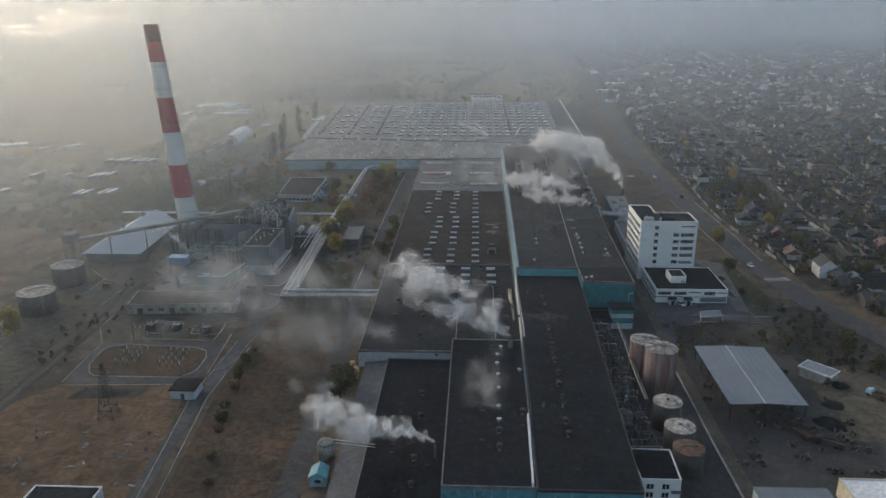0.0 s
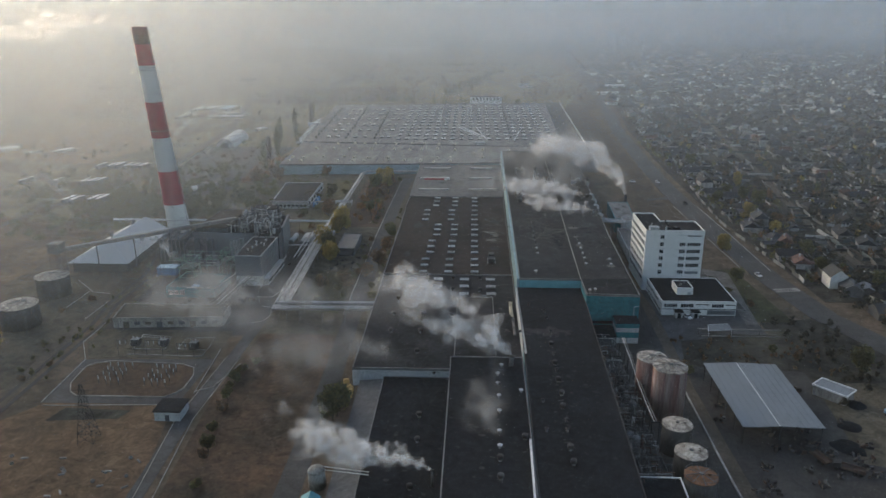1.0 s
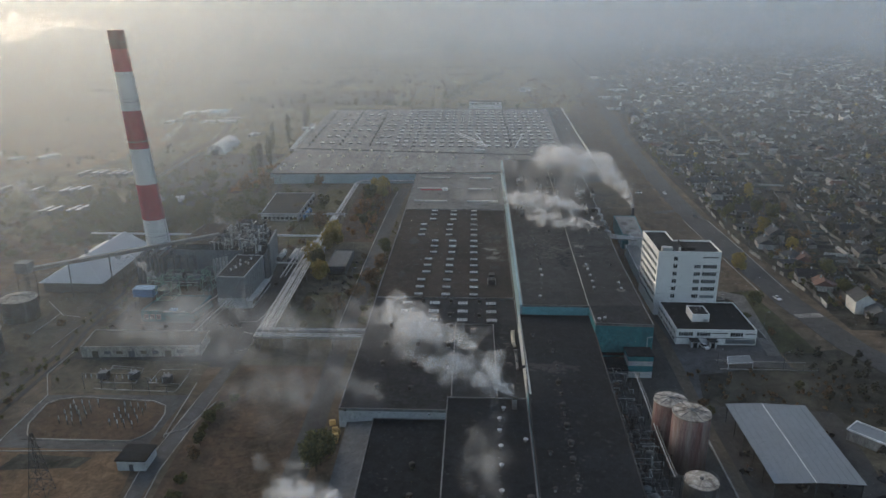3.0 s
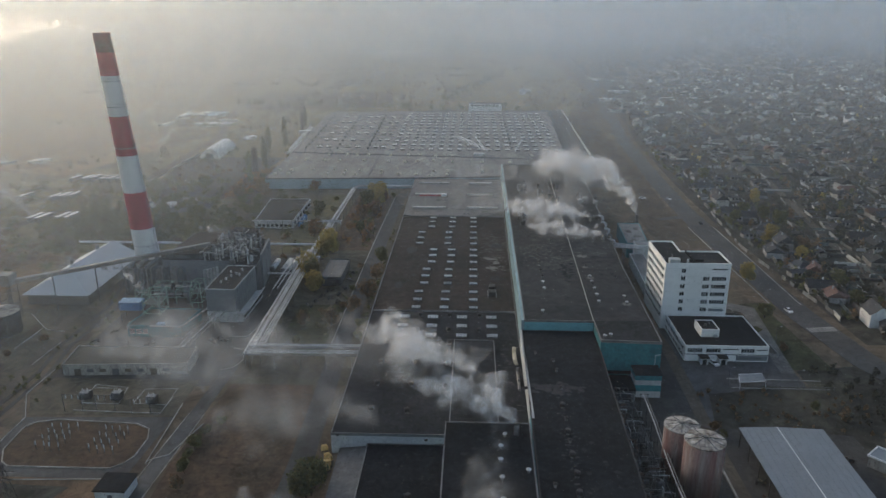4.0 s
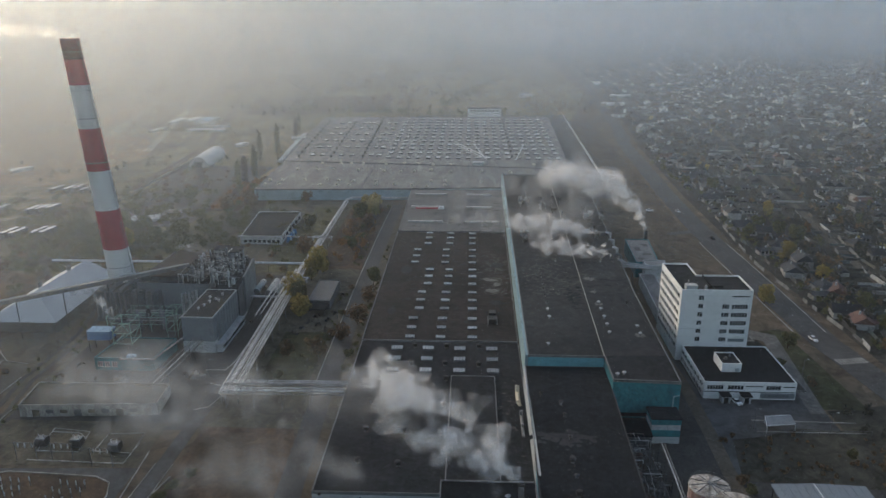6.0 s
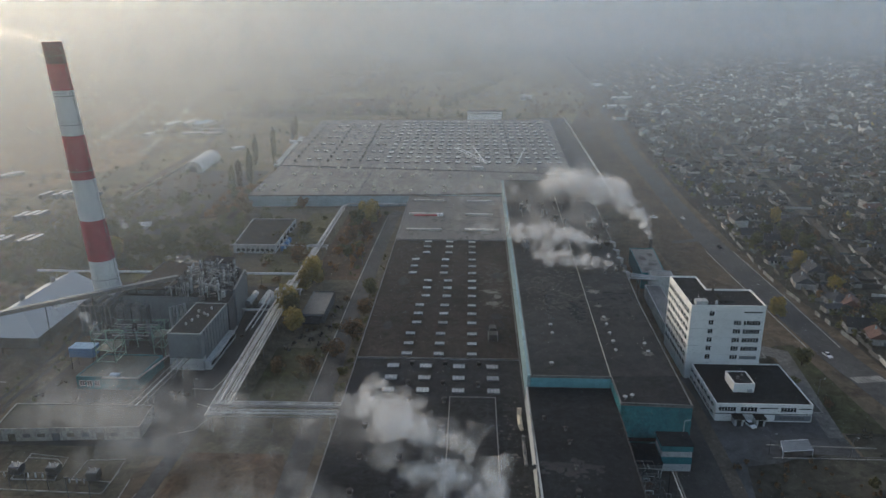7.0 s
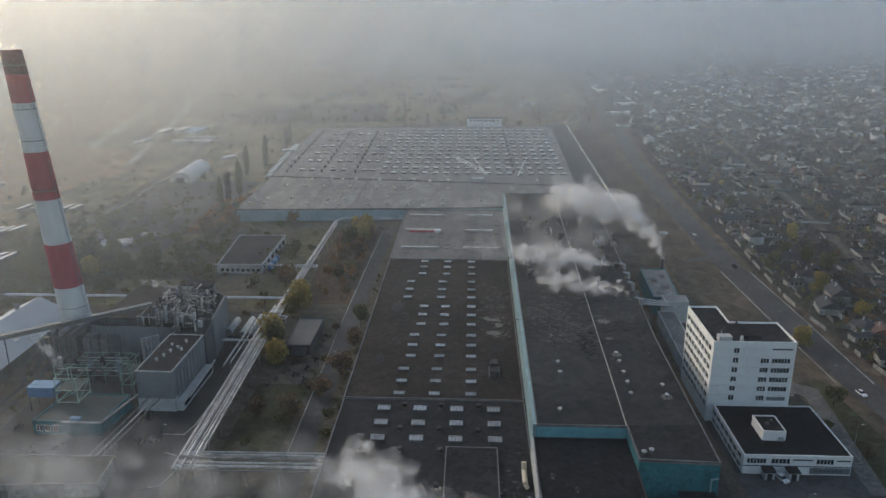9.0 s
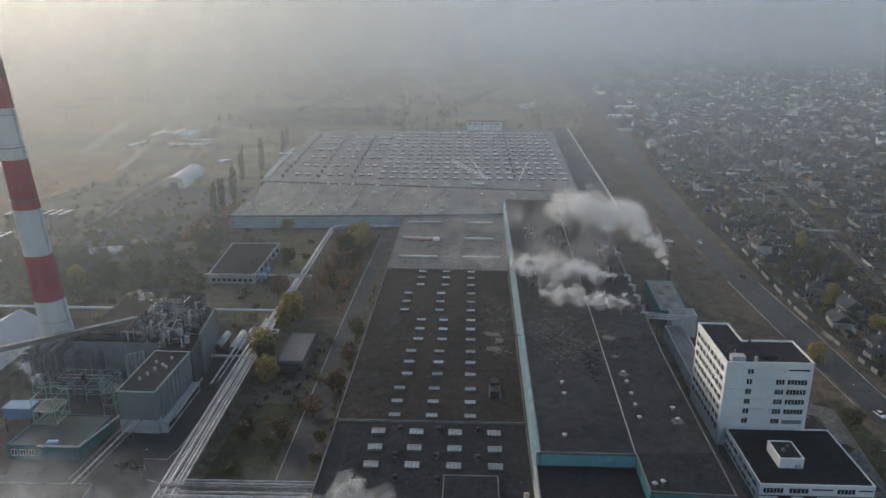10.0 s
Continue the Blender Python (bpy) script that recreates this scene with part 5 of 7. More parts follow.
SCRAPS = [mat("scrap_" + n, c, scale=0.8, fine=3.0) for n, c in (("rust", (.075, .05, .04)), ("black", (.026, .026, .029)), ("timber", (.12, .10, .08)), ("zinc", (.10, .102, .105)), ("soil", (.05, .045, .04)), ("dark", (.035, .034, .034)))]
rng = random.Random(31)
for i in range(46):
    x, y = rng.uniform(58, 98), rng.uniform(-122, -56)
    if 90 < x < 110 and -78 < y < -48:
        continue
    scrap_heap(x, y, 0.04, rng.randint(7, 13), rng, "low heap of rusty scrap metal and timber")
for i in range(16):
    scrap_heap(rng.uniform(-252, -190), rng.uniform(215, 380), 0.05, rng.randint(3, 6), rng, "scattered machine parts on the pale yard", 3.0)
for x, y in ((-84, 62), (-80, 58), (-77, 64), (-86, 55), (-82, 68), (-76, 55), (-75, 72), (-76, 84), (-75.5, 92), (-88, 50), (-114, 14), (-117, 12), (-116, 16), (-119, 14), (-108, 62), (-108, 74), (-109, 84), (-140, 10), (-150, 8), (-146, 5), (-160, 20), (-163, 12)):
    scrap_heap(x, y, 0.05, rng.randint(4, 8), rng, "untidy pile of pallets and scrap by the lane", 1.8)
for x, y, r in ((97.3, -80.6, 3.4), (91.4, -92.0, 4.6), (105.4, -67.6, 3.0),):
    cm = thing("cinder_heap", (x, y, 0.05), "flat black heap of cinders on the mud", "heap")
    q = Shape()
    ring = [[((rr * r * (1 + .25 * noise.noise((math.cos(a) * 2 + x, math.sin(a) * 2, rr)))) * math.cos(a), (rr * r * (1 + .25 * noise.noise((math.cos(a) * 2 + x, math.sin(a) * 2, rr)))) * math.sin(a), zz) for a in [2 * math.pi * i / 20 for i in range(20)]] for rr, zz in ((1, 0), (.75, .5), (.35, .8), (.05, .9))]
    q.add([p for rg in ring for p in rg], [(k * 20 + i, k * 20 + (i + 1) % 20, k * 20 + 20 + (i + 1) % 20, k * 20 + 20 + i) for k in range(3) for i in range(20)])
    part("mound", q, M_ROOF_BLACK, cm, "", True)
for x, y, rz, m in ((86, -104, 60, M_DARKSTEEL), (80, -98, 20, M_DARKSTEEL), (114, -76, 35, M_PALEBLUE), (104, -110, 70, M_RUST)):
    v = thing("lorry", (x, y, 0.04), "old flatbed lorry standing in the scrap yard", "lorry", "", "", rz)
    part("cab", Shape().prism([(-1.1, 2.2), (1.1, 2.2), (1.1, 4), (-1.1, 4)], 0.9, [2.6, 2.6, 2.1, 2.1]), m, v)
    part("bed", Shape().box(-1.2, 1.2, -4, 2, 1.0, 1.3).box(-1.2, -1.1, -4, 2, 1.3, 1.9).box(1.1, 1.2, -4, 2, 1.3, 1.9), SCRAPS[0], v)
    for wx in (-1, 1):
        for wy in (-3, -1.6, 3):
            part("wheel", Shape().rod((wx - .15, wy, .5), (wx + .15, wy, .5), .5, .5, 10), M_TYRE, v)
small = thing("cottage", (160, 20, 0), "cream cottage with a grey pitched roof by the street", "house", "", "", 25)
part("wall", Shape().prism([(-6, -4), (6, -4), (6, 4), (-6, 4)], 0, 3.4), M_CREAM, small)
part("roof", Shape().add([(-6.4, -4.6, 3.3), (6.4, -4.6, 3.3), (6.4, 4.6, 3.3), (-6.4, 4.6, 3.3), (-6.4, 0, 6), (6.4, 0, 6)], [(0, 1, 5, 4), (2, 3, 4, 5), (1, 2, 5), (3, 0, 4), (3, 2, 1, 0)]), M_ROOF_DARK, small)

FX = (-255.6, 243.2, -256.5, 390.1)
wfence = thing("panel_fence", (0, 0, 0), "long pale fence across the western plain", "fence")
for i in range(30):
    f, g = i / 30, (i + .93) / 30
    part("panel", strip(Shape(), [(FX[0] + (FX[2] - FX[0]) * f, FX[1] + (FX[3] - FX[1]) * f), (FX[0] + (FX[2] - FX[0]) * g, FX[1] + (FX[3] - FX[1]) * g)], 0.15, 0, 1.4), M_WHITEWASH, wfence)
# fences along the street and the factory
wf = thing("panel_fence", (0, 0, 0), "pale concrete panel fence along the street", "fence")
line = [(131, 62), (128, 98), (125.5, 123), (125.2, 142), (128.8, 195), (132.3, 230)]
for (xa, ya), (xb, yb) in zip(line, line[1:]):
    n = int(math.hypot(xb - xa, yb - ya) / 4)
    for i in range(n):
        if (i * 7 + int(ya)) % 5 in (0, 3) or (i * 3 + int(xa)) % 7 == 2:
            continue
        f, g = i / n, (i + 0.94) / n
        part("panel", strip(Shape(), [(xa + (xb - xa) * f + 2, ya + (yb - ya) * f), (xa + (xb - xa) * g + 2, ya + (yb - ya) * g)], 0.16, 0, 1.7), M_WHITEWASH, wf)
ff = thing("panel_fence", (0, 0, 0), "pale concrete wall along the factory verge", "fence")
for i in range(50):
    y = 296 + 8 * i
    x = 81.4 + (y - 300) * 0.0285
    part("panel", strip(Shape(), [(x, y), (x + .22, y + 7.7)], 0.4, 0, 2.4), M_WALL_PALE, ff)

# ---- west side: chimney, boiler house, storage ----
def chimney_ring(z):
    """Centre and radius of the chimney at a height."""
    f = z / 113.0
    return -167.6 - 0.079 * z, 77.0, 5.9 - 2.4 * f ** 0.75


chim = thing("chimney", (-167.6, 77, 0), "tall red and white banded factory chimney with sooty top", "chimney")
for z0, z1, m, label in ((0, 27, M_CHIMWHITE, "white painted band"), (27, 44, M_RED, "red painted band"), (44, 60.6, M_CHIMWHITE, "white painted band"), (60.6, 78, M_RED, "red painted band"),
                         (78, 95.2, M_CHIMWHITE, "white painted band"), (95.2, 105, M_RED, "red painted band"), (105, 113, M_SOOT, "sooty top band")):
    s = Shape()
    seg = 40
    v = []
    for z in (z0, z1):
        cx, cy, r = chimney_ring(z)
        v += [(cx + 167.6 + r * math.cos(2 * math.pi * i / seg), r * math.sin(2 * math.pi * i / seg), z) for i in range(seg)]
    s.add(v, [(i, (i + 1) % seg, seg + (i + 1) % seg, seg + i) for i in range(seg)])
    if z1 == 113:
        s.f.append(tuple(range(seg, 2 * seg)))
    part("band", s, m, chim, label, True)
for z in (19, 64, 82, 93, 108):
    cx, cy, r = chimney_ring(z)
    part("gallery", Shape().lathe(cx + 167.6, 0, [(r - 0.1, z), (r + (.75 if z != 19 else 0.2), z), (r + (.75 if z != 19 else 0.2), z + 0.14), (r - 0.1, z + 0.14)], 28), M_STEEL, chim)
    if z != 19:
        rl = Shape()
        for i in range(20):
            a, b = 2 * math.pi * i / 20, 2 * math.pi * (i + 1) / 20
            q = lambda t, zz: (cx + 167.6 + (r + .7) * math.cos(t), (r + .7) * math.sin(t), zz)
            rl.beam(q(a, z + .3), q(a, z + 1.3), .05).beam(q(a, z + 1.3), q(b, z + 1.3), .05)
        part("guard_rail", rl, M_DARKSTEEL, chim)
lad = Shape()
a0, a1 = chimney_ring(16), chimney_ring(112)
for off in (0, 0.6):
    lad.beam((a0[0] + 167.6 + a0[2] + .3, off - 1.5, 16), (a1[0] + 167.6 + a1[2] + .3, off - 1.5, 112), 0.09)
part("ladder", lad, M_STEEL, chim)

block = flat_block("boiler_tower", [(-126, 32.3), (-113.9, 32), (-113.6, 61), (-126, 61.4)], 0, 14.2, M_GREYPANEL, M_ROOF_DARK, "square blue-grey boiler tower with vent stubs on its roof", lip=0.3, edge=M_WALL_PALE)
part("base_band", Shape().prism([(-126.1, 32.1), (-113.8, 31.8), (-113.8, 36), (-126.1, 36)], 0, 4.6), M_WALL_PALE, block)
part("side_gallery", Shape().prism([(-113.6, 32.4), (-111.4, 32.4), (-111.0, 60), (-113.4, 60)], 0, 3.4), M_WALL_PALE, block, "white low gallery along the flank")
part("side_window_strip", Shape().prism([(-111.42, 33.4), (-111.3, 33.4), (-110.9, 59), (-111.02, 59)], 1.2, 2.4), M_GLASS_DARK, block)
for i in range(6):
    part("panel_joint", Shape().box(-124 + 2 * i, -123.94 + 2 * i, 32.2, 32.4, 4.6, 14.2), M_GREYPANEL, block)
for i in range(9):
    part("panel_joint", Shape().box(-113.9, -113.5, 34.9 + 3 * i, 34.98 + 3 * i, 3.5, 14.2), M_GREYPANEL, block)
for x, y in ((-122, 40), (-121, 43.5), (-120, 47), (-118.6, 50), (-121.5, 52), (-117.5, 55), (-116.8, 48.5)):
    part("vent_stub", Shape().lathe(x, y, [(0.4, 14.2), (0.4, 15.0), (0.6, 15.1), (0.1, 15.5)], 10), M_WHITECOWL, block)
main_b = flat_block("boiler_house", [(-160, 67.5), (-126, 66.8), (-126, 62), (-113.4, 62), (-117, 99), (-128, 111), (-159, 112)], 0, 13.5, M_DARKPANEL, M_ROOF_DARK, "large dark boiler house crowded with roof ducts", lip=0.4)
part("front_cladding", Shape().prism([(-158, 67.2), (-127, 66.5), (-127, 66.75), (-158, 67.44)], 3.5, 14.6), M_GREYPANEL, main_b, "pale blue-grey front cladding")
for i in range(10):
    part("panel_joint", Shape().box(-155 + 3 * i, -154.92 + 3 * i, 67.0 - .066 * i, 67.2 - .066 * i, 3.5, 14.6), M_DARKPANEL, main_b)
part("east_wall", Shape().prism([(-114.5, 72), (-113.6, 72), (-116.4, 97), (-117.3, 97)], 0, 16), M_GREYPANEL, main_b)
part("upper_block", Shape().box(-137, -131.5, 103, 110, 13.5, 17.5), M_WALL_PALE, main_b)
part("upper_block", Shape().box(-130.5, -124, 99, 107, 13.5, 18.0), M_GREYPANEL, main_b)
part("upper_roof", Shape().box(-137.3, -131.2, 102.7, 110.3, 17.5, 17.7).box(-130.8, -123.7, 98.7, 107.3, 18.0, 18.2), M_ROOF_DARK, main_b)
part("raised_roof", Shape().prism([(-158, 72), (-142, 72), (-136, 104), (-155, 108)], 13.5, 15.6), M_DARKPANEL, main_b)
part("raised_roof_felt", Shape().prism([(-158.2, 71.8), (-141.8, 71.8), (-135.8, 104.2), (-155.2, 108.2)], 15.6, 15.8), M_ROOF_BROWN, main_b)
for i in range(5):
    part("wall_duct", Shape().rod((-138.5 + 1.5 * i, 65.6, 0), (-138.5 + 1.5 * i, 65.6, 10.5 + .4 * i), 0.6, .6, 12), M_PIPE if i % 2 else M_WALL_PALE, main_b)
rng = random.Random(8)
for i in range(64):
    x, y, r, h = rng.uniform(-140, -117.5), rng.uniform(64, 98), rng.uniform(0.22, 0.62), rng.uniform(1.5, 6.5)
    if x < -126 and y < 68.5:
        y += 8
    o = part("roof_stack", Shape().lathe(x, y, [(r * 0.8, 13.5), (r * 0.8, 13.5 + h), (r * 1.35, 13.7 + h), (r * 1.35, 14.3 + h), (r * .6, 14.8 + h)], 12), rng.choice((M_STEEL, M_DARKSTEEL, M_GREYPANEL, M_PIPE, M_WALL_PALE)), main_b)
for i in range(110):
    x, y, z = rng.uniform(-141, -119), rng.uniform(68, 94), rng.uniform(14, 20)
    dx, dy = (rng.uniform(3, 9), 0) if i % 2 else (0, rng.uniform(3, 10))
    dx = min(dx, -117 - x)
    part("roof_pipe", Shape().rod((x, y, z), (x + dx, y + dy, z + rng.uniform(-1.5, 1.5)), rng.uniform(.07, .24)).beam((x, y, 13.5), (x, y, z), .09), rng.choice((M_PIPE, M_STEEL, M_DARKSTEEL, M_WALL_PALE)), main_b)
for i in range(7):
    x, y = rng.uniform(-139, -122), rng.uniform(70, 92)
    pf = Shape().box(x - 2.4, x + 2.4, y - 1.6, y + 1.6, 17.0, 17.1)
    for cx, cy in ((-2.3, -1.5), (2.3, -1.5), (2.3, 1.5), (-2.3, 1.5)):
        pf.beam((x + cx, y + cy, 13.5), (x + cx, y + cy, 18.1), .08)
    pf.beam((x - 2.3, y - 1.5, 18.1), (x + 2.3, y - 1.5, 18.1), .06).beam((x - 2.3, y + 1.5, 18.1), (x + 2.3, y + 1.5, 18.1), .06)
    part("platform", pf, M_STEEL if i % 2 else M_DARKSTEEL, main_b)
for i in range(18):
    x, y, w = rng.uniform(-126, -118), rng.uniform(64, 97), rng.uniform(.6, 1.4)
    part("roof_box", Shape().box(x - w, x + w, y - w * .8, y + w * .8, 13.5, 13.5 + rng.uniform(.8, 3)), rng.choice((M_GREYPANEL, M_STEEL, M_WALL_PALE, M_DARKPANEL)), main_b)
wests = flat_block("boiler_annex", [(-173, 60), (-160.3, 60), (-160.3, 76), (-173, 76)], 0, 12.5, M_DARKPANEL, M_ROOF_MID, "grey ribbed filter annex beside the chimney")
for i in range(7):
    part("wall_rib", Shape().box(-172.6 + 2 * i, -172.2 + 2 * i, 59.4, 60, 2, 12.6), M_STEEL, wests)
part("roof_duct", Shape().rod((-171, 62, 13.3), (-171, 74, 13.3), .9).rod((-167, 62, 13.3), (-167, 74, 13.3), .9).rod((-163, 61, 13.2), (-163, 75, 13.2), .7), M_GREYPANEL, wests)
for i in range(4):
    x = -159.4 + 3.2 * i
    part("filter_casing", Shape().box(x, x + 2.7, 62.6, 66.6, 3.2, 11.4).box(x + .5, x + 2.2, 63.2, 66.0, 11.4, 12.2).prism([(x + .9, 64), (x + 1.8, 64), (x + 1.8, 65.2), (x + .9, 65.2)], 1.4, 3.2), M_DARKPANEL if i % 2 else M_STEEL, wests)
    part("casing_leg", Shape().beam((x + .2, 62.9, 0), (x + .2, 62.9, 3.2), .14).beam((x + 2.5, 62.9, 0), (x + 2.5, 62.9, 3.2), .14), M_DARKSTEEL, wests)
part("flue", Shape().rod((-169, 70, 11), (-168, 75, 9), 1.6, 1.6, 12), M_WALL_PALE, wests)
sub = thing("steel_platform", (-152, 56, 0), "dark cluttered steel platform under the boiler front", "steel frame")
sf = Shape()
for x in (-12, -6, 0, 6, 12):
    for y in (-6, 6):
        sf.beam((x, y, 0), (x, y, 6.4), .2)
for z in (3.2, 6.3):
    for y in (-6, 6):
        sf.beam((-12, y, z), (12, y, z), .16)
    for x in (-12, -6, 0, 6, 12):
        sf.beam((x, -6, z), (x, 6, z), .16)
part("frame", sf, M_GREENSTEEL, sub)
part("deck", Shape().box(-11.6, 5.6, -5.6, 5.6, 3.25, 3.35), M_DARKSTEEL, sub)
for i in range(10):
    x, y, r = rng.uniform(-11, 11), rng.uniform(-5, 5), rng.uniform(.4, 1.2)
    part("vessel", Shape().lathe(x, y, [(r, 0), (r, rng.uniform(2, 7)), (r * .4, 7.4)], 12), rng.choice((M_STEEL, M_DARKSTEEL, M_GREYPANEL)), sub, "", True)
for i in range(12):
    y, z = rng.uniform(-5.5, 5.5), rng.uniform(2.5, 7)
    part("pipe", Shape().rod((rng.uniform(-12, -4), y, z), (rng.uniform(2, 13), y, z), rng.uniform(.1, .25)), rng.choice((M_PIPE, M_STEEL, M_GREENSTEEL)), sub)
conv = thing("conveyor", (0, 0, 0), "long grey inclined conveyor gallery over the storage roof", "conveyor")
ca, cb = Vector((-140.0, 80.3, 17.2)), Vector((-208.5, 32.7, 15.0))
dirv = (cb - ca).normalized()
nv = Vector((-dirv.y, dirv.x, 0)).normalized() * 0.95
cv = Shape()
cv.add([ca - nv, ca + nv, cb + nv, cb - nv] + [p + Vector((0, 0, 1.6)) for p in (ca - nv, ca + nv, cb + nv, cb - nv)], [(3, 2, 1, 0), (4, 5, 6, 7), (0, 1, 5, 4), (1, 2, 6, 5), (2, 3, 7, 6), (3, 0, 4, 7)])
part("gallery", cv, M_STEEL, conv)
lid = Shape()
lid.add([p + Vector((0, 0, h)) for h in (1.604, 1.72) for p in (ca - nv * 1.08, ca + nv * 1.08, cb + nv * 1.08, cb - nv * 1.08)], [(3, 2, 1, 0), (4, 5, 6, 7), (0, 1, 5, 4), (1, 2, 6, 5), (2, 3, 7, 6), (3, 0, 4, 7)])
part("lid", lid, M_GREYPANEL, conv, "grey sheet lid")
for k in range(6):
    p = ca + (cb - ca) * (k / 5)
    part("trestle", Shape().beam(p - nv + Vector((0, 0, -.1)), (p.x - nv.x, p.y - nv.y, 0), .25).beam(p + nv, (p.x + nv.x, p.y + nv.y, 0), .25), M_DARKSTEEL, conv)
tower2 = thing("transfer_tower", (-208.5, 32.7, 0), "dark conveyor transfer tower of steel lattice", "tower")
tw = Shape()
for x in (-2.5, 2.5):
    for y in (-2.5, 2.5):
        tw.beam((x, y, 0), (x, y, 19), .25)
for z in range(3, 19, 4):
    tw.beam((-2.5, -2.5, z), (2.5, -2.5, z), .2).beam((2.5, -2.5, z), (2.5, 2.5, z), .2).beam((-2.5, 2.5, z), (2.5, 2.5, z), .2).beam((-2.5, -2.5, z), (-2.5, 2.5, z), .2)
    tw.beam((-2.5, -2.5, z - 3), (2.5, -2.5, z), .15).beam((2.5, -2.5, z - 3), (2.5, 2.5, z), .15)
part("lattice", tw, M_DARKSTEEL, tower2)
part("cabin", Shape().box(-2.8, 2.8, -2.8, 2.8, 15, 19.6), M_DARKPANEL, tower2)

store = thing("storage_hall", (0, 0, 0), "storage hall under a steep pale blue-grey sheet roof", "building")
part("wall", Shape().prism([(-211, 48), (-184, 48), (-185, 102), (-211, 102)], 0, 5), M_DARKTANK, store)
part("roof", Shape().add([(-212.5, 46.5, 4.8), (-183, 46.5, 4.8), (-184, 103, 4.8), (-212.5, 103, 4.8), (-196, 58, 14), (-194.5, 97, 14.2)],
                         [(0, 1, 4), (1, 2, 5, 4), (2, 3, 5), (3, 0, 4, 5), (3, 2, 1, 0)]), M_SHEETPALE, store)
part("ridge_vent", Shape().lathe(-199, 66, [(0.9, 11), (0.9, 14.5), (1.2, 14.6), (0.2, 15.2)], 12), M_STEEL, store)
part("ridge_vent", Shape().lathe(-196, 84, [(0.9, 12.5), (0.9, 15.5), (1.2, 15.6), (0.2, 16.2)], 12), M_STEEL, store)

teal_b = flat_block("pump_house", [(-152.6, 16.5), (-131, 16.5), (-129.4, 34), (-151, 34)], 0, 4.6, M_TEAL, M_TEALROOF, "low teal pump house with a dark roof")
for i in range(3):
    window(teal_b, -151.5 + 2.6 * i, -149.8 + 2.6 * i, 1.5, 3.3, 16.5, 'y', 2)
part("roof_pipe", Shape().rod((-143, 15.8, 5), (-130.6, 15.8, 5), .3).rod((-130.6, 15.8, 5), (-127, 34, 5), .3).rod((-127, 34, 5), (-124, 44, 5.4), .3), M_PIPE, teal_b)
part("blue_valve", Shape().box(-141, -138, 17, 18.4, 4.7, 5.6), M_PALEBLUE, teal_b, "bleached blue valve housing")
cool = thing("steel_frame_tower", (-147, 31.5, 4.6), "pale green braced steel frame over the pump house", "steel frame")
cf = Shape()
for x in (-3.4, 3.4):
    for y in (-4, 4):
        cf.beam((x, y, -4.6), (x, y, 9.1), .24)
for z in (0.6, 4.8, 9.0):
    cf.beam((-3.4, -4, z), (3.4, -4, z), .2).beam((-3.4, 4, z), (3.4, 4, z), .2).beam((-3.4, -4, z), (-3.4, 4, z), .2).beam((3.4, -4, z), (3.4, 4, z), .2)
cf.beam((-3.4, -4, 4.8), (0, -4, 9), .16).beam((3.4, -4, 4.8), (0, -4, 9), .16).beam((3.4, -4, .6), (3.4, 4, 4.8), .16).beam((-3.4, -4, .6), (3.4, -4, 4.8), .14).beam((-3.4, 4, 4.8), (-3.4, -4, 9), .14)
part("frame", cf, M_GREENSTEEL, cool)
part("platform", Shape().box(-3.3, 3.3, -3.9, 3.9, 4.72, 4.8), M_TEALROOF, cool)
cool2 = copy_thing(cool, pose(-133, 43, 4.6) @ Matrix.Diagonal((0.6, 0.8, 1, 1)))
bc = thing("container", (-157.5, 32.8, 5.2), "blue shipping container with a bleached roof on a frame", "container")
part("body", Shape().box(-4.3, 4.3, -2.5, 2.5, 0, 3.4), M_BLUE, bc)
part("roof", Shape().box(-4.4, 4.4, -2.6, 2.6, 3.4, 3.6), M_PALEBLUE, bc)
part("stand", Shape().beam((-4, -2.3, -5.2), (-4, -2.3, 0), .25).beam((4, -2.3, -5.2), (4, -2.3, 0), .25).beam((4, 2.3, -5.2), (4, 2.3, 0), .25).beam((-4, 2.3, -5.2), (-4, 2.3, 0), .25), M_DARKSTEEL, bc)
for i in range(3):
    rk = thing("loading_ramp", (0, 0, 0), "grey concrete ramp rail beside the pump house", "ramp")
    part("beam", Shape().beam((-128 + 2 * i, -2, 2.6), (-122 + 2 * i, 34, 5.2), .3), M_PIPE if i == 1 else M_PAVE, rk)
    part("post", Shape().beam((-126.5 + 2 * i, 8, 0), (-126.5 + 2 * i, 8, 3.4), .25).beam((-123.5 + 2 * i, 26, 0), (-123.5 + 2 * i, 26, 4.6), .25), M_PAVE, rk)

tank(-199.8, -14.5, 7.4, 9, M_DARKTANK, M_TANKTOP, "broad dark oil tank with white patched roof", 12)
tank(-204.2, 18.6, 7.0, 9, M_DARKTANK, M_TANKTOP, "broad dark oil tank with flaking white roof", 12)
lowb = flat_block("substation_building", [(-161, -16.5), (-117.5, -13.6), (-118.5, -0.5), (-163, -1)], 0, 4.0, M_WHITEWASH, M_MOSSROOF, "long low whitewashed substation building with dark openings")
for i in range(9):
    x = -157 + 4.4 * i
    part("opening", Shape().prism([(x, -16.62 + (x + 161) * 0.0667), (x + 2.2, -16.62 + (x + 163.2) * 0.0667), (x + 2.2, -16.3 + (x + 163.2) * 0.0667), (x, -16.3 + (x + 161) * 0.0667)], 1.3 if i % 3 else 0.1, 2.5), M_DARKPANEL if i % 2 else M_WORKS, lowb)
hut = thing("brick_hut", (-111.9, -81, 0), "small grey hut with a dark roof by the service road", "hut")
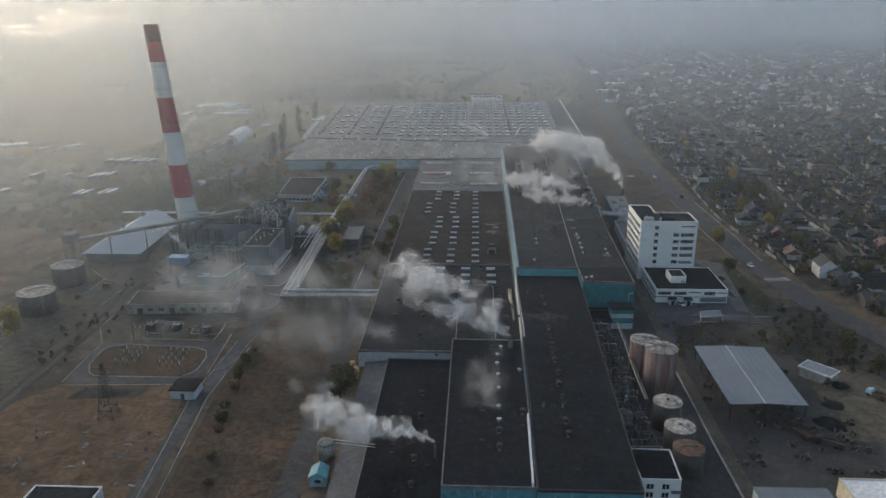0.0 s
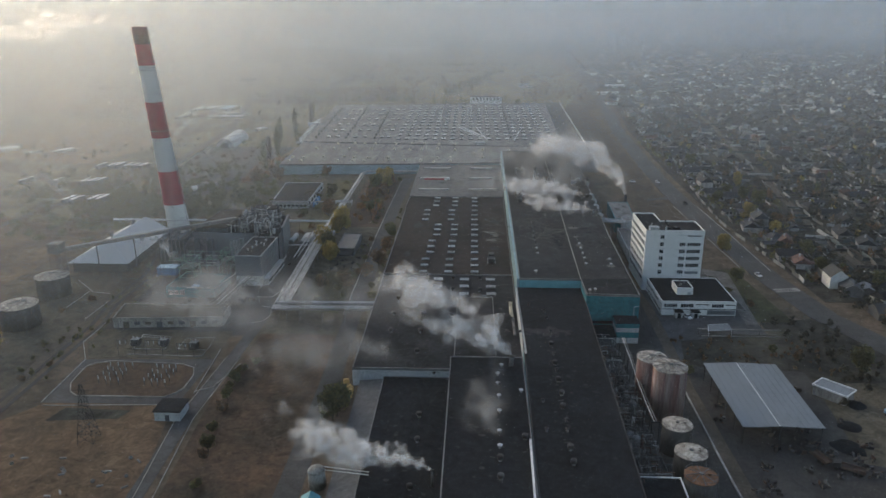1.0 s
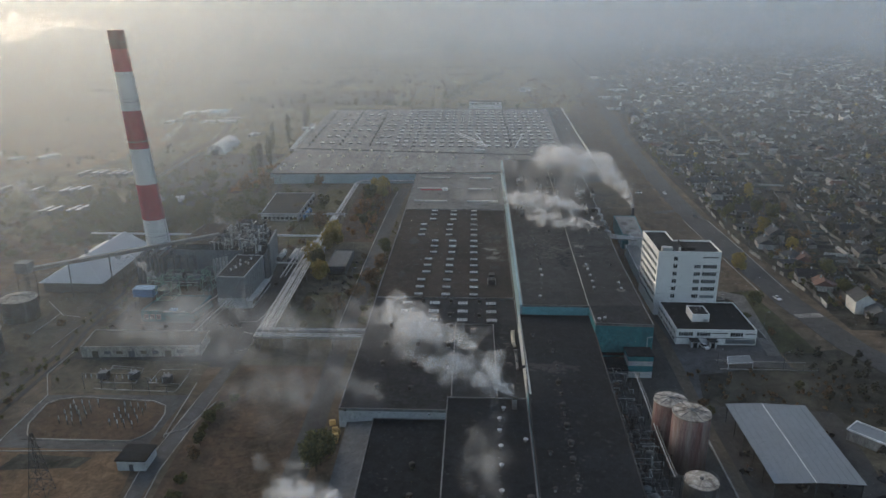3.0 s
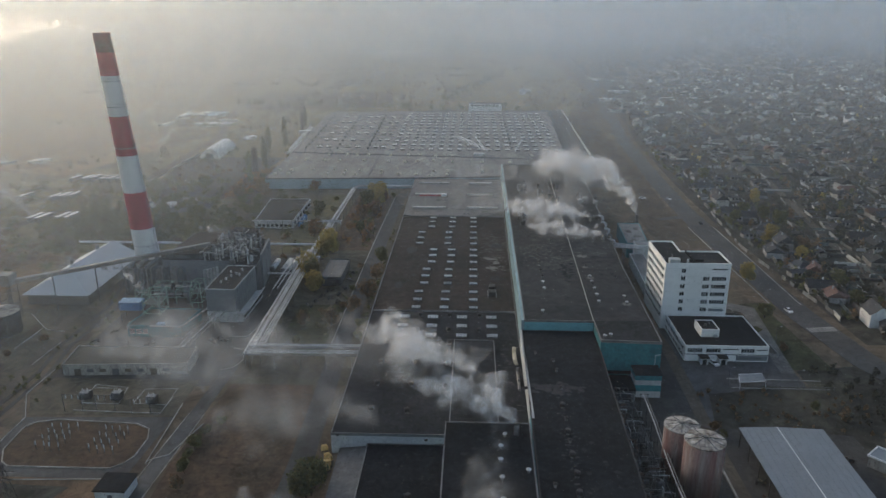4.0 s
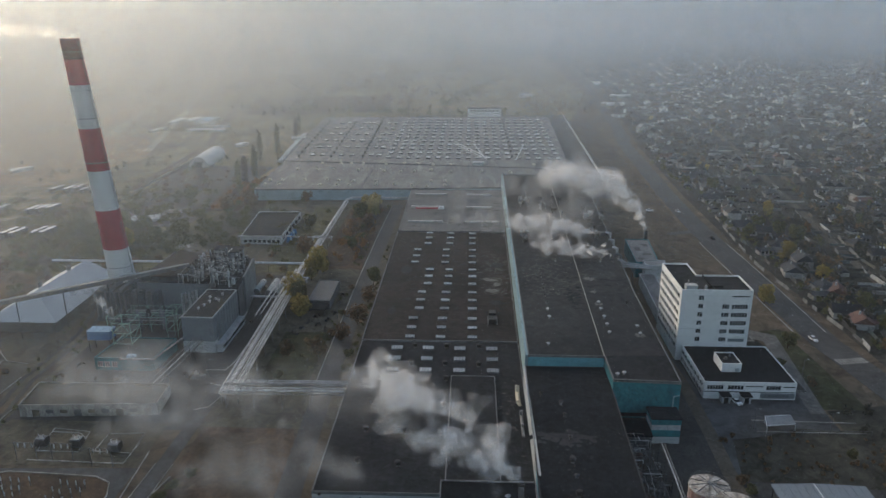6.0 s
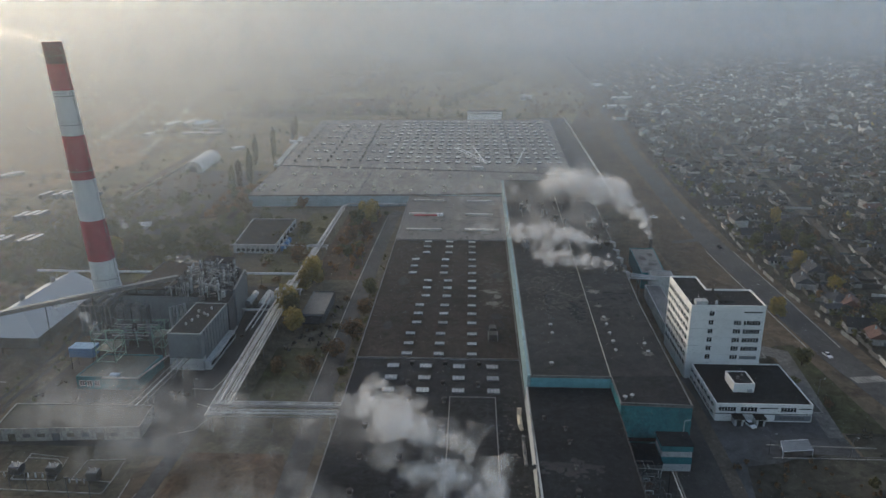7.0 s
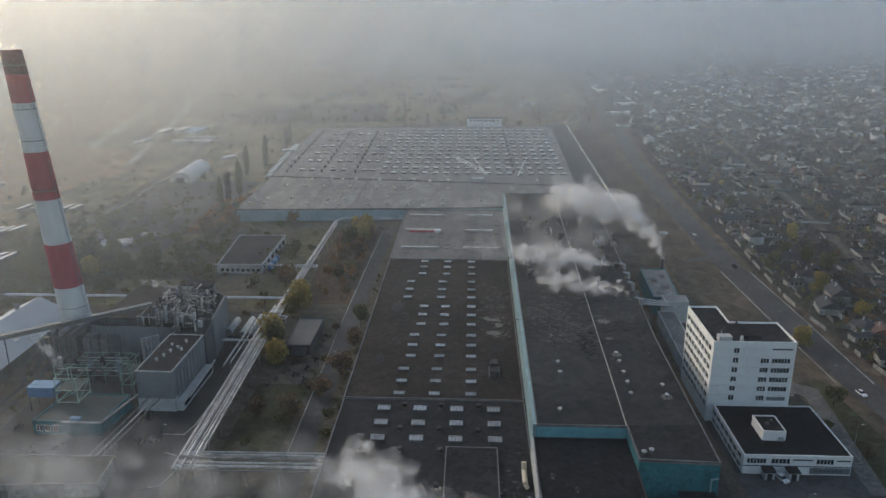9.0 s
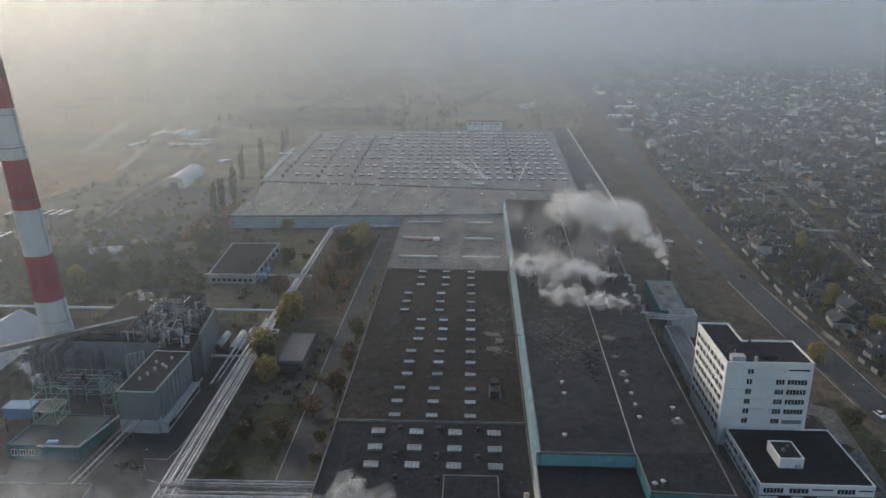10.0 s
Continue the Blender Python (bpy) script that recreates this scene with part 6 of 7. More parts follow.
part("wall", Shape().box(-4, 4, -3.8, 3.8, 0, 3.2), M_WALL_PALE, hut)
part("roof", Shape().box(-4.4, 4.4, -4.2, 4.2, 3.2, 3.5), M_ROOF_BLACK, hut)
part("door", Shape().box(-0.6, 0.6, -3.9, -3.8, 0, 2.1), M_DARKPANEL, hut)
sw = flat_block("depot", [(-129.5, -170), (-112, -170), (-112, -138), (-129.5, -138)], 0, 5, M_WALL_PALE, M_ROOF_DARK, "pale depot with a dark lipped flat roof", edge=M_WHITE_METAL)


def pylon(x, y, h, w, label):
    p = thing("lattice_pylon", (x, y, 0), label, "pylon")
    s = Shape()
    n = 6
    for k in range(n):
        z0, z1 = h * k / n, h * (k + 1) / n
        w0, w1 = w * (1 - 0.88 * k / n), w * (1 - 0.88 * (k + 1) / n)
        c0, c1 = [(-w0, -w0), (w0, -w0), (w0, w0), (-w0, w0)], [(-w1, -w1), (w1, -w1), (w1, w1), (-w1, w1)]
        for i in range(4):
            j = (i + 1) % 4
            s.beam((*c0[i], z0), (*c1[i], z1), .09).beam((*c0[i], z0), (*c1[j], z1), .08).beam((*c0[j], z0), (*c1[i], z1), .08).beam((*c1[i], z1), (*c1[j], z1), .08)
    part("lattice", s, M_DARKSTEEL, p)
    part("crossarm", Shape().beam((-3, 0, h * .9), (3, 0, h * .9), .12).beam((-2.2, 0, h * .78), (2.2, 0, h * .78), .12), M_DARKSTEEL, p)
    return p


pylon(-131, -96, 18.5, 2.4, "dark steel lattice pylon on the dry field")
for x, y in ((-330, 760), (-255, 980), (-420, 560), (-360, 1250)):
    pylon(x, y, 34, 4, "distant lattice power pylon fading into the haze")
rng = random.Random(5)
post = Shape().lathe(0, 0, [(0.12, 0), (0.12, 1.6)], 6).mesh("insulator_post", M_STEEL)
disc = Shape().lathe(0, 0, [(0.16, 1.6), (0.22, 1.8), (0.13, 2.0), (0.22, 2.2), (0.13, 2.4), (0.22, 2.6), (0.1, 3.0)], 8).mesh("insulator", M_WALL_PALE)
for cx, cy in ((-141, -57), (-124.5, -58)):
    for i in range(4):
        for j in range(4):
            p = new("insulator_post", post)
            p.location = (cx - 4 + 2.4 * i + rng.uniform(-.3, .3), cy - 5 + 3.4 * j + rng.uniform(-.5, .5), 0)
            tagged(p, "grey insulator post in the switchyard", "insulator", "switchyard posts")
            d = new("insulator", disc)
            d.parent = p
for x, y in ((-145, -40), (-134.4, -40), (-122, -42)):
    g = thing("switch_gantry", (x, y, 0), "grey steel busbar gantry in the switchyard", "gantry")
    part("frame", Shape().beam((-3, 0, 0), (-3, 0, 6), .15).beam((3, 0, 0), (3, 0, 6), .15).beam((-3.4, 0, 6), (3.4, 0, 6), .15), M_STEEL, g)
    for k in (-2, 0, 2):
        part("insulator", Shape().lathe(k, 0, [(0.15, 4.4), (0.25, 5.0), (0.15, 5.9)], 8), M_WHITECOWL, g)
    t = thing("transformer", (x, y + 8, 0), "grey finned transformer on a kerbed pad", "transformer")
    part("pad", Shape().box(-3, 3, -3, 3, 0, .15), M_WORKS, t)
    part("body", Shape().box(-1.5, 1.5, -1.1, 1.1, .25, 2.8), M_GREYPANEL, t)
    fin = Shape()
    for k in range(8):
        fin.box(-1.4 + .4 * k, -1.3 + .4 * k, -1.7, 1.7, .6, 2.5)
    part("fin", fin, M_STEEL, t)
    part("bushing", Shape().lathe(-.8, 0, [(.15, 2.8), (.2, 3.8)], 8).lathe(.8, 0, [(.15, 2.8), (.2, 3.8)], 8), M_WHITECOWL, t)

# pipe racks
main_rack = thing("pipe_rack", (0, 0, 0), "long rack of foil-clad pipes on steel trestles", "pipe rack")
for k, dx in enumerate((-2.6, -1.5, -0.4, 0.8, 1.9, 2.9)):
    r = (0.42, 0.3, 0.5, 0.28, 0.42, 0.3)[k]
    y1 = 250 - 1.5 * k if k in (2, 4) else (112 if k in (0, 5) else 168)
    part("pipe", Shape().rod((-96.5 + dx, -8, 5 + r), (-98.6 + dx, 76, 5 + r), r).rod((-98.6 + dx, 76, 5 + r), (-99 + dx * .8, y1, 5 + r), r), M_PIPE, main_rack)
part("pipe", Shape().rod((-99.2, 248, 5.4), (-96, 254.5, 5.4), .7).rod((-96, 254.5, 5.4), (-59, 255, 5.4), .7).rod((-99, 170, 5.4), (-99.2, 248, 5.4), .75), M_PIPE, main_rack)
for i in range(22):
    y = -6 + 12 * i
    if y > 250:
        break
    x = -96.5 - min(max(y, 0), 76) * 0.027
    part("trestle", Shape().beam((x - 2.8, y, 0), (x - 2.8, y, 5), .16).beam((x + 2.8, y, 0), (x + 2.8, y, 5), .16).beam((x - 3.4, y, 4.9), (x + 3.4, y, 4.9), .18), M_STEEL, main_rack)
for y, w in ((95, 4.5), (160, 4)):
    s = Shape()
    for a, b in (((-w - 99, y), (w - 97, y)), ((w - 97, y), (w - 97, y + 3)), ((w - 97, y + 3), (-w - 99, y + 3)), ((-w - 99, y + 3), (-w - 99, y))):
        s.rod((*a, 6.6), (*b, 6.6), .3)
    for x in (-w - 99, w - 97):
        s.rod((x, y, 5), (x, y, 6.6), .3)
    part("expansion_loop", s, M_PIPE, main_rack)
cross = thing("pipe_rack", (0, 0, 0), "cross rack of foil-clad pipes meeting the factory hall", "pipe rack")
for k, y in enumerate((-8.4, -6.6, -4.6, -2.6, -0.8, 0.6)):
    r = (.25, .42, .3, .5, .3, .25)[k]
    part("pipe", Shape().rod((-99, y, 5.2 + r), (-58.5, y + .4, 5.2 + r), r), M_PIPE if k % 3 else M_STEEL, cross)
for i in range(5):
    x = -97 + 9.2 * i
    part("trestle", Shape().beam((x, -8.6, 0), (x, -8.6, 5.1), .16).beam((x, .8, 0), (x, .8, 5.1), .16).beam((x, -9, 5.1), (x, 1.2, 5.1), .18).beam((x, -8.6, 0), (x, .8, 5.1), .1), M_STEEL, cross)
for y, x0, x1, z, r, label in ((120.5, -225, -97, 5.6, .6, "long white lagged pipe on posts crossing the works"), (77, -113, -98, 5.2, .4, "short foil-clad pipe run to the boiler house"), (166.5, -146, -100, 5, .35, "grey pipe run past the flat-roofed block")):
    w = thing("pipeline", (0, 0, 0), label, "pipeline")
    part("pipe", Shape().rod((x0, y, z), (x1, y, z), r), M_WHITE_METAL if r == .6 else M_PIPE, w)
    part("pipe", Shape().rod((x0, y + 1.4, z - .2), (x1, y + 1.4, z - .2), r * .5), M_PIPE, w)
    ps = Shape()
    for i in range(int((x1 - x0) / 9) + 1):
        ps.beam((x0 + 9 * i, y, 0), (x0 + 9 * i, y, z - r), .16)
    part("post", ps, M_STEEL, w)
run = thing("pipeline", (0, 0, 0), "foil-clad pipes along the boiler house wall", "pipeline")
part("pipe", Shape().rod((-109.6, 34, 4.5), (-109.8, 60, 5), .35).rod((-104, 52, 7), (-104.5, 94, 7), .3).rod((-103, 56, 6), (-103.2, 90, 6), .22), M_PIPE, run)
part("post", Shape().beam((-104, 60, 0), (-104, 60, 7), .16).beam((-104, 76, 0), (-104, 76, 7), .16).beam((-104.3, 90, 0), (-104.3, 90, 7), .16).beam((-109.7, 44, 0), (-109.7, 44, 4.4), .16), M_STEEL, run)
for x, y0, y1 in ((-108.6, 88, 104), (-105.4, 87, 107), (-114.6, 90, 103)):
    c = thing("horizontal_tank", (x, (y0 + y1) / 2, 0), "pale horizontal cylinder tank on concrete saddles", "tank", "cylinder tanks")
    L = (y1 - y0) / 2
    part("shell", Shape().rod((0, -L, 2.5), (0, L, 2.5), 1.35, 1.35, 20), M_WALL_PALE, c, "", True)
    part("end_cap", Shape().rod((0, -L - .5, 2.5), (0, -L, 2.5), .7, 1.35, 20).rod((0, L, 2.5), (0, L + .5, 2.5), 1.35, .7, 20), M_STEEL, c)
    part("saddle", Shape().box(-1.2, 1.2, -L * .6 - .3, -L * .6 + .3, 0, 1.6).box(-1.2, 1.2, L * .6 - .3, L * .6 + .3, 0, 1.6), M_PAVE, c)
wk = flat_block("workshop", [(-88, 76), (-78.5, 76), (-78.5, 102), (-88, 102)], 0, 3.8, M_DARKPANEL, M_SHEETGREY, "low dark workshop with a grey roof beside the lane")
part("canopy", Shape().box(-86.5, -79, 68, 75.9, 2.9, 3.1), M_ROOF_DARK, wk)
part("post", Shape().beam((-86, 68.3, 0), (-86, 68.3, 2.9), .12).beam((-79.5, 68.3, 0), (-79.5, 68.3, 2.9), .12), M_STEEL, wk)
blk = flat_block("flat_roofed_block", [(-145, 167.6), (-122.4, 167.2), (-123.2, 221), (-149, 220)], 0, 4.2, M_WALL_PALE, M_ROOF_DARK, "flat-roofed block with pale walls and blue ground-floor plant", lip=0.4, edge=M_WALL_PALE)
for j in range(6):
    part("window", Shape().box(-122.9, -122.2, 172 + 8 * j, 175 + 8 * j, 1.6, 3.2), M_GLASS_DARK, blk)
for j in range(8):
    part("window", Shape().box(-143 + 2.6 * j, -141.4 + 2.6 * j, 167.2, 167.7, 1.2, 2.6), M_GLASS_DARK, blk)
for i in range(5):
    bl = thing("blue_vessel", (-119.6, 172 + 4 * i, 0), "blue painted pump vessel beside the block", "vessel", "blue pump vessels")
    part("body", Shape().lathe(0, 0, [(1.1, 0.2), (1.1, 2.4), (.6, 3.0)], 12), M_PALEBLUE if i % 2 else M_BLUE, bl, "", True)
    part("foot", Shape().box(-1.2, 1.2, -1.2, 1.2, 0, .2), M_PAVE, bl)

hang = thing("arched_hangar", (-243, 399, 0), "white arched sheet-metal hangar on the pale yard", "hangar", "", "", 3)
n = 14
arc = [(8.2 * math.cos(math.pi * i / n), 8.6 * math.sin(math.pi * i / n)) for i in range(n + 1)]
hs = Shape()
for i in range(n):
    (x0, z0), (x1, z1) = arc[i], arc[i + 1]
    hs.add([(x0, -27, z0), (x1, -27, z1), (x1, 27, z1), (x0, 27, z0)], [(0, 3, 2, 1)])
part("vault", hs, M_WHITE_METAL, hang)
part("gable", Shape().add([(x, -26.8, z) for x, z in arc], [tuple(range(n + 1))]), M_WALL_PALE, hang)
part("gable", Shape().add([(x, 26.8, z) for x, z in arc], [tuple(range(n, -1, -1))]), M_WALL_PALE, hang)
part("door", Shape().box(-3, 3, -27.1, -26.85, 0, 4.6), M_DARKPANEL, hang)
for x, y, w, d, h, rz, roof in ((-351, 560, 26, 7, 4, 70, M_WHITE_METAL), (-356, 628, 8, 30, 4, -8, M_WHITE_METAL), (-340, 640, 8, 30, 4, -8, M_WHITE_METAL), (-320, 628, 14, 34, 6, -8, M_PALEBLUE), (-300, 560, 40, 8, 4, 4, M_WHITE_METAL), (-300, 585, 34, 8, 4, 4, M_WALL_PALE),
                               (-437, 358, 24, 12, 4, 30, M_WHITE_METAL), (-378, 352, 5, 18, 4, -30, M_WHITE_METAL), (-402, 345, 4, 14, 3, -30, M_WALL_PALE), (-236, 474, 4, 14, 4, -30, M_WHITE_METAL), (-188, 508, 14, 6, 5, 0, M_WHITE_METAL),
                               (-218, 214, 16, 10, 3, 20, M_WALL_PALE), (-205, 232, 12, 6, 2.5, 12, M_ROOF_GREY), (-232, 226, 8, 5, 2.5, -15, M_PATCH), (-185, 470, 4, 150, 3, 4, M_WALL_PALE),
                               (60, 895, 16, 26, 9, 0, M_ROOF_GREY), (172, 800, 30, 10, 6, 10, M_WHITE_METAL), (200, 900, 28, 12, 6, 8, M_WHITE_METAL), (160, 690, 18, 12, 6, 8, M_HROOF_RED)):
    o = thing("depot_shed", (x, y, 0), "low depot shed with a pale sheet roof on open ground", "shed", "", "", rz)
    h *= .6
    part("wall", Shape().box(-w / 2, w / 2, -d / 2, d / 2, 0, h), M_WALL_PALE, o)
    part("roof", Shape().add([(-w / 2 - .3, -d / 2 - .3, h), (w / 2 + .3, -d / 2 - .3, h), (w / 2 + .3, d / 2 + .3, h), (-w / 2 - .3, d / 2 + .3, h), (-w / 2 - .3, 0, h + .6), (w / 2 + .3, 0, h + .6)], [(0, 1, 5, 4), (2, 3, 4, 5), (1, 2, 5), (3, 0, 4), (3, 2, 1, 0)]), roof, o)

kiosk = thing("kiosk", (-58.6, -126.5, 0), "small teal gabled kiosk with a pale roof", "kiosk")
part("wall", Shape().box(-2.2, 2.2, -2.4, 2.4, 0, 3), M_TEAL_PALE, kiosk)
part("roof", Shape().add([(-2.5, -2.7, 3), (2.5, -2.7, 3), (2.5, 2.7, 3), (-2.5, 2.7, 3), (0, -2.7, 4.6), (0, 2.7, 4.6)], [(0, 1, 4), (1, 2, 5, 4), (2, 3, 5), (3, 0, 4, 5), (3, 2, 1, 0)]), M_TEALPANEL, kiosk)
part("window", Shape().box(-.8, .8, -2.46, -2.4, 1.2, 2.2), M_GLASS_DARK, kiosk)
silo = thing("silo", (-58.9, -115.4, 0), "squat pale tank with a domed top by the lane", "silo")
part("shell", Shape().lathe(0, 0, [(2.3, 0), (2.3, 4.8)], 28), M_WHITEWASH, silo, "", True)
part("dome", Shape().lathe(0, 0, [(2.35, 4.8), (2.0, 5.4), (1.2, 5.9), (.1, 6.1)], 28), M_WHITEWASH, silo, "", True)
part("pipe", Shape().rod((2.0, .6, 5.6), (14, 0, 4.6), .16).rod((2.2, -.3, 5.2), (14, -1, 4.4), .12), M_PIPE, silo)
rng = random.Random(77)
for i in range(9):
    pile = part("timber_crate", Shape().box(-1.0, 1.0, -.6, .6, 0, .9).box(-.9, .8, -.5, .5, .9, 1.5), M_YELLOW)
    pile.matrix_world = pose(-59 + rng.uniform(-1.5, 1.5), -64 + rng.uniform(-6, 6), 0.05, 0, 0, rng.uniform(0, 90))
    tagged(pile, "yellow timber crates stacked beside the hall", "crates", "timber crates")
for i in range(26):
    x, y = rng.uniform(-150, -108), rng.uniform(-134, -104)
    r = part("concrete_ring", Shape().lathe(0, 0, [(.55, 0), (.55, .5), (.42, .5), (.42, .05)], 14) if i % 2 else Shape().box(-.9, .9, -.25, .25, 0, .3), M_PAVE if i % 3 else M_KERB)
    r.matrix_world = pose(x, y, 0.05, 0, 0, rng.uniform(0, 180))
    tagged(r, "pale concrete ring or block dumped on the field", "concrete block", "dumped concrete")
for x, y in ((70.3, -14.9), (93, -16.3), (99.5, 20), (-74, 28), (-73.5, 66), (-73, 150), (-110, 12), (110, 110), (110, 60), (127, 118), (127, 160)):
    lp = thing("street_lamp", (x, y, 0), "slim grey lamp post with a small bracket head", "lamp post", "lamp posts")
    part("pole", Shape().rod((0, 0, 0), (0, 0, 7), .09, .06), M_STEEL, lp)
    part("arm", Shape().rod((0, 0, 6.9), (1.2, 0, 7.2), .05), M_STEEL, lp)
    part("head", Shape().box(1.0, 1.6, -.12, .12, 7.1, 7.25), M_WALL_PALE, lp)
tagged(part("water", Shape().prism([(-380, 1770), (-250, 1730), (-120, 1760), (-105, 1800), (-160, 1950), (-265, 2060), (-330, 1950)], -0.4, 0.06), M_WATER), "pale still pond far across the plain", "pond", "", "structure")

# ---- trees ----
def leaf_cloud(shape, rng, cx, cy, cz, rx, rz, n, size):
    """Many small tilted leaf clumps inside an uneven ellipsoid with gaps."""
    lobes = [(rng.uniform(-.55, .55), rng.uniform(-.55, .55), rng.uniform(-.6, .6), rng.uniform(.42, .66)) for _ in range(12)]
    for _ in range(n):
        lx, ly, lz, lr = rng.choice(lobes)
        d = Vector((rng.gauss(0, 1), rng.gauss(0, 1), rng.gauss(0, 1))).normalized() * lr * rng.uniform(.55, 1.0)
        c = Vector((cx + (lx + d.x) * rx, cy + (ly + d.y) * rx, cz + (lz + d.z) * rz))
        u = Vector((rng.gauss(0, 1), rng.gauss(0, 1), rng.gauss(0, .6))).normalized() * size * rng.uniform(.6, 1.4)
        w = u.orthogonal().normalized() * size * rng.uniform(.4, .9)
        shape.add([c - u, c - w, c + u, c + w + Vector((0, 0, size * .3))], [(0, 1, 2), (0, 2, 3)])


def tree_proto(seed, h, rx, leaf, leaves, size, slim=1.0):
    rng = random.Random(seed)
    t = thing("tree", (0, 0, -50), "tree", "tree")
    tr = Shape().rod((0, 0, 0), (.15, .1, h * .45), .22 * h / 9, .13 * h / 9).rod((.15, .1, h * .45), (0, 0, h * .85), .13 * h / 9, .03)
    for i in range(7):
        a, z = rng.uniform(0, 6.28), h * rng.uniform(.3, .7)
        tr.rod((.1, .05, z), (math.cos(a) * rx * .7, math.sin(a) * rx * .7, z + h * .2), .08 * h / 9, .02, 5)
    part("trunk", tr, M_BARK, t)
    cr = Shape()
    leaf_cloud(cr, rng, 0, 0, h * .58, rx, h * .44 * slim, int(leaves * 1.7), size)
    part("crown", cr, leaf, t)
    return t


PROTO = {
    "gold": [tree_proto(1, 8, 3.4, M_LEAF_GOLD, 900, .38), tree_proto(2, 7, 3.0, M_LEAF_GOLD, 800, .36)],
    "green": [tree_proto(3, 8, 3.2, M_LEAF_GREEN, 900, .38), tree_proto(4, 6, 2.8, M_LEAF_GREEN, 700, .36)],
    "brown": [tree_proto(5, 7, 3.2, M_LEAF_BROWN, 600, .34), tree_proto(6, 6, 2.6, M_LEAF_BROWN, 520, .34)],
    "poplar": [tree_proto(7, 16, 2.0, M_LEAF_GREEN, 900, .42, 1.25), tree_proto(8, 13, 1.6, M_LEAF_DARK, 700, .4, 1.25)],
    "bush": [tree_proto(9, 2.8, 1.7, M_LEAF_GREEN, 260, .26), tree_proto(10, 2.4, 1.5, M_LEAF_BROWN, 220, .26)],
}
LABELS = {"gold": "yellowing deciduous tree with an open crown", "green": "dull green tree with an uneven crown", "brown": "thin brown autumn tree", "poplar": "tall slim poplar with sparse leaves", "bush": "low scrubby bush in dry grass"}
rng = random.Random(99)


def plant(kind, x, y, s=1.0):
    p = copy_thing(rng.choice(PROTO[kind]), pose(x, y, 0, 0, 0, rng.uniform(0, 360)) @ Matrix.Diagonal((s, s, s * rng.uniform(.9, 1.15), 1)))
    p.scale = (s, s, s * rng.uniform(.9, 1.15))
    tagged(p, LABELS[kind], "bush" if kind == "bush" else "tree")


for kind, places in {
    "gold": [(-94, 112), (-96, 81), (-80, 244), (-94, 118), (-196, -38), (-89, 66), (150, 120), (146, 150), (168, 236), (112, 90), (-205, 160)],
    "green": [(-59.5, -77), (-92, 78), (-84, 211), (-81, 157), (-63, 103), (-112, 196), (-92, 130), (-60.5, -83), (140, 190), (150, 205), (156, 190), (160, 176), (166, 40), (148, -20), (150, 60), (152, 84), (104, 44), (142, 330), (152, 300), (-203, 253), (-193, 169), (-219, 186), (-171, 188), (-225, 176), (-186, 182), (-210, 195), (-180, 176), (-240, 180), (122, -60), (133, -70), (116, -48), (126, -110), (120, -95)],
    "brown": [(-77, 234), (-84, 190), (-88, 222), (-79, 200), (-64, 60), (-68, 44), (-75, 30), (-63, 84), (-128, 260), (-160, 246), (-166, 256), (-175, 236), (-86, 30), (-106, 150), (160, 140), (176, 200)],
    "poplar": [(-185, 312), (-181, 325), (-190, 428), (-193, 440), (-196, 452), (-199, 405), (-186, 300), (-194, 520), (-200, 560), (-187, 345)],
    "bush": [(-62, 112), (-63, 30), (-62, 18), (-98, -52), (-99, -64), (-97, -78), (-96, -90), (-94, -104), (-91, -118), (-88, -130), (-95, -46), (-72, 70), (-72.5, 48), (-73, 100), (-85, 12), (-88, 40), (-78, 26), (93, -30), (100, -36), (58, -48), (57, -44), (96, 30), (100, 14), (-172, -62), (-168, -50), (-190, -2), (-183, 10)],
}.items():
    for x, y in places:
        plant(kind, x, y, rng.uniform(1.0, 1.5))
for x, y, k in ((-60.2, -78, 1.5), (-60.6, -82, 1.35), (-59.8, -80, 1.2), (-98.5, -60, .7), (-98.8, -57, .6), (-97, -72, .6), (-93.5, -101, .7)):
    plant("green", x, y, k)
for x, y in ((-95.5, 84), (-94.5, 116), (-93, 122), (-83, 236), (-80, 228)):
    plant("gold", x, y, rng.uniform(1.3, 1.7))
for i in range(16):
    plant(rng.choice(("green", "brown", "bush")), rng.uniform(-330, -172), rng.uniform(120, 220), rng.uniform(.7, 1.2))
for protos in PROTO.values():
    for p in protos:
        for o in (*p.children_recursive, p):
            bpy.data.objects.remove(o)

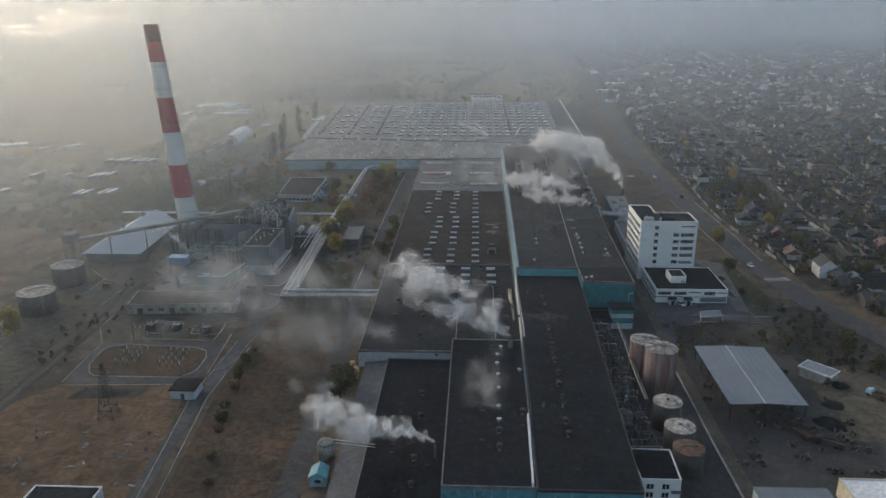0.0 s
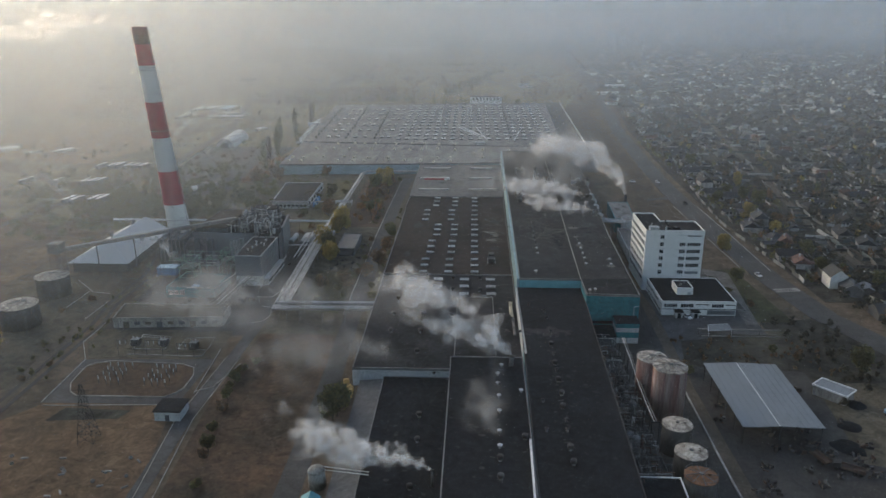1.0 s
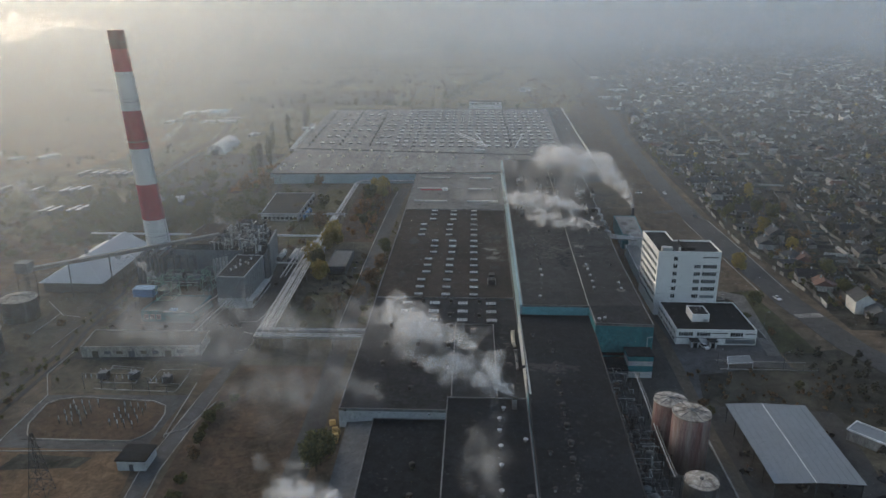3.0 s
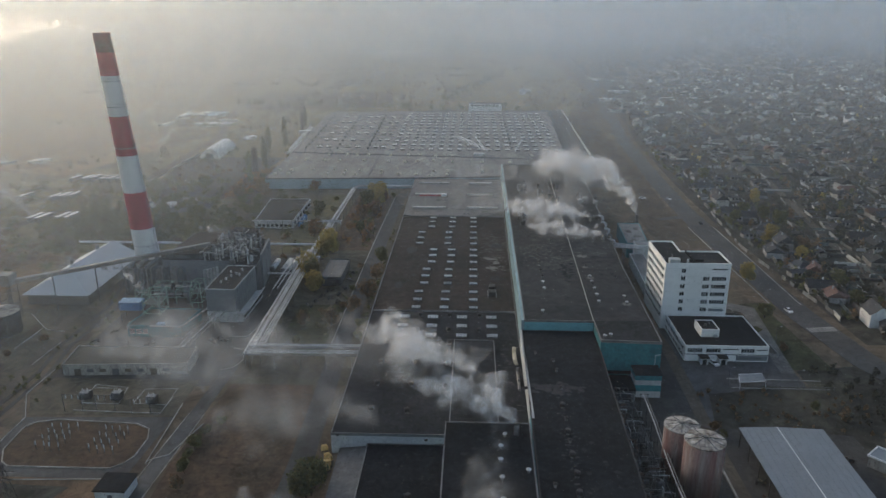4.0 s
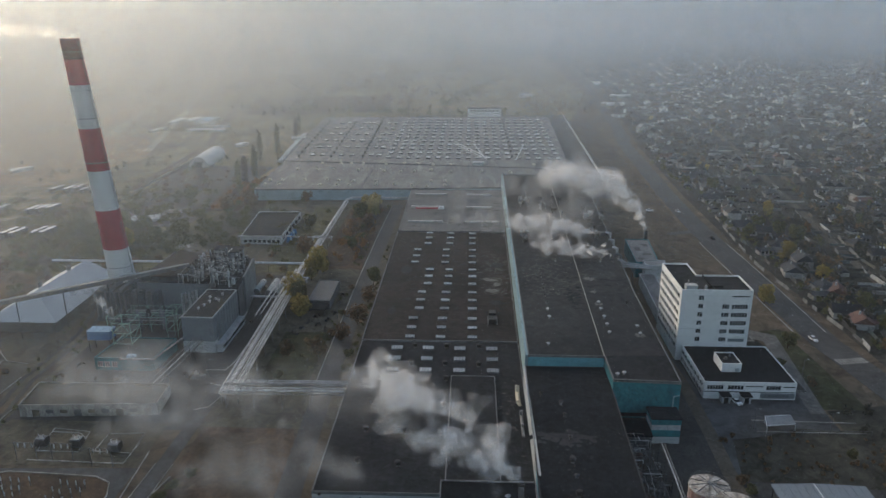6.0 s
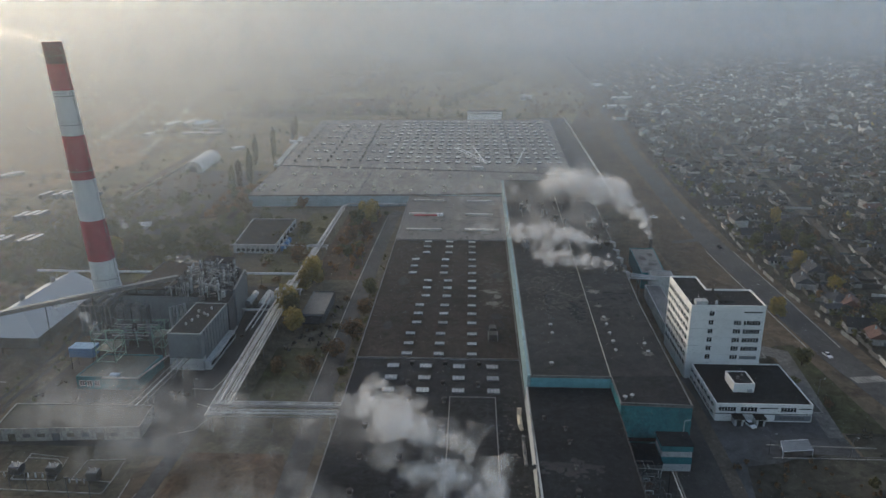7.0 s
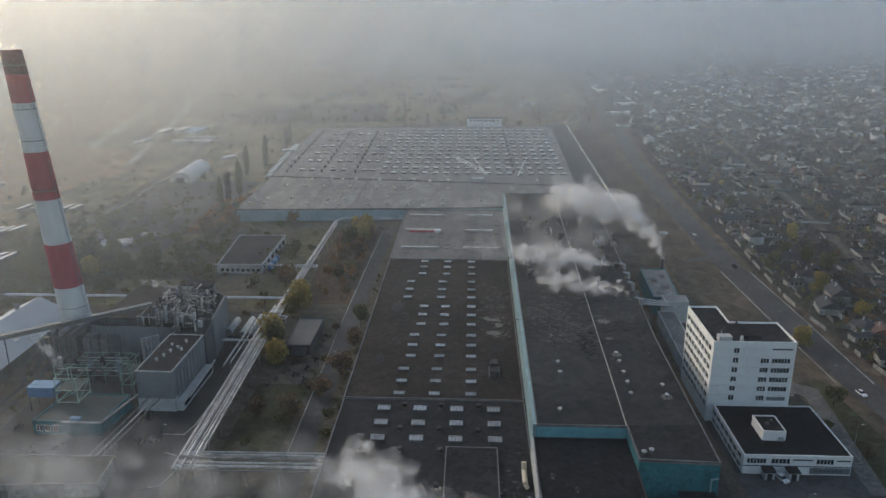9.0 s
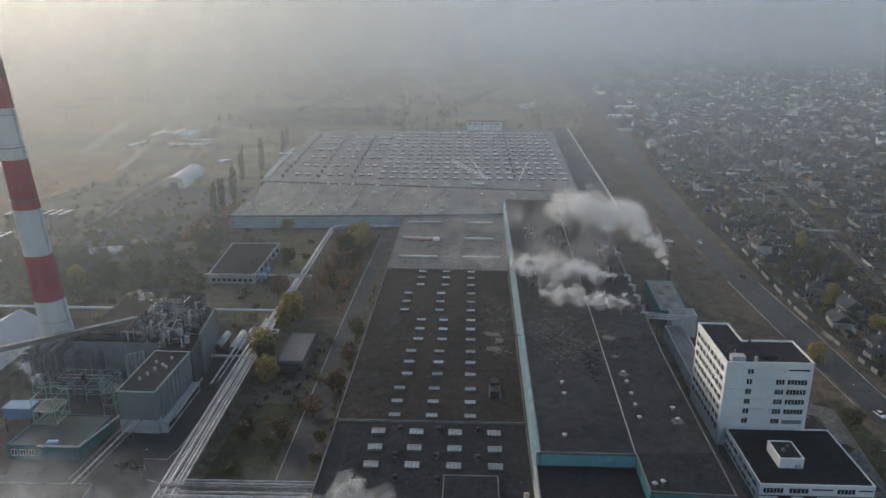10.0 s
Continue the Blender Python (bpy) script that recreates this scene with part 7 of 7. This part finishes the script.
# ---- the settlement ----
def house_proto(w, d, h, roof_m, rise, hip, extra):
    t = thing("house", (0, 0, -50), "house", "house")
    part("wall", Shape().box(-w / 2, w / 2, -d / 2, d / 2, 0, h), M_HWALL, t)
    e = .45
    r = w / 2 - (d / 2 if hip else -e)
    x = w / 2 + e
    roof = part("roof", Shape().add([(-x, -d / 2 - e, h - .1), (x, -d / 2 - e, h - .1), (x, d / 2 + e, h - .1), (-x, d / 2 + e, h - .1), (-min(r, x), 0, h + rise), (min(r, x), 0, h + rise)], [(0, 1, 5, 4), (2, 3, 4, 5), (1, 2, 5), (3, 0, 4), (3, 2, 1, 0)]), roof_m, t)
    if not hip:
        part("gable", Shape().add([(-w / 2 - .02, -d / 2, h - .1), (-w / 2 - .02, d / 2, h - .1), (-w / 2 - .02, 0, h + rise * .93), (w / 2 + .02, -d / 2, h - .1), (w / 2 + .02, d / 2, h - .1), (w / 2 + .02, 0, h + rise * .93)], [(0, 2, 1), (3, 4, 5)]), M_HWALL, t)
    part("chimney", Shape().box(.6, 1.2, .5, 1.1, h + rise * .4, h + rise + .7), M_WALL_PALE, roof)
    for k in range(3):
        part("window", Shape().box(-w / 2 + 1.2 + k * (w - 3.6) / 2, -w / 2 + 2.4 + k * (w - 3.6) / 2, -d / 2 - .06, -d / 2 + .05, 1.0, 2.2), M_GLASS_DARK, t)
    if extra:
        part("porch", Shape().box(-2, 1.5, -d / 2 - 2.4, -d / 2, 0, 2.4), M_HWALL, t)
        part("porch_roof", Shape().add([(-2.3, -d / 2 - 2.7, 2.4), (1.8, -d / 2 - 2.7, 2.4), (1.8, -d / 2, 3.1), (-2.3, -d / 2, 3.1), (-2.3, -d / 2, 2.4), (1.8, -d / 2, 2.4)], [(0, 1, 2, 3), (0, 3, 4), (1, 5, 2)]), roof_m, t)
    return t


HP = [house_proto(11, 8.5, 3.0, M_HROOF, 2.8, False, True), house_proto(10, 9, 3.1, M_HROOF, 2.6, True, False), house_proto(13, 8, 3.0, M_HROOF, 3.0, False, False),
      house_proto(9, 7.5, 2.9, M_HROOF_RED, 2.6, False, True), house_proto(10, 8, 5.6, M_HROOF, 3.4, False, False), house_proto(8, 5, 2.4, M_HROOF, 1.2, False, False)]
HL = ["low pale house with a grey slate gable roof", "square house under a grey hipped roof", "long pale house with a dark gable roof", "small house with a brown-red gable roof", "tall two-storey house with a steep dark gable", "small grey outbuilding in a garden"]
rng = random.Random(202)
near, far = [], []
for k in range(48):
    base = 146 + 46 * k
    y = -60 + rng.uniform(0, 10)
    while y < 2300:
        side = 1 if k % 2 else -1
        for dx, kinds in ((0, (0, 1, 2, 3, 4)), (11, (5,)), (-11, (5,))):
            if kinds == (5,) and rng.random() < .35:
                continue
            x = base + dx + rng.uniform(-7, 7) + max(0, y - 250) * 0.055
            yy = y + rng.uniform(-6, 6) + (6 if dx else 0)
            road_x = np.interp(yy, [p[1] for p in MAIN_ROAD], [p[0] for p in MAIN_ROAD])
            if x < road_x + 18 or abs(x - np.interp(yy, [p[1] for p in GARDEN_STREET], [p[0] for p in GARDEN_STREET])) < 9:
                continue
            (near if len(near) < 290 and (yy < 430 and x < 330) and yy > 50 else far).append((x, yy, rng.choice(kinds), rng.choice((0, 90, 90)) + rng.uniform(-14, 14) - 6))
        y += rng.uniform(12, 21)
for x, y, k, rz in near:
    p = copy_thing(HP[k], pose(x, y, 0, 0, 0, rz))
    tagged(p, HL[k], "house" if k < 5 else "outbuilding", "settlement houses")
for p in HP:
    for o in (*p.children_recursive, p):
        bpy.data.objects.remove(o)
walls, roofs = Shape(), Shape()
for x, y, k, rz in far:
    if abs(x) > 1900:
        continue
    w, d, h, rise = ((11, 8.5, 3, 2.8), (10, 9, 3.1, 2.6), (13, 8, 3, 3), (9, 7.5, 2.9, 2.6), (10, 8, 5.6, 3.4), (8, 5, 2.4, 1.2))[k]
    a = radians(rz)
    ca, sa = math.cos(a), math.sin(a)
    T = lambda u, v, z: (x + ca * u - sa * v, y + sa * u + ca * v, z)
    w, d = w / 2, d / 2
    walls.add([T(-w, -d, 0), T(w, -d, 0), T(w, d, 0), T(-w, d, 0), T(-w, -d, h), T(w, -d, h), T(w, d, h), T(-w, d, h), T(-w, 0, h + rise * .95), T(w, 0, h + rise * .95)],
              [(0, 1, 5, 4), (2, 3, 7, 6), (1, 2, 6, 9, 5), (3, 0, 4, 8, 7)])
    w, d = w + .4, d + .4
    roofs.add([T(-w, -d, h), T(w, -d, h), T(w, d, h), T(-w, d, h), T(-w, 0, h + rise), T(w, 0, h + rise)], [(0, 1, 5, 4), (2, 3, 4, 5)])
tagged(part("distant_house_walls", walls, M_FAR_WALLS), "walls of many distant low houses", "houses", "", "stuff")
tagged(part("distant_house_roofs", roofs, M_FAR_ROOFS), "grey and brown roofs of many distant low houses", "houses", "", "stuff")

fences = Shape()
q = random.Random(77)
for i in range(2600):
    y = 40 + 1300 * q.random() ** 1.4
    x = q.uniform(134, 340 + y * .75)
    if x < np.interp(y, [p[1] for p in MAIN_ROAD], [p[0] for p in MAIN_ROAD]) + 12:
        continue
    run = q.uniform(5, 22)
    a = radians(q.choice((84, 84, -6)) + q.uniform(-8, 8))
    strip(fences, [(x, y), (x + run * math.cos(a), y + run * math.sin(a))], .2, 0, q.uniform(1.2, 2.0))
tagged(part("garden_fences", fences, M_FENCES), "many short garden fences and walls between plots", "fences", "", "stuff")


def grove(name, count, area, leaf, label, seed, hmin, hmax, leaves, size, wide=1.0):
    rng = random.Random(seed)
    s = Shape()
    for _ in range(count):
        x, y = area(rng)
        h = rng.uniform(hmin, hmax)
        leaf_cloud(s, rng, x, y, h * .5, h * .42 * wide, h * .5, leaves, size)
    tagged(part(name, s, leaf), label, "trees", "", "stuff")


def clumped(seed, x0, x1, y0, y1, n):
    """Places in uneven clumps over a stretch of land."""
    q = random.Random(seed)
    seeds = [(q.uniform(x0, x1), q.uniform(y0, y1), q.uniform(8, 40)) for _ in range(n)]

    def pick(r):
        x, y, w = r.choice(seeds)
        return x + r.gauss(0, w * 1.6), y + r.gauss(0, w)
    return pick


def settle_area(rng):
    while True:
        y = -60 + 2360 * rng.random() ** 1.5
        x = rng.uniform(140, 330 + y * 0.8)
        if x > np.interp(y, [p[1] for p in MAIN_ROAD], [p[0] for p in MAIN_ROAD]) + 16 and abs(x - np.interp(y, [p[1] for p in GARDEN_STREET], [p[0] for p in GARDEN_STREET])) > 6:
            return x, y


grove("garden_trees", 2300, settle_area, M_LEAF_DARK, "dark garden trees and bushes between the houses", 301, 3, 8, 60, .8)
def near_gardens(rng):
    while True:
        y = rng.uniform(30, 620)
        x = rng.uniform(136, 300 + y * .6)
        if x > np.interp(y, [p[1] for p in MAIN_ROAD], [p[0] for p in MAIN_ROAD]) + 15 and abs(x - np.interp(y, [p[1] for p in GARDEN_STREET], [p[0] for p in GARDEN_STREET])) > 6:
            return x, y


grove("garden_trees", 1300, near_gardens, M_LEAF_DARK, "dark leafless garden trees and hedges among houses", 311, 2.5, 7, 70, .5)
grove("garden_trees", 260, near_gardens, M_LEAF_BROWN, "brown autumn trees among the nearer houses", 312, 3, 7, 80, .5)
grove("garden_trees", 200, near_gardens, M_LEAF_GREEN, "dull green trees among the nearer houses", 313, 3, 7, 80, .5)
grove("garden_trees", 420, settle_area, M_LEAF_BROWN, "brown autumn garden trees between the houses", 302, 3, 7, 46, .75)
grove("garden_trees", 130, settle_area, M_LEAF_GOLD, "yellow autumn garden trees between the houses", 303, 3, 6, 46, .7)
grove("far_scrub", 420, clumped(41, -900, 120, 720, 1700, 26), M_LEAF_BROWN, "brown scrub and far copses across the plain", 304, 3, 9, 30, 1.3)
grove("far_scrub", 200, clumped(42, -520, -190, 230, 700, 16), M_LEAF_GREEN, "dull green scrub on the open land", 305, 2, 6, 40, .8)
grove("far_scrub", 90, lambda r: (r.uniform(60, 150), r.uniform(700, 1100)), M_LEAF_BROWN, "brown scrub behind the far hall", 306, 3, 8, 40, .9)
grove("verge_scrub", 60, lambda r: (r.choice((136, 138, 141)) + r.uniform(-3, 3), r.uniform(40, 420)), M_LEAF_GREEN, "roadside bushes along the garden fences", 307, 2, 5, 60, .5)

def row_of_trees(xa, ya, xb, yb, w):
    """Places along a windbreak with gaps."""
    def pick(r):
        f = r.random()
        f = f if math.sin(f * 37) > -.5 else f * .6
        return xa + (xb - xa) * f + r.gauss(0, w), ya + (yb - ya) * f + r.gauss(0, w)
    return pick


for k, (a, n) in enumerate(((row_of_trees(-330, 735, 60, 690, 4), 60), (row_of_trees(-620, 940, -40, 1010, 6), 80), (row_of_trees(-500, 1250, 120, 1330, 8), 90), (row_of_trees(-260, 660, -200, 1300, 6), 60), (row_of_trees(-60, 780, 40, 1200, 6), 60))):
    grove("windbreak", n, a, M_LEAF_DARK if k % 2 else M_LEAF_GREEN, "distant row of trees across the hazy plain", 340 + k, 5, 11, 50, 1.2)
grove("west_scrub", 330, clumped(51, -262, -178, 118, 208, 22), M_LEAF_GREEN, "thick dull green scrub west of the chimney", 321, 2, 6, 150, .5, 1.9)
grove("west_scrub", 120, clumped(53, -300, -172, 205, 300, 12), M_LEAF_GREEN, "green bushes round the pale yard", 326, 2, 4.5, 120, .5, 1.7)
grove("west_scrub", 170, clumped(52, -290, -178, 110, 330, 12), M_LEAF_BROWN, "brown autumn undergrowth on the western plain", 322, 1.2, 3, 100, .45, 2.2)
grove("lane_scrub", 46, lambda r: (r.choice((-74.5, -61.5)) + r.gauss(0, 1), r.uniform(0, 170)), M_LEAF_GREEN, "weedy bushes along the lane", 323, .8, 2.2, 60, .3)
grove("court_scrub", 46, lambda r: (r.uniform(-92, -75), r.uniform(170, 250)), M_LEAF_BROWN, "rusty undergrowth below the young trees", 324, .8, 2.4, 60, .35)
grove("court_scrub", 40, lambda r: (r.uniform(-92, -74), r.uniform(135, 248)), M_LEAF_RUST, "orange-brown young trees in the court", 328, 2, 5.5, 110, .4)
grove("west_scrub", 40, lambda r: (r.uniform(-190, -169), r.uniform(238, 320)), M_LEAF_RUST, "orange-brown bushes beside the far hall", 329, 2, 5, 90, .45)
grove("yard_scrub", 70, lambda r: (r.uniform(58, 112), r.uniform(-48, -18)), M_LEAF_BROWN, "brown weeds before the forecourt", 330, .6, 2.0, 50, .3)
grove("yard_scrub", 34, lambda r: (r.uniform(100, 126), r.uniform(-70, 0)), M_LEAF_DARK, "dark bushes between the yard and the street", 331, 1.5, 4.5, 90, .4)
grove("track_scrub", 40, lambda r: (r.uniform(-182, -160), r.uniform(-60, 60)), M_LEAF_GREEN, "low weedy scrub along the dirt track", 325, .8, 2.6, 60, .35)

# ---- steam and haze ----
def plume(name, path, material, label, seed, count, squash=0.8, loose=0.5):
    """Drifting vapour: very many small thin puffs, gathered in billows along a line of (x, y, z, radius)."""
    rng = random.Random(seed)
    base = bmesh.new()
    bmesh.ops.create_icosphere(base, subdivisions=1 if material is M_STEAM else 2, radius=1)
    bv, bf = [v.co.copy() for v in base.verts], [tuple(v.index for v in f.verts) for f in base.faces]
    base.free()
    s = Shape()
    count = int(count * (2.6 if material is M_STEAM else 1.4))
    billows = []
    for i in range(count // 9):
        f = (i + rng.random()) / (count // 9) * (len(path) - 1)
        k = min(int(f), len(path) - 2)
        g = f - k
        a, b = path[k], path[k + 1]
        c = Vector([a[j] + (b[j] - a[j]) * g for j in range(3)])
        r = a[3] + (b[3] - a[3]) * g
        billows.append((c + Vector((rng.gauss(0, loose), rng.gauss(0, loose), rng.gauss(0, loose * .9))) * r, r * rng.uniform(.35, .85) * (1.35 - .7 * loose)))
    for c, big in billows:
        for i in range(9):
            d = Vector((rng.gauss(0, 1), rng.gauss(0, 1), rng.gauss(0, 1)))
            p0 = c + d.normalized() * big * rng.random() ** .6
            r = big * rng.uniform(.25, .8)
            off = Vector((rng.uniform(-99, 99), rng.uniform(-99, 99), rng.uniform(-99, 99)))
            v = []
            for p in bv:
                q = p * (1 + .7 * noise.noise(p * 1.3 + off) + .4 * noise.noise(p * 3.1 + off)) * r
                v.append(p0 + Vector((q.x, q.y, q.z * squash)))
            s.add(v, bf)
    o = part(name, s, material, None, "", True)
    return tagged(o, label, "steam", "", "stuff")


plume("steam_plume", [(-5.4, -68, 16.4, .6), (-8, -66.5, 18, 1.8), (-13, -64, 20, 3.4), (-20, -60, 22.5, 5.0), (-28, -55, 26, 5.8), (-36, -49, 29, 5.8), (-43, -44, 33, 4.6)], M_STEAM, "dense white steam drifting from the roof stack", 1, 370, .8, .6)
plume("steam_plume", [(-36, -46, 24, 6), (-50, -42, 25, 8), (-66, -44, 26, 10), (-82, -46, 26, 11), (-98, -42, 24, 11), (-114, -34, 22, 10)], M_MIST, "thin steam veil trailing over the yard", 2, 280)
plume("steam_plume", [(-96, -44, 16, 8), (-112, -36, 17, 10), (-126, -26, 18, 11), (-140, -14, 19, 9)], M_MIST, "thin drifting steam above the switchyard", 16, 240)
plume("steam_plume", [(-44, -60, 14, 5), (-62, -60, 14, 8), (-76, -64, 14, 8), (-90, -66, 14, 7)], M_MIST, "low thin steam over the rusty grass", 12, 170)
plume("steam_plume", [(-10, -72, 15, 3), (-13, -84, 15, 5), (-14, -96, 15, 6), (-12, -110, 14.5, 4)], M_MIST, "thin vapour hanging over the black roof", 13, 170)
plume("steam_plume", [(-28, -119.5, 8.6, .4), (-31, -119, 9.4, 1.2), (-37, -118, 11, 2.2), (-45, -117, 12, 3.2), (-54, -115, 13, 4.0), (-63, -112, 14, 3.4)], M_STEAM, "white steam drifting off the low roof", 3, 420)
plume("steam_plume", [(-52, -114, 12, 4), (-62, -106, 14, 4), (-74, -98, 14, 3)], M_MIST, "thin steam scrap torn from the low plume", 14, 110)
plume("steam_plume", [(75.5, 164, 11.8, .8), (74.5, 166, 15, 1.4), (72, 166, 20, 2.4), (67, 166, 26, 3.6), (59, 166, 32, 5.0), (51, 166, 37, 6.2), (43, 166, 40, 7), (33, 168, 41, 7), (21, 170, 40, 6)], M_STEAM, "billowing white steam from the plant house stack", 4, 760, .8, .62)
plume("steam_plume", [(50, 150, 26, 5), (34, 146, 26, 7), (16, 142, 25, 7), (-4, 142, 25, 7), (-24, 146, 25, 6)], M_MIST, "broad thin steam drifting across the high roof", 15, 420)
plume("steam_plume", [(40, 168, 34, 6), (24, 170, 32, 8), (8, 176, 30, 8), (-10, 196, 26, 8), (-30, 214, 20, 7)], M_MIST, "faint steam fading over the grey roof", 17, 260)
plume("steam_plume", [(44, 132, 19, 1.2), (36, 131, 21, 3.0), (26, 130, 23, 4.4), (14, 130, 24, 4.6), (2, 131, 25, 3.6)], M_STEAM, "steam drifting low across the high roof", 5, 420, .8, .58)
plume("steam_plume", [(45.5, 99.5, 19, .8), (39, 100, 20, 2.4), (30, 100, 21, 3.6), (20, 102, 22, 3.4), (10, 104, 23, 2.4)], M_STEAM, "low steam cloud over the roof edge", 6, 300, .8, .58)
plume("smoke_plume", [(-176.6, 77, 113.6, 1.4), (-182, 77, 115, 1.8), (-190, 77, 116.2, 2.2), (-200, 78, 116.6, 3.0), (-212, 79, 115.6, 4.6), (-226, 80, 114, 6.0), (-250, 81, 112, 7.0)], M_SMOKE, "pale smoke trailing from the chimney top", 7, 460, .7)
plume("steam_plume", [(-160, 50, 5, .5), (-163, 51, 9, 1.6), (-168, 52, 13, 2.4), (-178, 53, 16, 2.8)], M_STEAM, "small steam wisp beside the boiler annex", 8, 90)
plume("steam_plume", [(-276, 165, 2, .6), (-280, 168, 8, 1.8), (-288, 172, 14, 3.2), (-306, 178, 18, 4.5)], M_STEAM, "grey smoke rising from open ground", 9, 130)
plume("steam_plume", [(-128, 96, 16, .4), (-136, 98, 18, 1.2), (-150, 101, 20, 2.0)], M_STEAM, "small steam wisp over the boiler house roof", 10, 90)


def haze_material(name, density, base_fade, top, west, east):
    """Morning haze: thin at the ground and at the top, denser to the west. Its tint copies warm sunlit haze westward,
    blue skylit haze eastward.
    """
    m = bpy.data.materials.new(name)
    m.use_nodes = True
    n, l = m.node_tree.nodes, m.node_tree.links
    n.remove(n["Principled BSDF"])
    geo = n.new("ShaderNodeNewGeometry")
    sep = n.new("ShaderNodeSeparateXYZ")
    l.new(geo.outputs["Position"], sep.inputs[0])
    amount = None
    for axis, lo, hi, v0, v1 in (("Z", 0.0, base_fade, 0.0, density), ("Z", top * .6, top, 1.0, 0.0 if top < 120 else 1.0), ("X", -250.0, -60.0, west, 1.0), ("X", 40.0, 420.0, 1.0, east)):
        r = n.new("ShaderNodeMapRange")
        r.interpolation_type = 'SMOOTHSTEP'
        for key, v in zip(("From Min", "From Max", "To Min", "To Max"), (lo, hi, v0, v1)):
            r.inputs[key].default_value = v
        l.new(sep.outputs[axis], r.inputs["Value"])
        if amount:
            thin = n.new("ShaderNodeMath")
            thin.operation = 'MULTIPLY'
            l.new(amount.outputs[0], thin.inputs[0]), l.new(r.outputs[0], thin.inputs[1])
            r = thin
        amount = r
    up = amount
    diff, trl, tr, both, mix, fwd, all_s = (n.new("ShaderNode" + k) for k in ("BsdfDiffuse", "BsdfTranslucent", "BsdfTransparent", "MixShader", "MixShader", "BsdfRefraction", "MixShader"))
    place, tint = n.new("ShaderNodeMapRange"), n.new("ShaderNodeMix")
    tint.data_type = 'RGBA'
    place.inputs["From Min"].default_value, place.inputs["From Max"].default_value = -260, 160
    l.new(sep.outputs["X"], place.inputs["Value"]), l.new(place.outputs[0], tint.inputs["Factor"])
    tint.inputs[6].default_value, tint.inputs[7].default_value = (*SUNLIT_TINT, 1), (*SKYLIT_TINT, 1)
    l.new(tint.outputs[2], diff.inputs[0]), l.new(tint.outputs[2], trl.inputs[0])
    fwd.inputs[0].default_value = (0.77, 0.81, 0.82, 1)
    fwd.inputs["Roughness"].default_value, fwd.inputs["IOR"].default_value = 0.75, 1.45
    l.new(diff.outputs[0], both.inputs[1]), l.new(trl.outputs[0], both.inputs[2])
    all_s.inputs[0].default_value = FORWARD
    l.new(both.outputs[0], all_s.inputs[1]), l.new(fwd.outputs[0], all_s.inputs[2])
    both = all_s
    l.new(up.outputs[0], mix.inputs[0]), l.new(tr.outputs[0], mix.inputs[1]), l.new(both.outputs[0], mix.inputs[2])
    l.new(mix.outputs[0], n["Material Output"].inputs[0])
    return m


# light put into the haze colour: sky blue in the east, sun-warmed in the west
SKYLIT_TINT, SUNLIT_TINT, FORWARD = (0.70, 0.80, 0.90), (0.78, 0.81, 0.81), 0.22
# air as translucent sheets: thickening from the works to the horizon, thicker westward
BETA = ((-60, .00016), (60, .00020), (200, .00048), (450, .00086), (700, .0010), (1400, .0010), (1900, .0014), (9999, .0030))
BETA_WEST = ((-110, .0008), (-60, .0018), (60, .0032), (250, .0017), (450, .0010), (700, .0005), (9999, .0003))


def haze_bank(y, step, top):
    """One of many thin veils that together thicken the air evenly with distance."""
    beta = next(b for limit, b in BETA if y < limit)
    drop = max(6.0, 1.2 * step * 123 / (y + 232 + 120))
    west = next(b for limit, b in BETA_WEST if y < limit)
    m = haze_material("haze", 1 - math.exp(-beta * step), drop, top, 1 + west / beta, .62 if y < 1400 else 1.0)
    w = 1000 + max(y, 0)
    tagged(part("haze_bank", Shape().add([(-w - 300, y, 0), (w, y, 0), (w, y + 20, top), (-w - 300, y + 20, top)], [(3, 2, 1, 0)]), m), "translucent sheet standing in for grey morning haze", "haze", "", "structure")


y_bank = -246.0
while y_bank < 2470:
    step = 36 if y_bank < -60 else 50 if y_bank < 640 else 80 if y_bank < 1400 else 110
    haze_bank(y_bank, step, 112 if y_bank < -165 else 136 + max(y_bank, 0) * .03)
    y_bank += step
glow = bpy.data.materials.new("far_haze_glow")
glow.use_nodes = True
gn, gl = glow.node_tree.nodes, glow.node_tree.links
gn.remove(gn["Principled BSDF"])
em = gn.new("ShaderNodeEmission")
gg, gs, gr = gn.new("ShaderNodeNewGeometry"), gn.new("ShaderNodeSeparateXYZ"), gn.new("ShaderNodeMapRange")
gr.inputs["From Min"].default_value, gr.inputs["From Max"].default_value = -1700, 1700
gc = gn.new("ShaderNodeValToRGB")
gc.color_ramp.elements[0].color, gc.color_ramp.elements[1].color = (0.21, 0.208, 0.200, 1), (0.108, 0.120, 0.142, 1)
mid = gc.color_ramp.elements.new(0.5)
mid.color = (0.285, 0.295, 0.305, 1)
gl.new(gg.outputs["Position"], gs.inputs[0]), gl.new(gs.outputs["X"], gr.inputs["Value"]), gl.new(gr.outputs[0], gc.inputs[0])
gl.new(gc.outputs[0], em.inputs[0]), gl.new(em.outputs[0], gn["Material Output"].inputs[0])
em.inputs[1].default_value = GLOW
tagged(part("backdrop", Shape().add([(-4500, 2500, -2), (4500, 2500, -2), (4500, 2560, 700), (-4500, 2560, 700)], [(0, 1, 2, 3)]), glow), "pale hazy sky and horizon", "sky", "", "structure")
